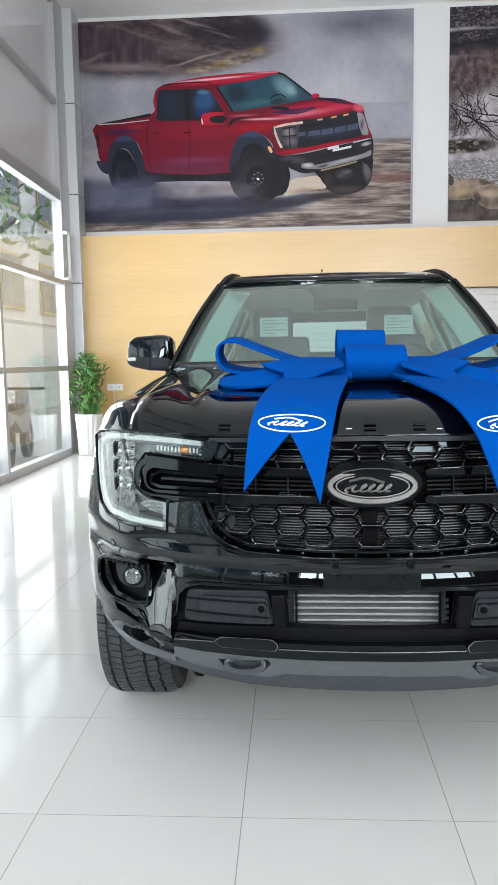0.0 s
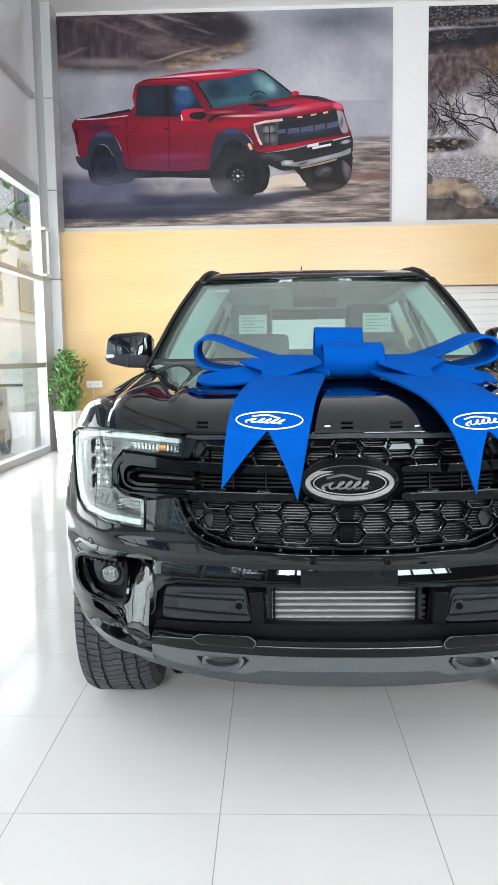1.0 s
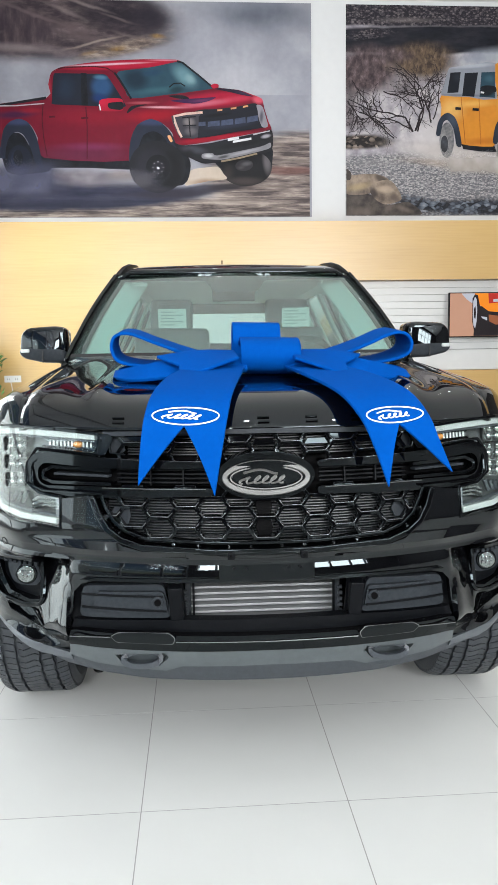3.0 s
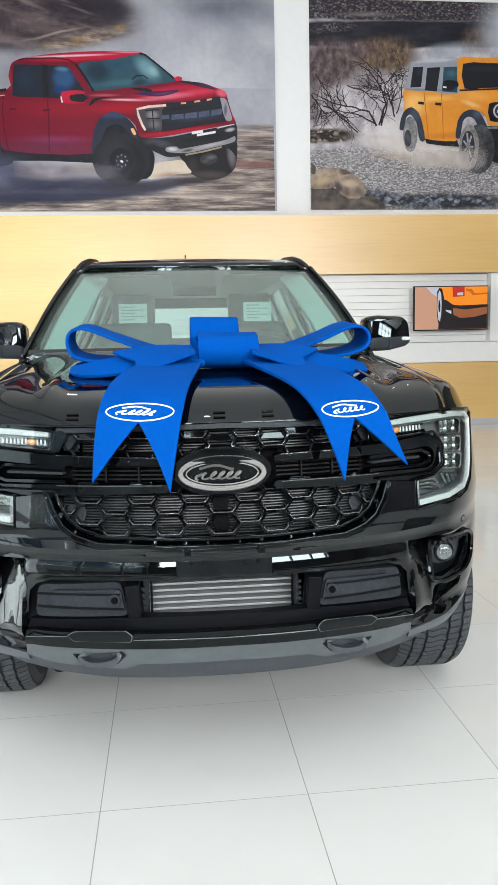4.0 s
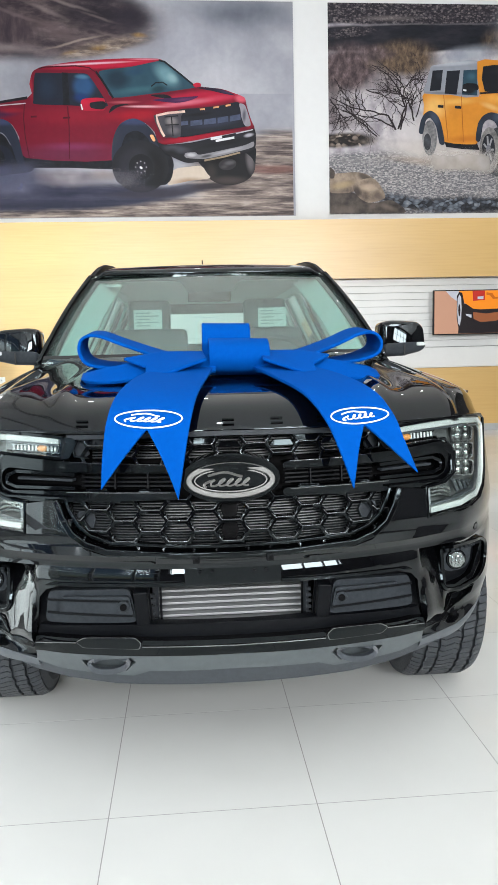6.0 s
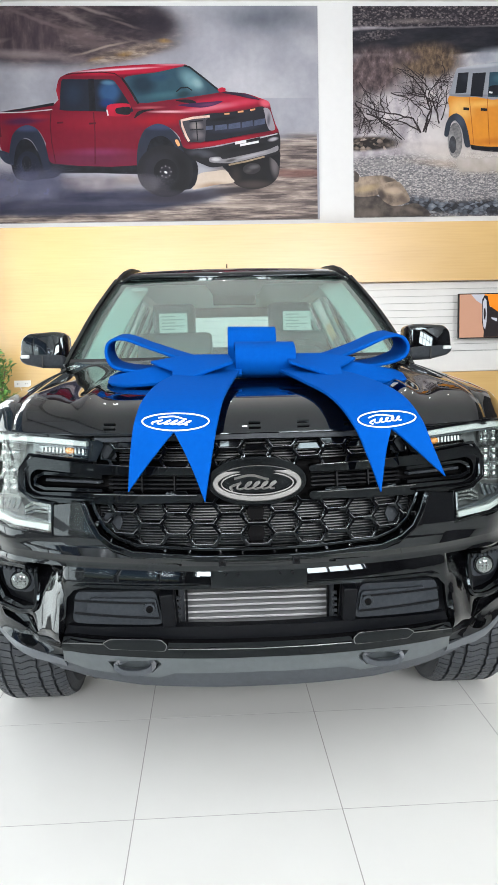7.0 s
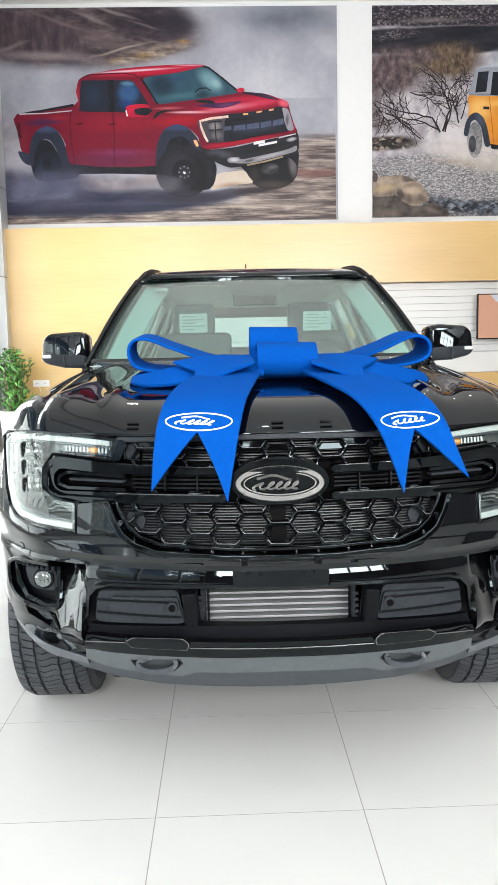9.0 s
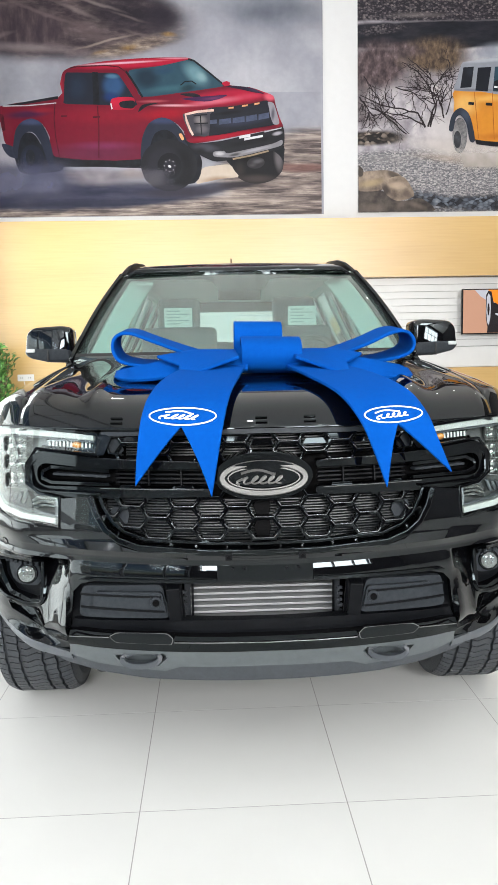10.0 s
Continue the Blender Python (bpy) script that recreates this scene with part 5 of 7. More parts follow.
# ---- outside, seen through the side glazing ----
solid("ground", block((-60, -60, -0.3), (60, 60, -0.06)), PAVING, "pale paved forecourt outside the glass", "ground", kind="structure")
# unseen dark ground, added so the car mirrors less brightness
solid("road", block((-60, -40, -0.2), (60, -11.0, -0.052)), ASPHALT, "unseen dark asphalt sheet added to darken reflections", "road", kind="structure")
neighbour = thing("boundary_wall", pose(-7.4, 12.0, -0.06), "white rendered yard wall with a capped gate pier", "wall")
part("wall", block((-0.2, -16, 0), (0.0, 14, 2.55)), RENDERED, neighbour, bevel=0.01)
part("coping", block((-0.26, -16, 2.55), (0.06, 14, 2.66)), RENDERED, neighbour, bevel=0.01)
part("pier", block((-0.32, 3.4, 0), (0.12, 3.9, 3.0)), RENDERED, neighbour, bevel=0.01)
house = thing("neighbour_house", pose(-13.5, 22.0, -0.06), "ochre and white house with dark windows", "house")
part("wall", block((-4, -9, 0), (0, 12, 6.5)), YELLOW_WALL, house)
part("roof", block((-4.3, -9.3, 6.5), (0.5, 12.3, 6.8)), RENDERED, house, bevel=0.02)
part("band", block((-0.02, -9, 3.1), (0.12, 12, 3.4)), RENDERED, house)
for y in (-6.5, -3.0, 0.5, 4.0, 7.5):
    for z in (0.9, 4.0):
        win = part("window", block((-0.04, y - 0.75, z), (0.07, y + 0.75, z + 1.6)), RENDERED, house)
        part("pane", block((0.07, y - 0.62, z + 0.12), (0.078, y - 0.03, z + 1.48)), DARK_GLASS, win)
        part("pane", block((0.07, y + 0.03, z + 0.12), (0.078, y + 0.62, z + 1.48)), DARK_GLASS, win)


def street_tree(m, seed):
    r = random.Random(seed)
    tr = thing("street_tree", m, "leafy green street tree beyond the glass", "tree", "street trees")
    bm, lv = bmesh.new(), bmesh.new()
    ring_of(bm, [(0, 0, 0), (0.03, 0.02, 1.2), (-0.04, 0.05, 2.4), (0.05, 0, 3.6)], 0.09, 0.09)
    for i in range(9):
        a, z = i * 2.4, 2.0 + 0.18 * i
        tip = Vector((1.3 * math.cos(a), 1.3 * math.sin(a), z + r.uniform(0.6, 1.3)))
        ring_of(bm, [(0, 0, z), tip * 0.5 + Vector((0, 0, z * 0.45)), tip], 0.03, 0.03, up=Vector((0.1, 0.2, 1)))
        for k in range(95):
            c = tip + Vector((r.gauss(0, 0.42), r.gauss(0, 0.42), r.gauss(0, 0.32)))
            q = Euler((r.uniform(-1.5, 1.5), r.uniform(-1.5, 1.5), r.uniform(0, 6))).to_matrix()
            s = r.uniform(0.06, 0.12)
            lv.faces.new([lv.verts.new(c + q @ Vector(p) * s) for p in ((0, -0.9, 0), (0.4, 0, 0.1), (0, 1.1, 0), (-0.4, 0, 0.1))])
    part("trunk", bm, BARK, tr)
    part("crown", lv, TREE_LEAF, tr)


# metal tube on brackets beside the column
pipe = thing("wall_tube", pose(-2.94, 10.72, 0), "slim white tube on two small brackets", "tube")
part("tube", disc_of(bmesh.new(), (0, 0, 2.78), 0.022, 0.62, 16, "z"), SOCKET, pipe)
for z in (2.47, 3.10):
    part("bracket", block((-0.06, -0.14, z - 0.018), (0.02, 0.10, z + 0.018)), SOCKET, pipe, bevel=0.005)


def motorbike(m):
    mb = thing("parked_motorbike", m, "grey parked motorbike outside the glass", "motorbike")
    for y in (-0.62, 0.62):
        w = new("wheel")
        w.parent, w.location = mb, (0, y, 0.29)
        part("tyre", ring_of(bmesh.new(), [(0, 0.26 * math.cos(a), 0.26 * math.sin(a)) for a in [i * math.tau / 28 for i in range(28)]], 0.035, 0.045, True, Vector((1, 0, 0))), RUBBER, w, bevel=0.012)
        part("hub", disc_of(bmesh.new(), (0, 0, 0), 0.06, 0.10, 16, "x"), SILVER, w)
        for k in range(5):
            a = k * math.tau / 5
            part("spoke", ring_of(bmesh.new(), [(0, 0, 0), (0, 0.24 * math.cos(a), 0.24 * math.sin(a))], 0.012, 0.012, up=Vector((1, 0, 0))), SILVER, w)
    grey = stuff_of("grey_fairing", (0.30, 0.31, 0.33), 0.35, 0, 0.3)
    part("fairing", sheet([(-0.75, 0.55), (-0.5, 0.62), (-0.1, 0.42), (0.3, 0.40), (0.55, 0.66), (0.42, 0.98), (0.30, 0.70), (-0.2, 0.66), (-0.8, 0.74)], lambda a, b: (-0.09, a, b), 0.18, (1, 0, 0), 0.2), grey, mb, bevel=0.03)
    part("seat", block((-0.12, -0.72, 0.74), (0.12, 0.05, 0.82)), MATTE, mb, bevel=0.03)
    part("fork", ring_of(bmesh.new(), [(0, 0.62, 0.29), (0, 0.44, 1.0)], 0.03, 0.05, up=Vector((1, 0, 0))), SILVER, mb)
    part("handlebar", block((-0.33, 0.38, 0.99), (0.33, 0.42, 1.03)), MATTE, mb, bevel=0.01)
    part("stand", ring_of(bmesh.new(), [(0, -0.1, 0.4), (-0.16, -0.15, 0.0)], 0.015, 0.015), SILVER, mb)


motorbike(pose(-3.65, 10.3, -0.06, 0, 0, 8))
street_tree(pose(-6.7, 14.0, -0.06) @ Matrix.Diagonal((1.4, 1.4, 1.45, 1)), 3)
street_tree(pose(-6.2, 5.0, -0.06), 8)
tower = thing("corner_building", pose(-9.2, 24.0, -0.06), "tall pale rendered building with shaded windows", "building")
part("wall", block((-6, -9, 0), (0, 30, 12)), RENDERED, tower)
part("cornice", block((-6.2, -9.2, 12), (0.3, 30.2, 12.4)), RENDERED, tower, bevel=0.03)
for y in (-6.5, -2.5, 1.5, 5.5, 9.5):
    for z in (3.2, 6.6):
        win = part("window", block((-0.05, y - 1.1, z), (0.05, y + 1.1, z + 1.9)), YELLOW_WALL, tower)
        part("pane", block((0.05, y - 0.95, z + 0.12), (0.058, y - 0.04, z + 1.78)), DARK_GLASS, win)
        part("pane", block((0.05, y + 0.04, z + 0.12), (0.058, y + 0.95, z + 1.78)), DARK_GLASS, win)

# ---- the car ----
# car coordinates: x across, y back from the badge, z up
car = thing("suv_car", pose(0.3766, 2.0925, 0, 0, 0, -0.59), "glossy black sport utility vehicle with unlit headlights", "car")


def bell(x, w):
    return math.exp(-(x / w) ** 2)


def ease(x, a, b):
    t = min(1, max(0, (x - a) / (b - a)))
    return t * t * (3 - 2 * t)


def hollow(a, z):
    """The step back from the intake to the fog lamp under the crease."""
    return 0.10 * ease(a, 0.588, 0.672) * (1 - ease(a, 0.70, 0.92)) * ease(z, 0.40, 0.47) * (1 - ease(z, 0.675, 0.70))


def nose(u, z):
    """Depth of the front of the body: flat in the middle, swept back at the corners, leaning above and below."""
    a = abs(u)
    v = 0.35 * a * a + 2.2 * max(0, a - 0.72) ** 1.5
    v += hollow(a, z)
    v += 0.22 * max(0, z - 0.8) + 0.5 * max(0, 0.5 - z) ** 1.2 + 0.05 * ease(a, 0.5, 0.62) * max(0, 0.69 - z)
    # the post between intake and fog lamp leans back towards its top
    return v + 0.52 * (z - 0.59) * ease(z, 0.42, 0.50) * ease(a, 0.575, 0.60) * (1 - ease(a, 0.66, 0.70)) * (1 - ease(z, 0.69, 0.70))


def crease(u, z):
    k = 1 - ease(abs(u), 0.5, 0.78)
    k2 = 1 - ease(abs(u), 0.6, 0.68)
    return 3.4 * max(0, z - 0.644) ** 2 * (1 - ease(z, 0.698, 0.703)) - 0.017 * k * max(0, 1 - abs(z - 0.742) / 0.024) + 0.016 * k2 * (1 - ease(z, 0.695, 0.703)) + 0.012 * bell(z - 0.72, 0.03) * (1 - k)


def wide(u, z=1.0):
    """The corners of the body stand a little further out, more so where they are hollowed."""
    return u * (1 + 0.016 * ease(abs(u), 0.62, 0.9) + 0.32 * hollow(abs(u), z))


def low(u, z):
    return z - 0.26 * hollow(abs(u), z)


def both(half):
    """A closed outline from its left half, which runs from the top middle round to the bottom middle."""
    return [(a, b) for a, b in half] + [(-a, b) for a, b in reversed(half) if abs(a) > 1e-6]


def skin(name, outline, material, off=0.0, thick=0.02, parent=None, step=0.03, holes=(), bevel=0.003, pair=False, relief=None, label="", smooth=True, rows=()):
    made = []
    for s in ((1, -1) if pair else (1,)):
        pts = [(s * a, b) for a, b in outline]
        hs = [[(s * a, b) for a, b in h] for h in holes]
        bm = sheet(pts, lambda a, b: (wide(a, b), nose(a, b) + off + (relief(a, b) if relief else 0), low(a, b)), thick, (0, 1, 0), step, hs, None, rows)
        ob = part(name, bm, material, parent or car, label, smooth, bevel)
        if smooth:
            ob.data.set_sharp_from_angle(angle=radians(35))
        made.append(ob)
    return made if pair else made[0]


def bar(name, path, w, h, material, off=0.0, parent=None, pair=False, closed=False, bevel=0.002):
    made = []
    for s in ((1, -1) if pair else (1,)):
        bm = ring_of(bmesh.new(), [(s * wide(a, b), nose(a, b) + off, low(a, b)) for a, b in path], w, h, closed)
        made.append(part(name, bm, material, parent or car, bevel=bevel))
    return made if pair else made[0]


def rounded(pts, r=0.012, n=3):
    """Cuts the corners of an outline."""
    out = []
    for i, p in enumerate(pts):
        p, a, b = Vector(p), Vector(pts[i - 1]), Vector(pts[(i + 1) % len(pts)])
        da, db = (a - p), (b - p)
        ra, rb = min(r, da.length * 0.45), min(r, db.length * 0.45)
        pa, pb = p + da.normalized() * ra, p + db.normalized() * rb
        for k in range(n + 1):
            t = k / n
            out.append(tuple((1 - t) ** 2 * pa + 2 * t * (1 - t) * p + t * t * pb))
    return out


# bumper cover round the grille, the lamps and the lower opening
GRILLE_U = [(0.0, 0.747), (-0.157, 0.748), (-0.353, 0.757), (-0.415, 0.776), (-0.454, 0.803), (-0.482, 0.845), (-0.497, 0.883), (-0.503, 0.894)]
LENS_OUT = [(-0.892, 1.057), (-0.86, 1.076), (-0.746, 1.089), (-0.597, 1.082), (-0.484, 1.071), (-0.474, 1.055), (-0.484, 1.012), (-0.677, 1.025), (-0.708, 0.980), (-0.707, 0.922), (-0.667, 0.894), (-0.601, 0.884), (-0.602, 0.795), (-0.666, 0.801), (-0.765, 0.808), (-0.815, 0.818), (-0.848, 0.843), (-0.869, 0.892)]
FOG = [(-0.872, 0.648), (-0.815, 0.684), (-0.664, 0.691), (-0.664, 0.560), (-0.70, 0.542), (-0.825, 0.540), (-0.868, 0.560), (-0.880, 0.60)]
SCOOP = [(-0.80, 0.525), (-0.705, 0.527), (-0.665, 0.492), (-0.672, 0.483), (-0.72, 0.488), (-0.785, 0.506)]
half = GRILLE_U + [(-0.601, 0.881), (-0.602, 0.792), (-0.666, 0.798), (-0.765, 0.805), (-0.817, 0.815), (-0.852, 0.841), (-0.873, 0.890), (-0.886, 0.97), (-0.889, 1.03), (-0.903, 1.0), (-0.918, 0.93), (-0.938, 0.85), (-0.958, 0.74), (-0.956, 0.6), (-0.936, 0.46), (-0.752, 0.424), (-0.598, 0.393), (-0.586, 0.489), (-0.572, 0.60), (-0.548, 0.626), (-0.50, 0.640), (0, 0.648)]
skin("bumper", both(half), PAINT, 0, 0.03, step=0.013, holes=[FOG, [(-a, b) for a, b in FOG], SCOOP, [(-a, b) for a, b in SCOOP]], relief=crease, rows=(0.695, 0.6975, 0.7005, 0.703, 0.718, 0.742, 0.766), label="gloss black painted front bumper")

# bright seam strip along the lower edge and grey lower lip
skin("lower_lip", [(-0.935, 0.458), (-0.755, 0.421), (-0.598, 0.390), (-0.592, 0.365), (-0.70, 0.375), (-0.80, 0.405), (-0.90, 0.44)], SATIN, 0.004, 0.02, pair=True, label="satin grey lip under the bumper")

# lower opening: matte insert with ribs, sensor covers, charge cooler
skin("lower_insert", both([(0, 0.650), (-0.50, 0.642), (-0.55, 0.628), (-0.575, 0.60), (-0.59, 0.489), (-0.58, 0.47), (0, 0.478)]), MATTE, 0.055, 0.015, step=0.04,
     holes=[[(-0.245, 0.634), (0.245, 0.634), (0.235, 0.530), (-0.235, 0.530)]])
skin("insert_ledge", both([(0, 0.536), (-0.29, 0.530), (-0.575, 0.512), (-0.585, 0.488), (0, 0.496)]), MATTE, 0.022, 0.03, step=0.04)
for s in (-1, 1):
    cover = skin("sensor_cover", rounded([(s * a, b) for a, b in [(-0.545, 0.618), (-0.300, 0.636), (-0.278, 0.535), (-0.560, 0.520)]], 0.02), PLASTIC, 0.028, 0.02, bevel=0.004)
    skin("raised_panel", rounded([(s * a, b) for a, b in [(-0.50, 0.607), (-0.300, 0.617), (-0.288, 0.552), (-0.515, 0.548)]], 0.012), PLASTIC, 0.012, 0.018, parent=cover, bevel=0.003)
    skin("rib", [(s * a, b) for a, b in [(-0.548, 0.600), (-0.302, 0.606), (-0.302, 0.6005), (-0.548, 0.5935)]], MATTE, 0.0075, 0.004, parent=cover, bevel=0.001)
    skin("rib", [(s * a, b) for a, b in [(-0.548, 0.562), (-0.292, 0.563), (-0.292, 0.5570), (-0.548, 0.5545)]], MATTE, 0.0075, 0.004, parent=cover, bevel=0.001)
    v = nose(0.317, 0.588)
    bm = disc_of(bmesh.new(), (s * 0.317, v + 0.009, 0.588), 0.017, 0.014, 24)
    part("parking_sensor", bm, PLASTIC, cover, bevel=0.002)
    part("sensor_face", disc_of(bmesh.new(), (s * 0.317, v + 0.001, 0.588), 0.010, 0.006, 20), VOID, cover)
    part("cover_frame", ring_of(bmesh.new(), [(s * 0.268, 0.06, 0.634), (s * 0.262, 0.075, 0.532)], 0.02, 0.03), MATTE, cover, bevel=0.004)

cooler = part("charge_cooler", block((-0.232, 0.232, 0.47), (0.232, 0.27, 0.612)), VOID, car)
for i in range(6):
    z = 0.480 + i * 0.0195
    part("fin", block((-0.224, 0.185, z), (0.224, 0.23, z + 0.0076)), SILVER, cooler, bevel=0.0015)
for s in (-1, 1):
    part("end_tank", block((s * 0.225, 0.20, 0.478), (s * 0.243, 0.24, 0.6)), SATIN, cooler, bevel=0.003)
    for i in range(5):
        part("clip", block((s * 0.236, 0.19, 0.486 + i * 0.019), (s * 0.25, 0.202, 0.496 + i * 0.019)), SATIN, cooler, bevel=0.001)
# near-black sheet in place of the shade behind the cooler
part("recess_shade", block((-0.34, 0.272, 0.46), (0.34, 0.29, 0.66)), VOID, car)
for s in (-1, 1):
    part("duct_side", block((s * 0.262, 0.07, 0.53), (s * 0.27, 0.27, 0.64)), GLOSS, car)
    part("guide_rod", block((s * 0.212, 0.15, 0.47), (s * 0.219, 0.156, 0.636)), MATTE, car)
part("guide_rod", block((-0.26, 0.150, 0.482), (0.26, 0.156, 0.486)), SATIN, car)
part("duct_floor", block((-0.27, 0.10, 0.452), (0.27, 0.27, 0.457)), MATTE, car)

# number plate holder, empty, with its two clips
holder = skin("plate_holder", [(-0.138, 0.703), (0.138, 0.703), (0.138, 0.655), (-0.138, 0.655)], GLOSS, 0.006, 0.03, bevel=0.003, label="empty gloss black plate holder")
for x in (-0.095, -0.06, 0.06, 0.095):
    part("hole", disc_of(bmesh.new(), (x, 0.005, 0.692), 0.004, 0.004, 12), MATTE, holder)
skin("holder_edge", [(-0.138, 0.7045), (0.138, 0.7045), (0.138, 0.7015), (-0.138, 0.7015)], GLOSS, 0.002, 0.012, parent=holder, bevel=0.001)
for s in (-1, 1):
    clip = part("plate_clip", block((s * 0.094, -0.022, 0.724), (s * 0.114, 0.0, 0.744)), MATTE, car, bevel=0.002)
    part("screw", disc_of(bmesh.new(), (s * 0.104, -0.023, 0.734), 0.005, 0.004, 12), VOID, clip)
    skin("lip_step", [(s * 0.139, 0.660), (s * 0.53, 0.650), (s * 0.55, 0.640), (s * 0.139, 0.650)], GLOSS, 0.008, 0.02, bevel=0.003)

# lower gloss bar, grey skid panel and tow eyes
lower = skin("lower_bar", both([(0, 0.497), (-0.27, 0.494), (-0.582, 0.489), (-0.592, 0.452), (-0.594, 0.435), (0, 0.446)]), GLOSS, -0.010, 0.04, step=0.03, bevel=0.004)
for s in (-1, 1):
    # raised lozenges; thin bright lines draw the highlights on their ledges
    lozenge = rounded([(s * a, b) for a, b in [(-0.268, 0.492), (-0.285, 0.507), (-0.436, 0.500), (-0.458, 0.486), (-0.440, 0.468), (-0.274, 0.472)]], 0.006)
    facet = skin("facet", lozenge, GLOSS, -0.024, 0.022, parent=lower, bevel=0.004)
    bar("facet_edge_glint", lozenge, 0.0012, 0.002, CHROME_AND_GLINT, -0.022, facet, closed=True, bevel=0)
    bar("bar_edge_glint", [(s * -0.460, 0.478), (s * -0.585, 0.470)], 0.0014, 0.003, CHROME_AND_GLINT, -0.011, lower, bevel=0)
bar("bar_edge_glint", [(-0.266, 0.474), (-0.14, 0.4765), (0, 0.477), (0.14, 0.4765), (0.266, 0.474)], 0.0014, 0.003, CHROME_AND_GLINT, -0.011, lower, bevel=0)
HOOK = [(-0.452, 0.413), (-0.300, 0.430), (-0.290, 0.415), (-0.318, 0.384), (-0.43, 0.382)]
skin("skid_panel", both([(0, 0.446), (-0.594, 0.434), (-0.598, 0.39), (-0.52, 0.377), (-0.45, 0.372), (-0.30, 0.366), (-0.25, 0.385), (0, 0.391)]), SKID, -0.004, 0.03, step=0.03, holes=[HOOK, [(-a, b) for a, b in HOOK]], label="satin grey skid panel")
skin("chin", both([(0, 0.392), (-0.25, 0.387), (-0.31, 0.367), (-0.598, 0.385), (-0.592, 0.362), (-0.36, 0.345), (0, 0.350)]), CHIN, 0.012, 0.03, step=0.03)
skin("chin_under", both([(0, 0.350), (-0.36, 0.345), (-0.592, 0.362), (-0.70, 0.37), (-0.62, 0.335), (-0.36, 0.315), (0, 0.318)]), CHIN, 0.03, 0.05, step=0.04)
for s in (-1, 1):
    v = nose(0.37, 0.4)
    eye = part("tow_eye", ring_of(bmesh.new(), [(s * (-0.37 + 0.055 * math.cos(a)), v + 0.03 + 0.018 * math.sin(a) - 0.03, 0.405 + 0.016 * math.sin(a)) for a in [i * math.tau / 20 for i in range(20)]], 0.008, 0.008, True), CHIN, car)
    skin("tow_recess", [(s * a, b) for a, b in [(-0.47, 0.44), (-0.28, 0.44), (-0.28, 0.37), (-0.46, 0.37)]], SKID, 0.035, 0.01)

# fog lamp pockets
for s in (-1, 1):
    pocket = skin("fog_pocket", [(s * a, b) for a, b in [(-0.895, 0.67), (-0.83, 0.70), (-0.64, 0.71), (-0.64, 0.53), (-0.72, 0.52), (-0.85, 0.525), (-0.89, 0.545), (-0.90, 0.60)]], MATTE, 0.030, 0.01)
    bar("pocket_trim", rounded([(s * a, b) for a, b in FOG], 0.03), 0.006, 0.010, GLOSS, 0.002, pocket, closed=True, bevel=0.004)
    bar("pocket_rim", [(s * a, b) for a, b in [(-0.822, 0.668), (-0.668, 0.684), (-0.670, 0.566), (-0.705, 0.550), (-0.778, 0.562), (-0.818, 0.600)]], 0.008, 0.02, GLOSS, 0.016, pocket, closed=True)
    skin("bezel", rounded([(s * a, b) for a, b in [(-0.800, 0.660), (-0.684, 0.668), (-0.682, 0.598), (-0.782, 0.592)]], 0.025), PLASTIC, 0.020, 0.03, parent=pocket, bevel=0.004)
    for i in range(7):
        a = 0.69 + i * 0.018
        bar("louvre", [(s * a, 0.681 - i * 0.002), (s * a, 0.671 - i * 0.002)], 0.005, 0.008, PLASTIC, 0.014, pocket, bevel=0.001)
    v, fx, fz = nose(0.722, 0.637), wide(0.722, 0.637), low(0.722, 0.637)
    fog = part("fog_lamp", disc_of(bmesh.new(), (s * fx, v + 0.022, fz), 0.034, 0.03, 28), GLOSS, car, bevel=0.003)
    part("reflector", disc_of(bmesh.new(), (s * fx, v + 0.007, fz), 0.027, 0.006, 28), REFLECTOR, fog, bevel=0.002)
    for i in range(3):
        for j in range(2):
            part("facet", block((s * fx - 0.018 + i * 0.0125, v + 0.0, fz - 0.013 + j * 0.014), (s * fx - 0.008 + i * 0.0125, v + 0.006, fz - 0.001 + j * 0.014)), REFLECTOR, fog, bevel=0.002)
    lens = bmesh.new()
    bmesh.ops.create_uvsphere(lens, u_segments=20, v_segments=10, radius=0.028, matrix=Matrix.Translation((s * fx, v + 0.004, fz)) @ Matrix.Diagonal((1, 0.45, 1, 1)))
    part("lens", lens, LENS, fog, smooth=True)
    scoop = skin("corner_scoop", [(s * a, b) for a, b in [(-0.82, 0.535), (-0.695, 0.537), (-0.65, 0.492), (-0.66, 0.474), (-0.72, 0.478), (-0.80, 0.498)]], GLOSS, 0.024, 0.008, bevel=0, relief=lambda a, b: 0.45 * (b - 0.51))
    bar("scoop_rim", [(s * a, b) for a, b in SCOOP], 0.002, 0.004, GLOSS, -0.001, scoop, closed=True, bevel=0.001)
    spot = lambda r: [(s * 0.80 + r * math.cos(i * math.tau / 20), 0.724 + r * math.sin(i * math.tau / 20)) for i in range(20)]
    ring = skin("parking_sensor", spot(0.0115), MATTE, -0.0015, 0.01, relief=crease, bevel=0)
    skin("sensor_face", spot(0.0085), PAINT, -0.0025, 0.01, parent=ring, relief=crease, bevel=0)

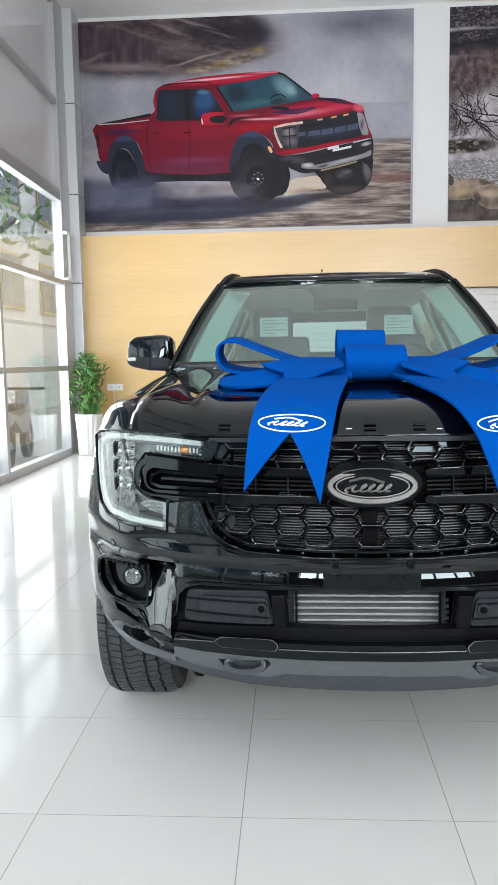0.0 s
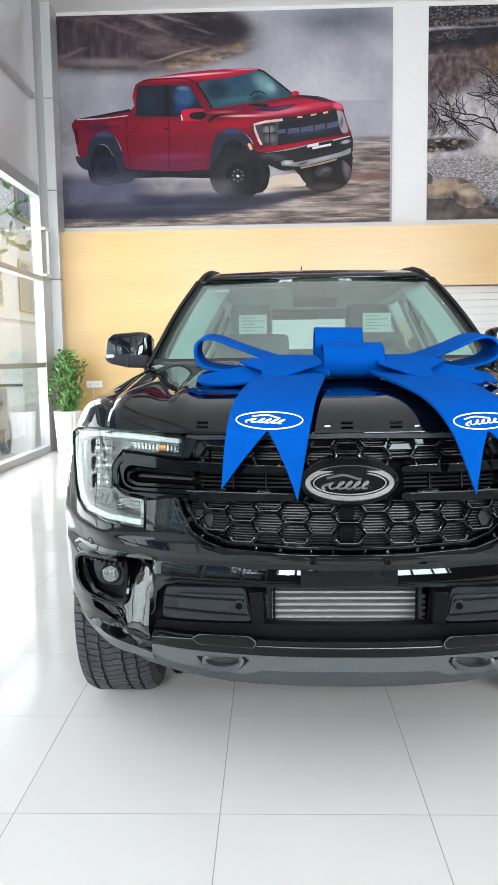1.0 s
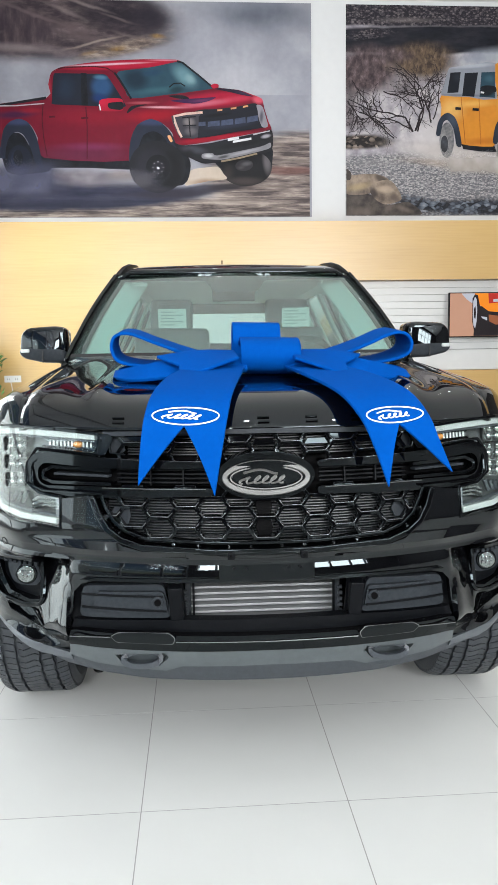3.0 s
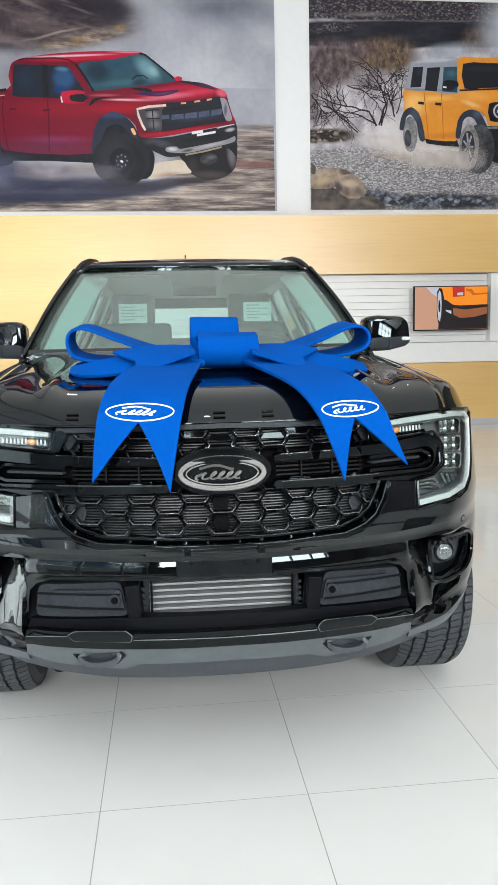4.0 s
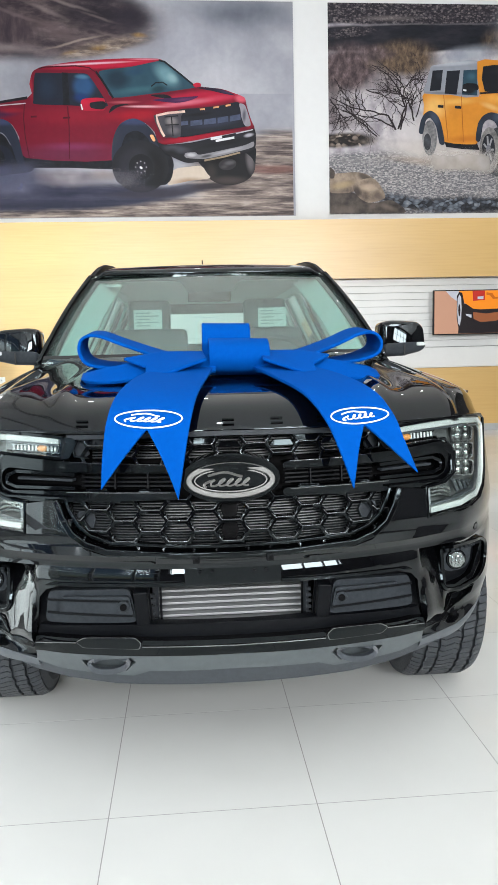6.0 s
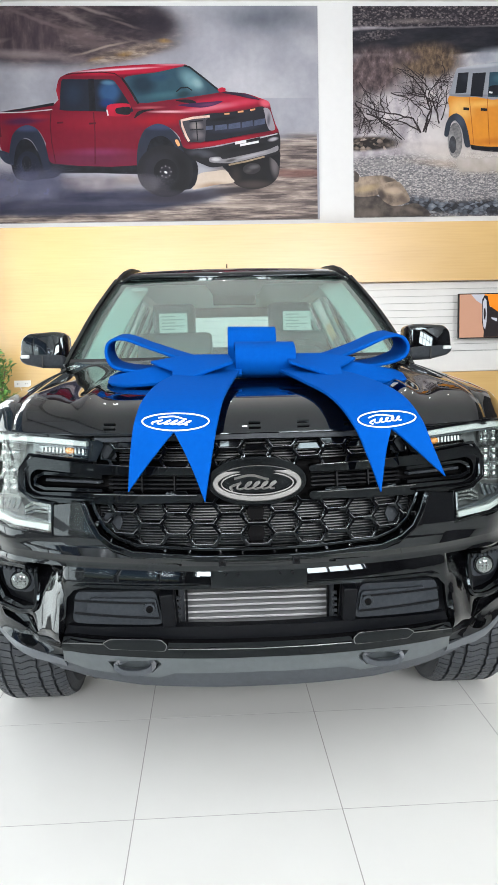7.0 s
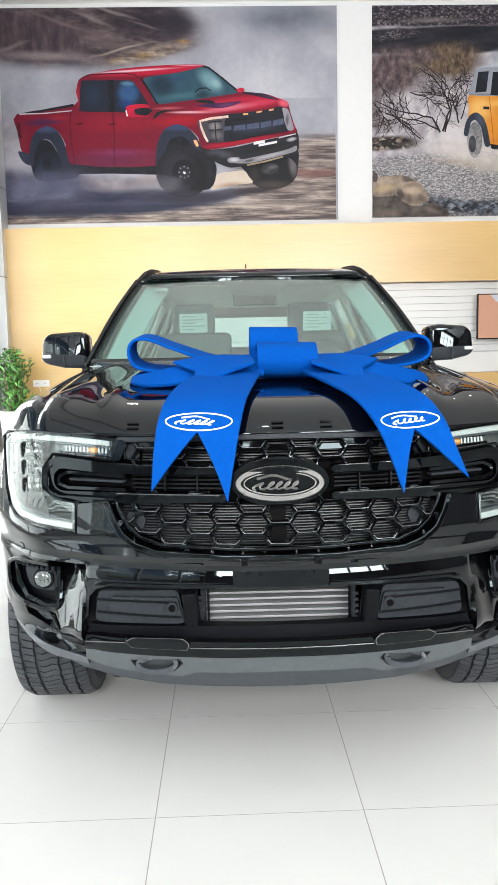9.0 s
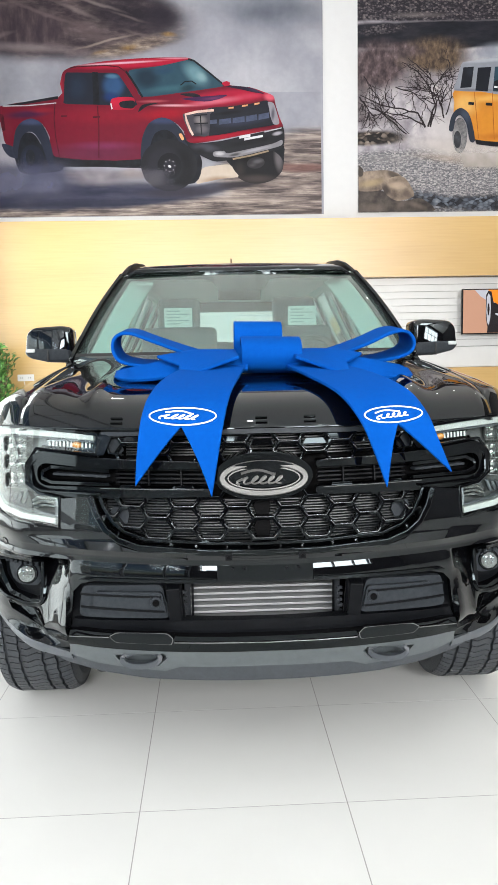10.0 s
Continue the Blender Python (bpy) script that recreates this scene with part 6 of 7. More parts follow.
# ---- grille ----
# the backing sheet carries the shade behind the cells in its colour
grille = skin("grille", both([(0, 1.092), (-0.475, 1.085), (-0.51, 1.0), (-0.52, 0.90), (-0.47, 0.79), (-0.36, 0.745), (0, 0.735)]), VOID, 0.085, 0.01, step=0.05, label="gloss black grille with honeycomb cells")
path = GRILLE_U[::-1] + [(-a, b) for a, b in GRILLE_U[1:]]
bar("surround", [(a * 1.0, b - 0.004) for a, b in path], 0.010, 0.022, GLOSS, 0.004, grille, bevel=0.005)
bar("surround_inner", [(a * 0.965, b + 0.016) for a, b in path], 0.0055, 0.016, GLOSS, 0.022, grille, bevel=0.003)
skin("top_rail", both([(0, 1.087), (-0.472, 1.078), (-0.466, 1.066), (0, 1.073)]), PLASTIC, 0.0, 0.03, parent=grille, bevel=0.004)
for s in (-1, 1):
    skin("corner_frame", rounded([(s * a, b) for a, b in [(-0.484, 1.070), (-0.452, 1.072), (-0.440, 1.060), (-0.462, 1.012), (-0.490, 1.010)]], 0.008), GLOSS, -0.002, 0.03, parent=grille, bevel=0.007)
    bar("corner_edge", [(s * -0.40, 1.066), (s * -0.438, 1.064), (s * -0.452, 1.034), (s * -0.446, 1.016), (s * -0.40, 1.012)], 0.0025, 0.008, GLOSS, 0.014, grille, bevel=0.001)
    skin("corner_blank", [(s * a, b) for a, b in [(-0.445, 1.058), (-0.415, 1.058), (-0.405, 1.02), (-0.418, 1.012), (-0.455, 1.012)]], PLASTIC, 0.03, 0.01, parent=grille)
for z0g, z1g, w in ((0.752, 0.888, 0.46), (1.006, 1.072, 0.40)):
    n = int((z1g - z0g) / 0.0078)
    for i in range(n):
        z = z0g + i * 0.0078
        ww = w if z > 0.80 else 0.36 + (z - 0.752) * 1.8
        skin("fine_slat", [(-ww, z), (ww, z), (ww, z + 0.0036), (-ww, z + 0.0036)], SLAT_GREY, 0.050, 0.010, parent=grille, step=0.15, bevel=0.0008, smooth=False)
hexagon = [(0.0465, 0), (0.027, 0.0285), (-0.027, 0.0285), (-0.0465, 0), (-0.027, -0.0285), (0.027, -0.0285)]
for k in range(-6, 7):
    u = k * 0.0763
    for z in ((0.803, 0.862, 1.043) if k % 2 == 0 else (0.774, 0.833, 0.892, 1.013, 1.072)):
        if z < 0.9 and (abs(u) > 0.46 or (abs(u) > 0.36 and z < 0.79)) or z > 1 and abs(u) > 0.40:
            continue
        bar("cell", [(u + a, z + b) for a, b in hexagon], 0.0056, 0.012, GLOSS, 0.028, grille, closed=True, bevel=0.0015)
        # bright bar that draws the highlight along the cell's lower lip
        bar("cell_lip_glint", [(u - 0.0365, z - 0.0125), (u - 0.026, z - 0.0245), (u + 0.026, z - 0.0245), (u + 0.0365, z - 0.0125)], 0.0013, 0.004, CELL_GLINT, 0.015, grille, bevel=0.0005)
# sloping faces that close the tops of the upper cells and catch the light
for k in range(-5, 6):
    u, wt, wb, zc = (k * 0.0763, 0.037, 0.030, 1.058) if k % 2 else (k * 0.0763, 0.026, 0.036, 1.046)
    if k not in (1, -3):
        skin("cell_face", [(u - wt, zc + 0.008), (u + wt, zc + 0.008), (u + wb, zc - 0.008), (u - wb, zc - 0.008)], GLOSS, 0.016, 0.01, parent=grille, step=0.05, bevel=0.001, smooth=False)
for u, z in ((0, 0.803), (0, 0.862), (-0.4165, 0.834), (0.4165, 0.834)):
    w = 0.030 if u == 0 else 0.036
    skin("cell_blank", [(u - w, z), (u - w * 0.7, z + 0.024), (u + w * 0.5, z + 0.024), (u + w * 0.7, z), (u + w * 0.5, z - 0.024), (u - w * 0.7, z - 0.024)], VOID if u == 0 else PLASTIC, 0.040, 0.012, parent=grille, bevel=0.002)

# twin cross bars that run out into the lamps as nested loops
for s in (-1, 1):
    loop = skin("cross_bar", rounded([(s * a, b) for a, b in [(-0.150, 0.995), (-0.36, 0.999), (-0.50, 1.007), (-0.66, 1.022), (-0.690, 1.006), (-0.708, 0.978), (-0.708, 0.924), (-0.692, 0.902), (-0.664, 0.888), (-0.50, 0.887), (-0.150, 0.897), (-0.150, 0.920), (-0.50, 0.920), (-0.652, 0.917), (-0.672, 0.932), (-0.672, 0.968), (-0.652, 0.986), (-0.50, 0.975), (-0.150, 0.976)]], 0.014), GLOSS, -0.004, 0.04, step=0.03, bevel=0.006, relief=lambda a, b: -0.21 * (b - 0.945))
    # thin bright lines draw the glint on the upper edges
    for zz in (0.9955, 0.9195):
        bar("bar_edge_glint", [(s * -0.17, zz), (s * -0.34, zz + (0.003 if zz > 0.95 else 0)), (s * -0.47, zz + (0.009 if zz > 0.95 else 0))], 0.0010, 0.002, CHROME_AND_GLINT, -0.012, loop, bevel=0)
    bar("loop_edge", [(s * a, b) for a, b in [(-0.47, 0.988), (-0.655, 1.004), (-0.684, 0.985), (-0.690, 0.970), (-0.690, 0.930), (-0.682, 0.914), (-0.655, 0.903), (-0.47, 0.902)]], 0.003, 0.006, GLOSS, -0.008, loop, bevel=0.001)
    bar("inner_loop", [(s * a, b) for a, b in [(-0.44, 0.967), (-0.62, 0.974), (-0.650, 0.963), (-0.655, 0.952), (-0.650, 0.936), (-0.62, 0.929), (-0.44, 0.929)]], 0.005, 0.018, GLOSS, 0.012, loop, bevel=0.002)
    bar("inner_rib", [(s * -0.45, 0.950), (s * -0.62, 0.952)], 0.004, 0.012, PLASTIC, 0.016, loop)
    # near-black sheet gives the loop its inner shade
    skin("loop_back_shade", [(s * a, b) for a, b in [(-0.42, 0.98), (-0.66, 0.99), (-0.68, 0.95), (-0.66, 0.915), (-0.42, 0.915)]], VOID, 0.045, 0.01, parent=loop)
    for i in range(4):
        z = 0.928 + i * 0.012
        skin("mid_slat", [(s * 0.16, z), (s * 0.43, z), (s * 0.43, z + 0.006), (s * 0.16, z + 0.006)], MATTE, 0.03, 0.015, parent=grille, step=0.1, bevel=0.001, smooth=False)
    for u in (0.235, 0.33):
        bar("slat_tie", [(s * u, 0.923), (s * u, 0.972)], 0.003, 0.008, MATTE, 0.026, grille)


def oval_of(rx, rz, n=48):
    return [(rx * math.cos(i * math.tau / n), rz * math.sin(i * math.tau / n)) for i in range(n)]


def swash(bm, place, w, size):
    """Flowing strokes that stand for the emblem's script: a flourish over a run of slanted loops."""
    lean = lambda x, y: place((x + 0.28 * y) * size[0], y * size[1])
    loops = []
    for i in range(109):
        t = i / 24
        loops.append((-0.62 + 0.30 * t - 0.13 * math.sin(math.tau * t), -0.12 + 0.25 * math.cos(math.tau * t + 0.5)))
    brow = [(-0.95 + 1.3 * i / 16, 0.44 + 0.16 * math.sin(i * math.pi / 10 - 0.5)) for i in range(17)]
    tail = [(-0.62 - 0.30 * math.sin(i * math.pi / 12), 0.05 - 0.05 * i) for i in range(11)]
    for line, k in ((loops, 1.0), (brow, 1.2), (tail, 1.2)):
        ring_of(bm, [lean(a, b) for a, b in line], w * k, w * 0.7)
    return bm


badge_z = 0.9535
badge = skin("badge", [(a, badge_z + 0.003 + b) for a, b in oval_of(0.140, 0.070)], GLOSS, -0.022, 0.07, bevel=0.008, label="chrome-ringed black oval badge", step=0.1, relief=lambda a, b: -0.21 * (b - 0.953))
skin("badge_plate", [(a, badge_z + b) for a, b in oval_of(0.124, 0.0485)], GLOSS, -0.034, 0.014, parent=badge, bevel=0.003, step=0.1, relief=lambda a, b: -0.21 * (b - 0.953))
part("badge_ring", ring_of(bmesh.new(), [(a, nose(a, badge_z + b) - 0.036, badge_z + b) for a, b in oval_of(0.1165, 0.0415, 64)], 0.0085, 0.005, True, Vector((0, -1, 0.22))), CHROME, badge, bevel=0.003)
part("badge_line", ring_of(bmesh.new(), [(a, nose(a, badge_z + b) - 0.0365, badge_z + b) for a, b in oval_of(0.1005, 0.0305, 64)], 0.0018, 0.003, True, Vector((0, -1, 0.22))), CHROME, badge)
part("badge_script", swash(bmesh.new(), lambda a, b: (a, nose(a, badge_z + b) - 0.038, badge_z + b), 0.0028, (0.076, 0.038)), CHROME, badge, bevel=0.001)

# ---- headlights ----
for s in (-1, 1):
    out = [(s * a, b) for a, b in LENS_OUT]
    lamp_unit = skin("headlight", out, LAMP_GREY, 0.085, 0.01, step=0.05, label="unlit headlight with clear lens and pale light guide")
    bar("bezel", [(a * 0.985, b + (-0.008 if b > 1.0 else 0.006)) for a, b in out], 0.004, 0.014, MATTE, 0.04, lamp_unit, closed=True)
    skin("lens", out, LENS, 0.0, 0.003, parent=lamp_unit, step=0.03, bevel=0)
    bar("gasket", out, 0.0045, 0.005, GLOSS, 0.001, lamp_unit, closed=True)
    guide = [(s * a, b) for a, b in [(-0.492, 1.060), (-0.60, 1.067), (-0.745, 1.073), (-0.835, 1.062), (-0.868, 1.040), (-0.862, 0.97), (-0.849, 0.90), (-0.828, 0.856), (-0.795, 0.832), (-0.72, 0.822), (-0.612, 0.813)]]
    bar("light_guide", guide, 0.0095, 0.010, DRL, 0.018, lamp_unit, bevel=0.003)
    bar("guide_edge", [(a * (0.985 if abs(a) > 0.7 else 1), b + (-0.014 if b > 1 else 0.014)) for a, b in guide], 0.003, 0.012, SATIN, 0.03, lamp_unit)
    for i, (u, z) in enumerate(((0.765, 1.030), (0.762, 0.975), (0.758, 0.922))):
        v = nose(u, z) + 0.045
        if i == 0:
            skin("reflector_column", rounded([(s * a, b) for a, b in [(-0.728, 1.060), (-0.798, 1.056), (-0.800, 0.905), (-0.728, 0.895)]], 0.02), CRYSTAL, 0.075, 0.006, parent=lamp_unit, bevel=0.003)
        cube = part("projector", ring_of(bmesh.new(), [(s * (u + a), v, z + b) for a, b in rounded([(-0.034, -0.024), (0.034, -0.024), (0.034, 0.024), (-0.034, 0.024)], 0.012)], 0.0018, 0.022, True), CHROME_AND_GLINT, lamp_unit)
        for du in (-0.014, 0.014):
            for dz in (-0.013, 0.013):
                bm = bmesh.new()
                bmesh.ops.create_uvsphere(bm, u_segments=14, v_segments=8, radius=0.014, matrix=Matrix.Translation((s * (wide(u) + du), v + 0.006, z + dz)) @ Matrix.Diagonal((1.0, 0.8, 1.2, 1)))
                part("projector_lens", bm, CRYSTAL, cube, smooth=True)
        part("projector_back", block((s * (u - 0.031), v + 0.024, z - 0.022), (s * (u + 0.031), v + 0.028, z + 0.022)), SILVER, cube)
        for k in range(4):
            part("flute", block((s * (u - 0.026 + k * 0.015) - 0.003, v + 0.008, z - 0.021), (s * (u - 0.026 + k * 0.015) + 0.003, v + 0.024, z + 0.021)), REFLECTOR if k % 2 else SATIN, cube, bevel=0.002)
    signal = skin("turn_signal", [(s * a, b) for a, b in [(-0.665, 1.047), (-0.500, 1.046), (-0.505, 1.020), (-0.635, 1.028)]], REFLECTOR, 0.05, 0.01, parent=lamp_unit, bevel=0.002)
    for i in range(12):
        a = 0.512 + i * 0.012
        bar("flute", [(s * a, 1.044), (s * a, 1.025 + 0.004 * i / 12)], 0.003, 0.004, DRL, 0.046, signal, bevel=0.001)
    bm = bmesh.new()
    bmesh.ops.create_uvsphere(bm, u_segments=14, v_segments=8, radius=0.011, matrix=Matrix.Translation((s * 0.553, nose(0.553, 1.035) + 0.042, 1.035)) @ Matrix.Diagonal((1.4, 1, 1, 1)))
    part("bulb", bm, AMBER, signal, smooth=True)
    for i in range(3):
        bar("lower_reflector", [(s * -0.615, 0.848 + i * 0.011), (s * -0.66 - s * 0.01 * i, 0.850 + i * 0.011), (s * -0.70, 0.838 + i * 0.011)], 0.0045, 0.012, REFLECTOR, 0.06, lamp_unit, bevel=0.002)
    for i in range(5):
        bar("strut", [(s * (-0.72 - i * 0.022), 0.885 - i * 0.006), (s * (-0.735 - i * 0.02), 0.848)], 0.005, 0.01, SATIN, 0.065, lamp_unit)
    bar("strut", [(s * -0.612, 0.875), (s * -0.612, 0.822)], 0.008, 0.012, SATIN, 0.03, lamp_unit)


# ---- hood and wings ----
def hood_half(v):
    return 0.742 + 0.05 * ease(v, 0.3, 1.3)


def hood_z(u, v):
    a, v0 = abs(u), nose(u, 1.085)
    d = max(0, v - v0)
    z = 1.085 + 0.094 * (1 - math.exp(-d / 0.075)) + 0.088 * d / 1.2
    k = ease(d, 0.05, 0.5)
    # a sharp ridge down each side of the middle, a shallow trough outside it and the raised shoulder
    z += ease(d, 0.02, 0.22) * (0.013 * bell(a - 0.505, 0.028) - 0.005 * bell(a - 0.575, 0.04)) + k * 0.012 * bell(a - 0.66, 0.06)
    return z - 0.010 * ease(a / hood_half(v), 0.95, 1.0)


def lattice(name, nu, nv, place, material, parent, label="", thick=0.0, bevel=0.0):
    bm = bmesh.new()
    rows = [[bm.verts.new(place(i / nu, j / nv)) for i in range(nu + 1)] for j in range(nv + 1)]
    for j in range(nv):
        for i in range(nu):
            bm.faces.new((rows[j][i], rows[j][i + 1], rows[j + 1][i + 1], rows[j + 1][i]))
    ob = part(name, bm, material, parent, label, True, bevel)
    if thick:
        md = ob.modifiers.new("thickness", "SOLIDIFY")
        md.thickness, md.offset = thick, -1
    return ob


def hood_at(i, j):
    v_end = 1.36 + 0.10 * abs(2 * i - 1) ** 2
    u = (2 * i - 1) * hood_half(0.3)
    v0 = nose(u, 1.085)
    v = v0 + (v_end - v0) * (0.25 * j + 0.75 * j * j)
    u = (2 * i - 1) * hood_half(v)
    return (u, v, hood_z(u, v))


hood = lattice("hood", 120, 60, hood_at, PAINT, car, "gloss black hood with raised sides", 0.012, 0.0)
skin("hood_lip", both([(0, 1.090), (-0.738, 1.096), (-0.735, 1.082), (0, 1.078)]), MATTE, 0.012, 0.05, parent=hood, bevel=0.004)
# raised lettering along the front of the hood, kept as plain bars
for i, u in enumerate((-0.424, -0.282, -0.141, 0.0, 0.141, 0.28, 0.42)):
    z = 1.108
    v = nose(u, 1.085)
    for d in (0.014, 0.026):
        pts = [(u + k * 0.017, nose(u + k * 0.017, 1.085) + d, hood_z(u + k * 0.017, nose(u + k * 0.017, 1.085) + d) + 0.001) for k in (-1, 0, 1)]
        part("letter_bar", ring_of(bmesh.new(), pts, 0.0022, 0.004, up=Vector((0, -0.75, 0.65))), GLOSS, hood)


def wing_at(s):
    def at(i, j):
        th = i * math.pi / 2
        v_end = 1.80
        v = 0.3
        for _ in range(3):
            h, w = hood_half(v) + 0.004, 0.904 + 0.054 * ease(v, 0.40, 0.85)
            zh = hood_z(hood_half(v), v) - 0.003
            sn = math.sin(th)
            u = h + (w - h) * sn
            zl = 1.05 - 0.02 * ease(v, 0.5, 1.0)
            z = zl + (zh - zl) * math.cos(th) ** 0.9
            v0 = nose(u, 1.06) + 0.01
            v = v0 + (v_end - v0) * j
        z = 1.062 + (z - 1.062) * ease(j, -0.01, 0.07)
        return (s * u, v, z)
    return at


for s in (-1, 1):
    lattice("front_wing", 16, 40, wing_at(s), PAINT, car, "", 0.01)


# ---- body sides ----
def side_u(v, z):
    u = 0.955 - 0.032 * (1 - ease(v, 0.5, 1.0)) - 0.02 * ease(v, 1.2, 2.4) - 0.30 * max(0, v - 4.35) ** 2 - 0.10 * max(0, 0.5 - z) ** 1.1
    u -= 0.012 * bell(z - 0.62, 0.12) * ease(v, 1.5, 2.0)
    if z > 1.05:
        u -= 0.52 * (z - 1.05) + 0.018 * math.sin(math.pi * min(1, (z - 1.05) / 0.64))
    return u


def flank(name, outline, material, s, parent, inset=0.0, thick=0.02, step=0.08, holes=(), bevel=0.003, label=""):
    bm = sheet(outline, lambda v, z: (s * (side_u(v, z) - inset), v, z), thick, (-s, 0, 0), step, holes)
    ob = part(name, bm, material, parent, label, True, bevel)
    ob.data.set_sharp_from_angle(angle=radians(35))
    return ob


def arc_v(cv, r, a0, a1, n=14):
    return [(cv + r * math.cos(a0 + (a1 - a0) * i / n), 0.395 + r * math.sin(a0 + (a1 - a0) * i / n)) for i in range(n + 1)]


AXLES = (0.85, 3.76)
sill = [(0.60, 0.80), (0.60, 1.03), (4.88, 1.03), (4.90, 0.50), (4.26, 0.46)] + arc_v(3.76, 0.45, 0.1, math.pi - 0.1) + [(3.3, 0.36), (1.40, 0.36)] + arc_v(0.85, 0.45, 0.1, math.pi * 0.68)
up = [(1.42, 1.03), (1.44, 1.20), (2.06, 1.695), (2.5, 1.735), (3.4, 1.745), (4.4, 1.71), (4.82, 1.20), (4.88, 1.03)]
WINDOWS = ([(1.90, 1.17), (2.28, 1.60), (2.74, 1.655), (2.74, 1.15)], [(2.84, 1.15), (2.84, 1.66), (3.62, 1.655), (3.64, 1.16)], [(3.74, 1.17), (3.72, 1.65), (4.25, 1.62), (4.48, 1.22)])
for s in (-1, 1):
    side = flank("body_side", sill, PAINT, s, car)
    flank("upper_side", up, PAINT, s, car, 0.0, 0.02, holes=WINDOWS)
    flank("inner_trim", up[1:-1], TRIM_PALE, s, car, 0.035, 0.02, holes=WINDOWS)
    for w in WINDOWS:
        flank("side_window", w, GLASS, s, car, 0.012, 0.004, 0.2, bevel=0)
    for v in (1.80, 2.79, 3.70):
        flank("door_gap", [(v - 0.003, 0.45), (v + 0.003, 0.45), (v + 0.003, 1.10), (v - 0.003, 1.10)], SEAM, s, side, -0.002, 0.006, 0.2, bevel=0)
    for v in (2.55, 3.45):
        part("door_handle", block((s * (side_u(v, 1.0) - 0.01), v, 0.96), (s * (side_u(v, 1.0) + 0.025), v + 0.2, 0.99)), GLOSS, side, bevel=0.008)
    part("side_step", block((s * 0.80, 1.42, 0.34), (s * 0.95, 3.28, 0.39)), MATTE, car, bevel=0.01)
    for cv in AXLES:
        pts = arc_v(cv, 0.47, -0.1, math.pi * (0.72 if cv < 2 else 1) + 0.1, 24)
        bm = ring_of(bmesh.new(), [(s * (side_u(v, max(z, 0.5)) - 0.008), v, z) for v, z in pts], 0.03, 0.02, up=Vector((s, 0, 0)))
        part("wheel_arch", bm, MATTE, car, bevel=0.006)
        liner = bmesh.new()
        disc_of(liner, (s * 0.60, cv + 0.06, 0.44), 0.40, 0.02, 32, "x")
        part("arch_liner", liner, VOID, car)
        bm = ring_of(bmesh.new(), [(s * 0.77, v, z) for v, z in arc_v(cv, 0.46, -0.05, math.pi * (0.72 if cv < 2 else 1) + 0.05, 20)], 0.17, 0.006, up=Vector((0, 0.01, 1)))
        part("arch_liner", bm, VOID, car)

# tail
lattice("tail", 12, 8, lambda i, j: ((2 * i - 1) * 0.80, 4.90 - 0.10 * abs(2 * i - 1) ** 3 - (0.06 * ease(j, 0.6, 1.0)), 0.42 + 0.74 * j), PAINT, car, "", 0.02)
HATCH = [(-0.72, 1.14), (0.72, 1.14), (0.60, 1.72), (-0.60, 1.72)]
REAR_PANE = [(-0.60, 1.22), (0.60, 1.22), (0.52, 1.62), (-0.52, 1.62)]
back_v = lambda u, z: 4.86 - 0.55 * (z - 1.14) - 0.06 * (u / 0.7) ** 2
part("tailgate", sheet(HATCH, lambda u, z: (u, back_v(u, z), z), 0.03, (0, -1, 0), 0.1, [REAR_PANE]), PAINT, car, "", True, 0.004)
part("rear_window", sheet(REAR_PANE, lambda u, z: (u, back_v(u, z) - 0.01, z), 0.004, (0, -1, 0), 0.2), PANE, car)
for s in (-1, 1):
    part("tail_lamp", block((s * 0.58, 4.84, 0.86), (s * 0.86, 4.90, 1.10)), stuff_of("tail_lamp_red", (0.3, 0.01, 0.012), 0.2, 0, 0.5), car, bevel=0.01)
# unseen dark plate and blocks, added so no light leaks through the body
part("underbody", block((-0.62, 0.42, 0.30), (0.62, 4.72, 0.36)), VOID, car)
part("engine_bay_filler", block((-0.68, 0.36, 0.66), (0.68, 1.30, 1.02)), VOID, car)
part("engine_bay_filler", block((-0.55, 0.31, 0.36), (0.55, 1.30, 0.66)), VOID, car)

# roof, rails, antenna
lattice("roof", 30, 30, lambda i, j: ((2 * i - 1) * 0.636, (v := 1.945 + 2.62 * j + 0.10 * (2 * i - 1) ** 2 * (1 - j)), 1.702 + 0.108 * (1 - math.exp(-(v - 1.945) / 0.32)) - 0.05 * max(0, j - 0.7) ** 1.3 + 0.018 * (1 - (2 * i - 1) ** 2) - 0.045 * ease(abs(2 * i - 1), 0.85, 1)), PAINT, car, "gloss black roof", 0.02)
for s in (-1, 1):
    rail = ring_of(bmesh.new(), [(s * 0.622, 2.08, 1.690), (s * 0.612, 2.16, 1.722), (s * 0.600, 2.26, 1.755), (s * 0.584, 2.40, 1.783), (s * 0.570, 2.62, 1.800), (s * 0.563, 3.0, 1.806), (s * 0.563, 3.7, 1.804), (s * 0.572, 4.25, 1.77), (s * 0.578, 4.40, 1.73)], 0.014, 0.026, up=Vector((0, 0, 1)))
    part("roof_rail", rail, MATTE, car, "matte black roof rail", bevel=0.008)
part("antenna", ring_of(bmesh.new(), [(0.0, 4.33, 1.79), (0.0, 4.40, 2.052)], 0.005, 0.005, up=Vector((1, 0, 0))), MATTE, car)
for u in (-0.17, 0.17):
    part("roof_rib", block((u - 0.13, 3.2, 1.806), (u + 0.13, 3.24, 1.832)), PAINT, car, bevel=0.006)

# windscreen, pillars, cowl
WS_B, WS_T = 0.796, 0.613


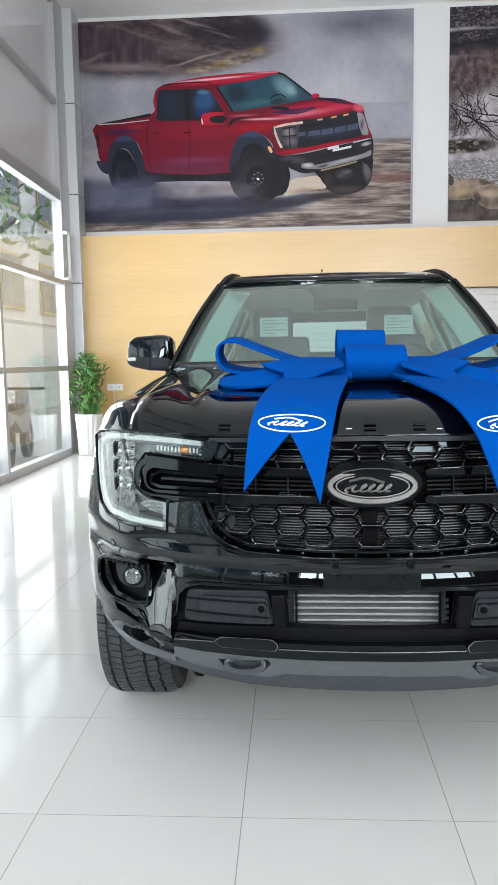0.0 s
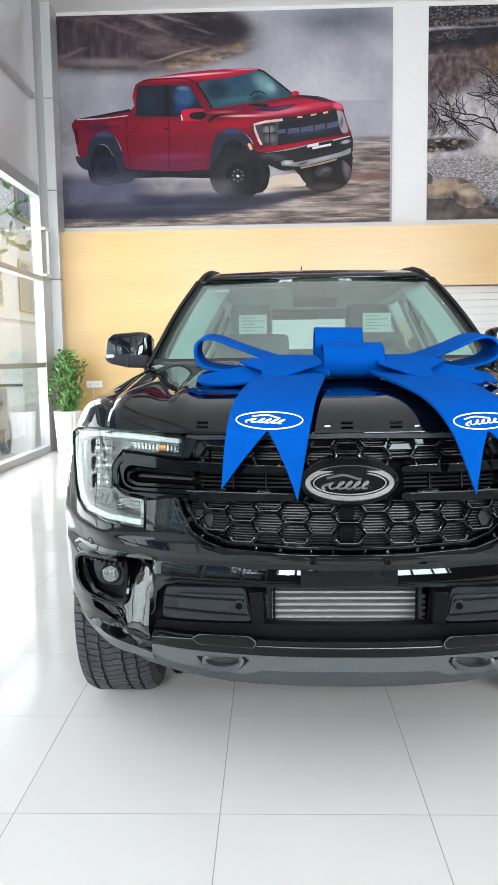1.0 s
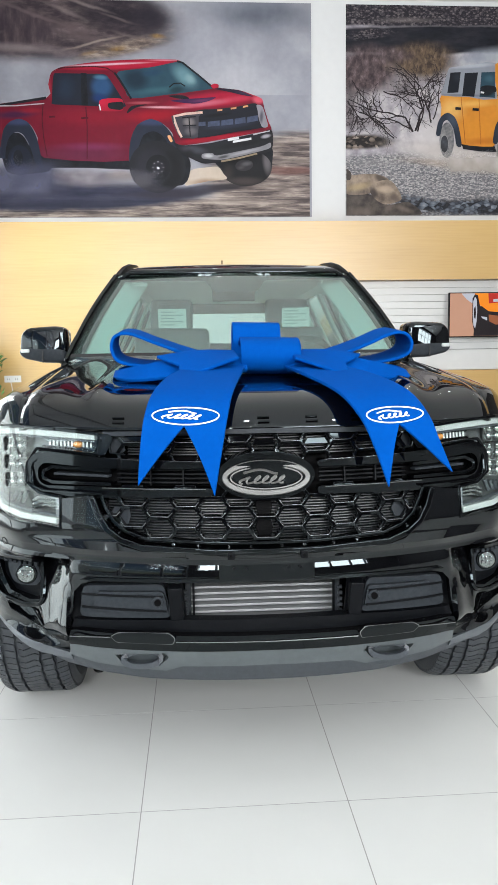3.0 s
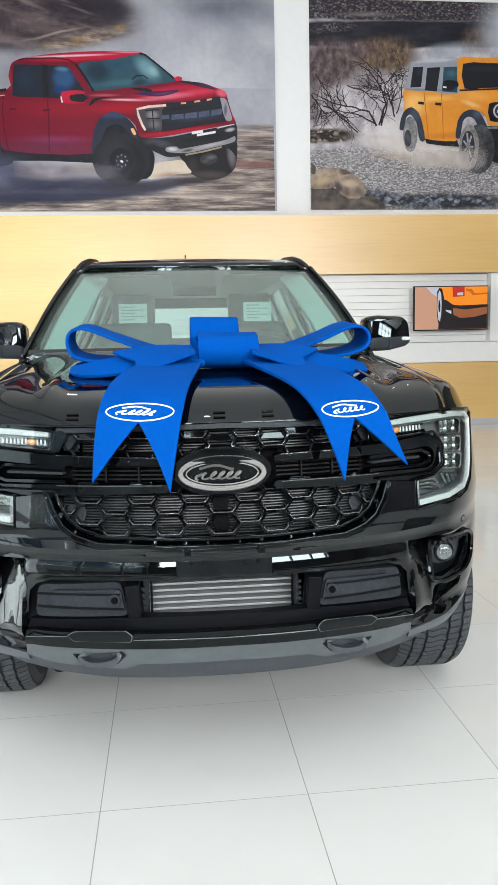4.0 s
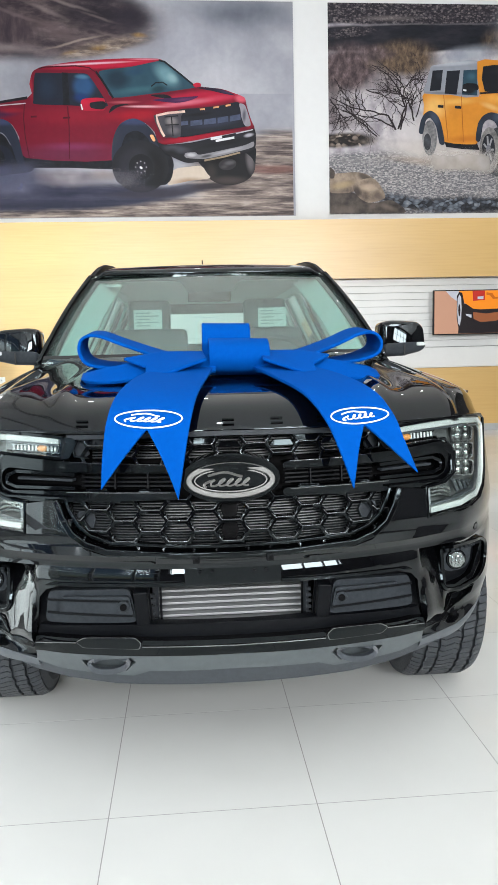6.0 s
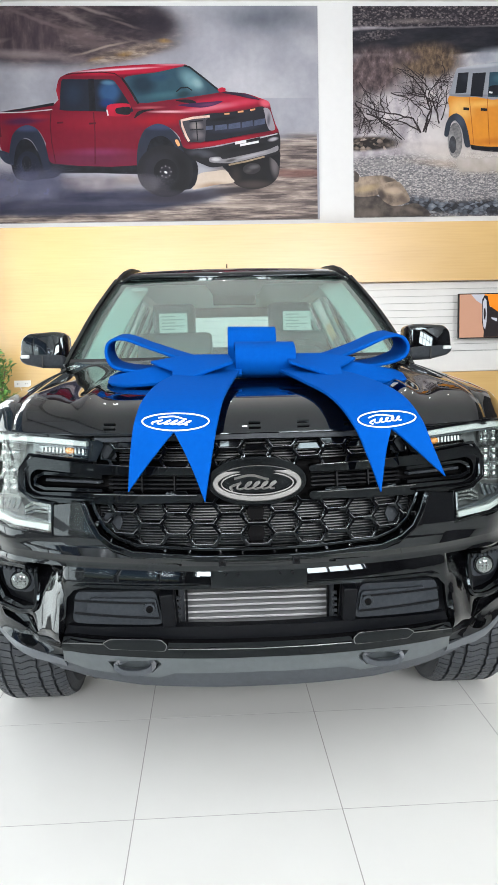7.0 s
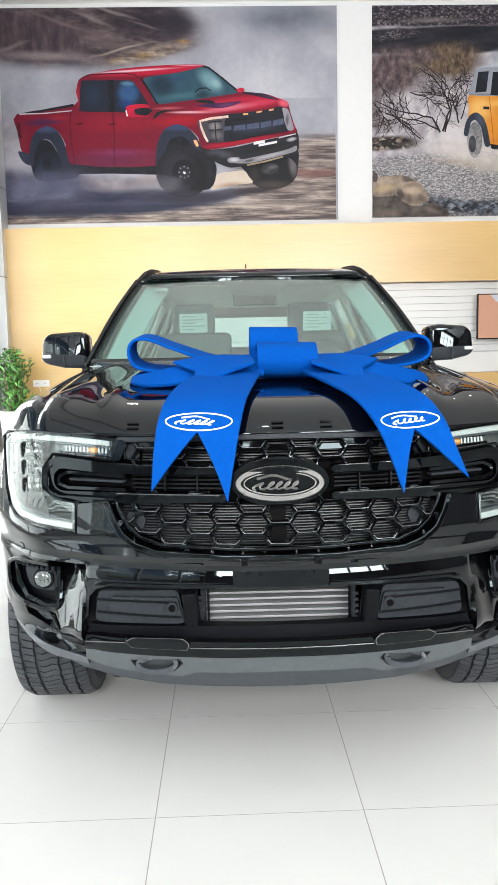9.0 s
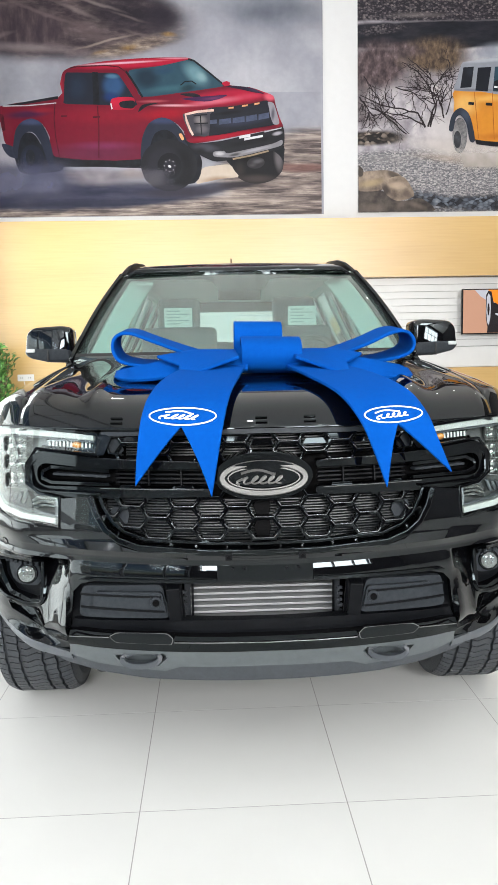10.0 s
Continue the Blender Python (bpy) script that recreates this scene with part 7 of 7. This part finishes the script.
def screen_at(i, j, grow=0.0):
    w = 2 * i - 1
    u = w * ((WS_B + grow) + (WS_T - WS_B) * j + 0.003 * math.sin(math.pi * j))
    v = (1.33 + 0.15 * w * w) + (0.61 - 0.03 * w * w) * j
    z = 1.268 + 0.441 * j + 0.03 * math.sin(math.pi * j) * (1 - 0.3 * w * w)
    return Vector((u, v, z))


shield = lattice("windscreen", 24, 14, lambda i, j: screen_at(i, j), GLASS, car, "faintly green windscreen", 0.004)
for s in (0, 1):
    sg = 2 * s - 1
    part("screen_border", ring_of(bmesh.new(), [screen_at(s, j / 8, -0.03) + Vector((0, 0.016, 0)) for j in range(9)], 0.024, 0.003, up=Vector((0, -0.6, 0.8))), SEAM, shield)
    part("pillar", ring_of(bmesh.new(), [screen_at(s, j / 8, 0.008) + Vector((sg * 0.004, 0.012, 0.0)) for j in range(9)], 0.011, 0.018, up=Vector((sg * 0.4, -0.6, 0.7))), PAINT, car, bevel=0.012)
    part("pillar_trim", ring_of(bmesh.new(), [screen_at(s, j / 8, -0.11) + Vector((0, 0.06, -0.012)) for j in range(9)], 0.055, 0.02, up=Vector((sg * -0.5, -0.6, 0.6))), TRIM_PALE, car, bevel=0.012)
part("screen_border", ring_of(bmesh.new(), [screen_at(i / 16, 0.03) + Vector((0, 0.006, 0)) for i in range(17)], 0.022, 0.003, up=Vector((0, -0.8, 0.6))), SEAM, shield)
FRIT = [(0.02, 1.0), (0.98, 1.0), (0.98, 0.91), (0.80, 0.905), (0.65, 0.89), (0.622, 0.875), (0.605, 0.82), (0.590, 0.735), (0.572, 0.705), (0.428, 0.705), (0.410, 0.735), (0.395, 0.82), (0.378, 0.875), (0.35, 0.89), (0.20, 0.905), (0.02, 0.91)]
part("screen_border", sheet(FRIT, lambda i, j: screen_at(i, j) + Vector((0, 0.009, -0.003)), 0.002, (0, 1, 0), 0.06), SEAM, shield, "dark printed band with a wider middle")
part("cowl", sheet(both([(0, 1.255), (-0.80, 1.26), (-0.80, 1.20), (0, 1.20)]), lambda u, z: (u, 1.37 + 0.14 * (u / 0.8) ** 2, z), 0.03, (0, 1, 0), 0.08), MATTE, car, bevel=0.004)
for s, u0, u1 in ((1, -0.62, 0.02), (1, 0.10, 0.66)):
    wiper = ring_of(bmesh.new(), [(u0, 1.39 + 0.1 * (u0 / 0.7) ** 2, 1.268), ((u0 + u1) / 2, 1.365, 1.282), (u1, 1.39 + 0.1 * (u1 / 0.7) ** 2, 1.285)], 0.008, 0.007, up=Vector((0, -1, 0.4)))
    part("wiper", wiper, MATTE, car)

sticker = part("screen_sticker", block((-0.535, 0, -0.012), (-0.455, 0.001, 0.012)), PAPER, shield, "small pale sticker")
sticker.matrix_local = Matrix.Translation((0, 1.955, 1.655)) @ Matrix.Rotation(radians(-52), 4, "X")
part("sticker_band", block((-0.53, -0.001, -0.004), (-0.49, 0, 0.004)), INK, sticker)

# door mirrors
for s in (-1, 1):
    rim = rounded([(0.812, 1.30), (0.818, 1.425), (0.86, 1.436), (1.005, 1.428), (1.036, 1.40), (1.045, 1.315), (1.03, 1.292), (0.93, 1.268), (0.825, 1.262)], 0.022, 3)
    top = [(a, max(b, 1.322)) for a, b in rim]

    def shell(outline, name, material, bulge, v0, v1, parent):
        bm = bmesh.new()
        cx, cz = 0.93, 1.35
        rings = []
        for k, (t, sc) in enumerate(((0.0, 0.80), (0.06, 0.93), (0.2, 0.99), (0.55, 1.0), (1.0, 0.97))):
            rings.append([bm.verts.new((s * (cx + (a - cx) * sc), v0 + (v1 - v0) * t + 0.10 * (a - 0.82) ** 1.0, cz + (b - cz) * sc)) for a, b in outline])
        for p, q in zip(rings[:-1], rings[1:]):
            for i in range(len(p)):
                bm.faces.new((p[i], p[(i + 1) % len(p)], q[(i + 1) % len(q)], q[i]))
        bm.faces.new(rings[0]), bm.faces.new(rings[-1])
        bmesh.ops.remove_doubles(bm, verts=bm.verts, dist=0.0005)
        return part(name, bm, material, parent, smooth=True)
    mirror = shell([(a, b) for a, b in rim], "door_mirror", PAINT, 0.02, 1.56, 1.72, car)
    mirror.data.set_sharp_from_angle(angle=radians(40))
    low_rim = rounded([(0.816, 1.258), (0.814, 1.318), (0.93, 1.322), (1.047, 1.325), (1.044, 1.30), (1.02, 1.282), (0.93, 1.262)], 0.012, 2)
    shell(low_rim, "mirror_base", PLASTIC, 0, 1.553, 1.70, mirror).data.set_sharp_from_angle(angle=radians(40))
    part("indicator", block((s * 0.990, 1.562, 1.310), (s * 1.032, 1.60, 1.328)), DRL, mirror, bevel=0.006)
    part("base_gap", block((s * 0.926, 1.556, 1.264), (s * 0.931, 1.58, 1.32)), SEAM, mirror)
    part("mirror_glass", block((s * 0.83, 1.735, 1.285), (s * 1.03, 1.739, 1.42)), CHROME, mirror)
    part("mirror_arm", ring_of(bmesh.new(), [(s * 0.84, 1.62, 1.275), (s * 0.80, 1.66, 1.235), (s * 0.80, 1.70, 1.15)], 0.03, 0.025), PLASTIC, mirror, bevel=0.01)
    part("mirror_sail", sheet([(1.46, 1.16), (1.52, 1.27), (1.75, 1.30), (1.86, 1.16)], lambda v, z: (s * (side_u(v, z) + 0.004), v, z), 0.02, (-s, 0, 0), 0.1), GLOSS, mirror, bevel=0.004)

# ---- cabin ----
part("dashboard", sheet(both([(0, 1.225), (-0.40, 1.232), (-0.72, 1.215), (-0.74, 0.75), (0, 0.75)]), lambda u, z: (u, 1.80 + 0.10 * (z - 1.2) - 0.02 * u * u, z), 0.06, (0, -1, 0), 0.08), DASH, car, "black dashboard", True, 0.01)
lattice("dash_top", 12, 6, lambda i, j: ((2 * i - 1) * 0.74, 1.44 + 0.37 * j, 1.222 + 0.012 * math.sin(math.pi * j)), DASH, car, "", 0.02)
wheel = part("steering_wheel", ring_of(bmesh.new(), [(0.36 + 0.185 * math.cos(a), 1.98 - 0.06 * math.sin(a), 1.19 + 0.175 * math.sin(a)) for a in [i * math.tau / 32 for i in range(32)]], 0.015, 0.015, True), DASH, car, bevel=0.006)
part("spoke", block((0.20, 1.975, 1.165), (0.52, 2.0, 1.205)), DASH, wheel, bevel=0.008)
part("hub", disc_of(bmesh.new(), (0.36, 1.975, 1.185), 0.06, 0.04, 20), DASH, wheel, bevel=0.01)


def cushion(name, c, size, parent, material=SEAT, lean=0.0):
    bm = bmesh.new()
    bmesh.ops.create_cube(bm, size=1, matrix=Matrix.Translation(c) @ Matrix.Rotation(lean, 4, "X") @ Matrix.Diagonal((*size, 1)))
    bmesh.ops.bevel(bm, geom=bm.edges[:], offset=min(size) * 0.3, segments=3, affect="EDGES", profile=0.6)
    return part(name, bm, material, parent, smooth=True)


for s in (-1, 1):
    seat = cushion("front_seat", (s * 0.37, 2.55, 0.78), (0.50, 0.52, 0.18), car)
    cushion("backrest", (s * 0.37, 2.83, 1.12), (0.48, 0.14, 0.66), seat, lean=-0.2)
    cushion("headrest", (s * 0.37, 2.88, 1.535), (0.27, 0.10, 0.19), seat, lean=-0.15)
    for d in (-0.05, 0.05):
        part("headrest_rod", block((s * 0.37 + d - 0.006, 2.875, 1.42), (s * 0.37 + d + 0.006, 2.887, 1.47)), SATIN, seat)
    # notice sheet fixed behind the glass
    sheet_u = -0.335 if s < 0 else 0.34
    notice = part("notice_sheet", block((sheet_u - 0.076, 2.10, 1.432), (sheet_u + 0.076, 2.102, 1.535)), PAPER, car, "white printed notice sheet")
    for i in range(5):
        z = 1.518 - i * 0.017
        part("print_bar", block((sheet_u - 0.062, 2.0985, z - 0.003), (sheet_u + (0.058 if i % 2 else 0.01), 2.0995, z + 0.003)), INK, notice)
    part("visor", block((s * 0.14, 2.02, 1.665), (s * 0.48, 2.16, 1.682)), TRIM_PALE, car, bevel=0.006)
    grab = ring_of(bmesh.new(), [(s * 0.66, 2.30, 1.50), (s * 0.63, 2.33, 1.525), (s * 0.625, 2.45, 1.53), (s * 0.65, 2.50, 1.505)], 0.012, 0.01, up=Vector((-s, 0, 0)))
    part("grab_handle", grab, TRIM_PALE, car, bevel=0.005)
bench = cushion("rear_seat", (0, 3.55, 0.78), (1.2, 0.5, 0.18), car)
cushion("backrest", (0, 3.85, 1.08), (1.2, 0.14, 0.56), bench, lean=-0.25)
for u in (-0.38, 0.38):
    cushion("headrest", (u, 3.93, 1.42), (0.24, 0.09, 0.13), bench)
part("headliner", block((-0.60, 2.05, 1.695), (0.60, 4.40, 1.71)), TRIM_PALE, car)
cushion("rear_view_mirror", (0, 2.06, 1.60), (0.23, 0.03, 0.06), car, VOID)
part("floor_pan", block((-0.85, 1.5, 0.42), (0.85, 4.7, 0.5)), SEAT, car)


# ---- wheels ----
def wheel_at(s, cv):
    hub = new("wheel")
    hub.parent = car
    hub.matrix_local = pose(s * 0.800, cv, 0.392)
    bm = bmesh.new()
    pitch, r0 = 84, 0.392
    n = pitch * 4
    ribs = [(-0.126, -0.092), (-0.081, -0.045), (-0.034, 0.034), (0.045, 0.081), (0.092, 0.126)]
    prof = [(-0.115, 0.245, None), (-0.136, 0.29, None), (-0.138, 0.335, None)]
    for k, (a, b) in enumerate(ribs):
        sh = 0.014 if k in (0, 4) else 0.0
        steps = [a + (b - a) * i / 4 for i in range(5)]
        prof += [(a, r0 - 0.014 if k else r0 - 0.026, None)] + [(x, r0 - 0.001 - (sh * ((abs(x) - 0.09) / 0.036) ** 1.5 if sh else 0), k) for x in steps] + [(b, r0 - 0.014 if k < 4 else r0 - 0.026, None)]
    prof += [(0.138, 0.335, None), (0.136, 0.29, None), (0.115, 0.245, None)]
    rows = []
    for i in range(n):
        row = []
        for x, r, k in prof:
            # sipes: a narrow slot in each pitch, slanted on the inner ribs
            f = i // 4 + (0.0, 0.84, 0.86, 0.98)[i % 4]
            slant = 0.0
            if k is not None:
                slant = (9.0 * (abs(x) - 0.062) if k in (1, 3) else (0.25 * math.sin(x * 90) if k == 2 else 0)) + 0.3 * k
                if i % 4 >= 2:
                    r -= 0.010
            a = (f + slant) * math.tau / pitch
            # the groove walls run in a zigzag
            if abs(x) < 0.095:
                x += 0.0035 * math.sin(f * math.tau / 2 + (1 if x > 0 else 0))
            row.append(bm.verts.new((x, r * math.sin(a), r * math.cos(a))))
        rows.append(row)
    for i in range(n):
        p, q = rows[i], rows[(i + 1) % n]
        for k in range(len(prof) - 1):
            bm.faces.new((p[k], p[k + 1], q[k + 1], q[k]))
    part("tyre", bm, RUBBER, hub, "black road tyre with ribbed tread")
    bm = bmesh.new()
    disc_of(bm, (0, 0, 0), 0.246, 0.19, 40, "x")
    part("rim", bm, RIM, hub, bevel=0.01)
    for k in range(6):
        a = k * math.tau / 6
        sp = ring_of(bmesh.new(), [(s * 0.105, 0.05 * math.sin(a), 0.05 * math.cos(a)), (s * 0.10, 0.23 * math.sin(a), 0.23 * math.cos(a))], 0.028, 0.014, up=Vector((s, 0, 0)))
        part("spoke", sp, GLOSS, hub, bevel=0.006)


for s in (-1, 1):
    for cv in AXLES:
        wheel_at(s, cv)

# ---- the bow on the hood ----
bow = thing("gift_bow", pose(0.3766, 2.0925, 0, 0, 0, -0.59), "huge bright blue foam ribbon bow with white oval prints", "bow")


def smooth_path(pts, n=40):
    """A smooth curve through a few points."""
    ps = [Vector(p) for p in pts]
    ps = [ps[0] * 2 - ps[1]] + ps + [ps[-1] * 2 - ps[-2]]
    out, m = [], len(ps) - 3
    for i in range(n + 1):
        t = i / n * m
        k = min(int(t), m - 1)
        f = t - k
        a, b, c, d = ps[k:k + 4]
        out.append(0.5 * ((2 * b) + (c - a) * f + (2 * a - 5 * b + 4 * c - d) * f * f + (3 * b - a - 3 * c + d) * f ** 3))
    return out


def strap(name, left, right, n=40, across=16, thick=0.011, cut=0.0, bend=0.0, label=""):
    """A foam strap between two edge curves; cut: how far the swallow tail goes in."""
    le, ri = smooth_path(left, n), smooth_path(right, n)
    bm = bmesh.new()
    rows = []
    for j in range(n + 1):
        row = []
        for i in range(across + 1):
            w = i / across
            k = j / n * (1 - cut * (1 - abs(2 * w - 1)))
            t = k * n
            a = min(int(t), n - 1)
            f = t - a
            p, q = le[a].lerp(le[a + 1], f), ri[a].lerp(ri[a + 1], f)
            c = p.lerp(q, w)
            if bend:
                c = c + Vector((0, -bend * math.sin(math.pi * w) * 0.6, bend * math.sin(math.pi * w)))
            row.append(bm.verts.new(c))
        rows.append(row)
    for j in range(n):
        for i in range(across):
            bm.faces.new((rows[j][i], rows[j][i + 1], rows[j + 1][i + 1], rows[j + 1][i]))
    ob = part(name, bm, RIBBON, bow, label, True)
    md = ob.modifiers.new("thickness", "SOLIDIFY")
    md.thickness, md.offset = thick, 0
    ob.modifiers.new("edge", "BEVEL").width = 0.003
    ob.modifiers["edge"].limit_method, ob.modifiers["edge"].segments = "ANGLE", 2
    return lambda k, w: (lambda t: (lambda a: le[a].lerp(le[a + 1], t - a).lerp(ri[a].lerp(ri[a + 1], t - a), w))(max(0, min(int(t), n - 1))))(k * n)


# big upper loops
strap("loop", [(-0.02, 0.64, 1.272), (-0.16, 0.63, 1.275), (-0.33, 0.62, 1.335), (-0.43, 0.62, 1.372), (-0.484, 0.63, 1.360), (-0.492, 0.63, 1.308), (-0.45, 0.62, 1.268), (-0.30, 0.62, 1.252), (-0.02, 0.64, 1.245)],
      [(-0.02, 0.84, 1.292), (-0.16, 0.84, 1.300), (-0.33, 0.84, 1.354), (-0.43, 0.84, 1.390), (-0.484, 0.84, 1.378), (-0.492, 0.84, 1.326), (-0.45, 0.84, 1.285), (-0.30, 0.84, 1.268), (-0.02, 0.84, 1.26)], 60, 6)
strap("loop", [(0.12, 0.64, 1.268), (0.26, 0.63, 1.270), (0.40, 0.62, 1.315), (0.50, 0.61, 1.358), (0.555, 0.61, 1.360), (0.580, 0.61, 1.322), (0.55, 0.61, 1.280), (0.42, 0.62, 1.255), (0.12, 0.64, 1.245)],
      [(0.12, 0.84, 1.288), (0.26, 0.84, 1.295), (0.40, 0.84, 1.337), (0.50, 0.83, 1.378), (0.555, 0.83, 1.378), (0.580, 0.83, 1.340), (0.55, 0.83, 1.300), (0.42, 0.84, 1.270), (0.12, 0.84, 1.26)], 60, 6)
# lower folded loops with their pointed ends
strap("lower_loop", [(-0.02, 0.52, 1.240), (-0.20, 0.47, 1.228), (-0.38, 0.47, 1.214), (-0.475, 0.55, 1.219), (-0.44, 0.66, 1.222), (-0.20, 0.72, 1.235)],
      [(-0.02, 0.60, 1.295), (-0.20, 0.55, 1.290), (-0.38, 0.56, 1.260), (-0.475, 0.62, 1.241), (-0.44, 0.72, 1.256), (-0.20, 0.78, 1.285)], 40, 8)
strap("lower_loop", [(0.12, 0.52, 1.238), (0.28, 0.47, 1.226), (0.46, 0.47, 1.206), (0.555, 0.55, 1.206), (0.52, 0.66, 1.212), (0.28, 0.72, 1.230)],
      [(0.12, 0.60, 1.292), (0.28, 0.55, 1.288), (0.46, 0.56, 1.253), (0.555, 0.62, 1.229), (0.52, 0.72, 1.246), (0.28, 0.78, 1.28)], 40, 8)
strap("fold", [(-0.05, 0.47, 1.284), (-0.14, 0.415, 1.254), (-0.250, 0.355, 1.212)], [(-0.06, 0.66, 1.306), (-0.20, 0.60, 1.308), (-0.330, 0.52, 1.291)], 20, 10, cut=0.16)
strap("fold", [(0.14, 0.47, 1.280), (0.215, 0.415, 1.252), (0.310, 0.355, 1.214)], [(0.14, 0.66, 1.304), (0.27, 0.60, 1.304), (0.374, 0.52, 1.288)], 20, 10, cut=0.16)
# hanging tails with swallow-tail ends
tail_a = strap("tail", [(-0.18, 0.60, 1.268), (-0.275, 0.34, 1.232), (-0.318, 0.14, 1.190), (-0.338, 0.035, 1.130), (-0.350, 0.0, 1.04), (-0.358, -0.012, 0.94)],
      [(-0.02, 0.60, 1.258), (-0.052, 0.34, 1.228), (-0.085, 0.12, 1.188), (-0.106, 0.0, 1.125), (-0.125, -0.04, 1.03), (-0.146, -0.05, 0.912)], 60, 20, cut=0.34)
tail_b = strap("tail", [(0.10, 0.60, 1.256), (0.158, 0.34, 1.226), (0.225, 0.12, 1.182), (0.268, 0.0, 1.115), (0.302, -0.03, 1.03), (0.338, -0.045, 0.925)],
      [(0.26, 0.60, 1.262), (0.375, 0.34, 1.225), (0.438, 0.15, 1.182), (0.470, 0.045, 1.122), (0.492, 0.0, 1.05), (0.528, -0.012, 0.958)], 60, 20, cut=0.34)


# knot: a rolled band, its upper turn standing up, and the loop that hangs under it
def band(name, x0, x1, ring, tilt=0.0):
    strap(name, [(x0, v, z) for v, z in ring], [(x1 + tilt * (z - 1.3), v, z - 0.004) for v, z in ring], 60, 6, 0.012)


band("knot_upper", -0.060, 0.118, [(0.74, 1.285), (0.735, 1.34), (0.75, 1.385), (0.79, 1.408), (0.85, 1.40), (0.89, 1.36), (0.90, 1.30)])
band("knot", -0.040, 0.170, [(0.60, 1.235), (0.555, 1.250), (0.535, 1.285), (0.55, 1.322), (0.60, 1.345), (0.67, 1.348), (0.74, 1.325), (0.76, 1.28), (0.72, 1.24), (0.62, 1.232)])


def print_on(tail, k0, w0, dk, dw, lean):
    """White oval outline with a flowing stroke, printed on a tail."""
    def place(a, b):
        a, b = a * math.cos(lean) - b * math.sin(lean), a * math.sin(lean) + b * math.cos(lean)
        k, w = k0 - b * dk, w0 + a * dw
        c = tail(k, w)
        normal = (tail(k, w + 0.02) - c).cross(tail(k + 0.02, w) - c).normalized()
        return c + (normal if normal.y < 0 else -normal) * 0.0068
    mark = part("print", ring_of(bmesh.new(), [place(a, b) for a, b in oval_of(1, 1)], 0.0018, 0.0016, True), WHITE_INK, bow, "white oval print")
    part("print_stroke", swash(bmesh.new(), place, 0.0017, (0.68, 0.95)), WHITE_INK, mark)


print_on(tail_a, 0.600, 0.50, 0.054, 0.40, -0.10)
print_on(tail_b, 0.600, 0.50, 0.054, 0.42, 0.10)

# ---- floor tiles ----
TILE_SIZE, TILE_Y0 = 0.6, 2.044
floor = solid("floor", block((LEFT - 0.1, FRONT - 0.1, -0.08), (RIGHT, BACK, -0.0004)), GROUT, "polished pale porcelain tile floor with thin grey joints", "floor", kind="structure")
bm = block((0.0015, 0.0015, -0.003), (TILE_SIZE - 0.0015, TILE_SIZE - 0.0015, 0.0))
tile_mesh = mesh_of("tile", bm, TILE)
rest = bmesh.new()
for i in range(-6, 16):
    for j in range(-15, 16):
        x, y = i * TILE_SIZE, TILE_Y0 + j * TILE_SIZE
        xa, xb, ya, yb = max(x, LEFT - 0.05), min(x + TILE_SIZE, RIGHT), max(y, FRONT), min(y + TILE_SIZE, BACK - 0.02)
        if xb - xa < 0.01 or yb - ya < 0.01:
            continue
        whole = xb - xa > 0.599 and yb - ya > 0.599
        if whole and -5 <= i <= 9 and -3 <= j <= 14:
            ob = new("tile", tile_mesh)
            ob.parent, ob.location = floor, (x, y, 0)
        else:
            block((xa + 0.0015, ya + 0.0015, -0.003), (xb - 0.0015, yb - 0.0015, 0.0), rest)
tagged(part("far_tiles", rest, TILE, floor), kind="stuff")
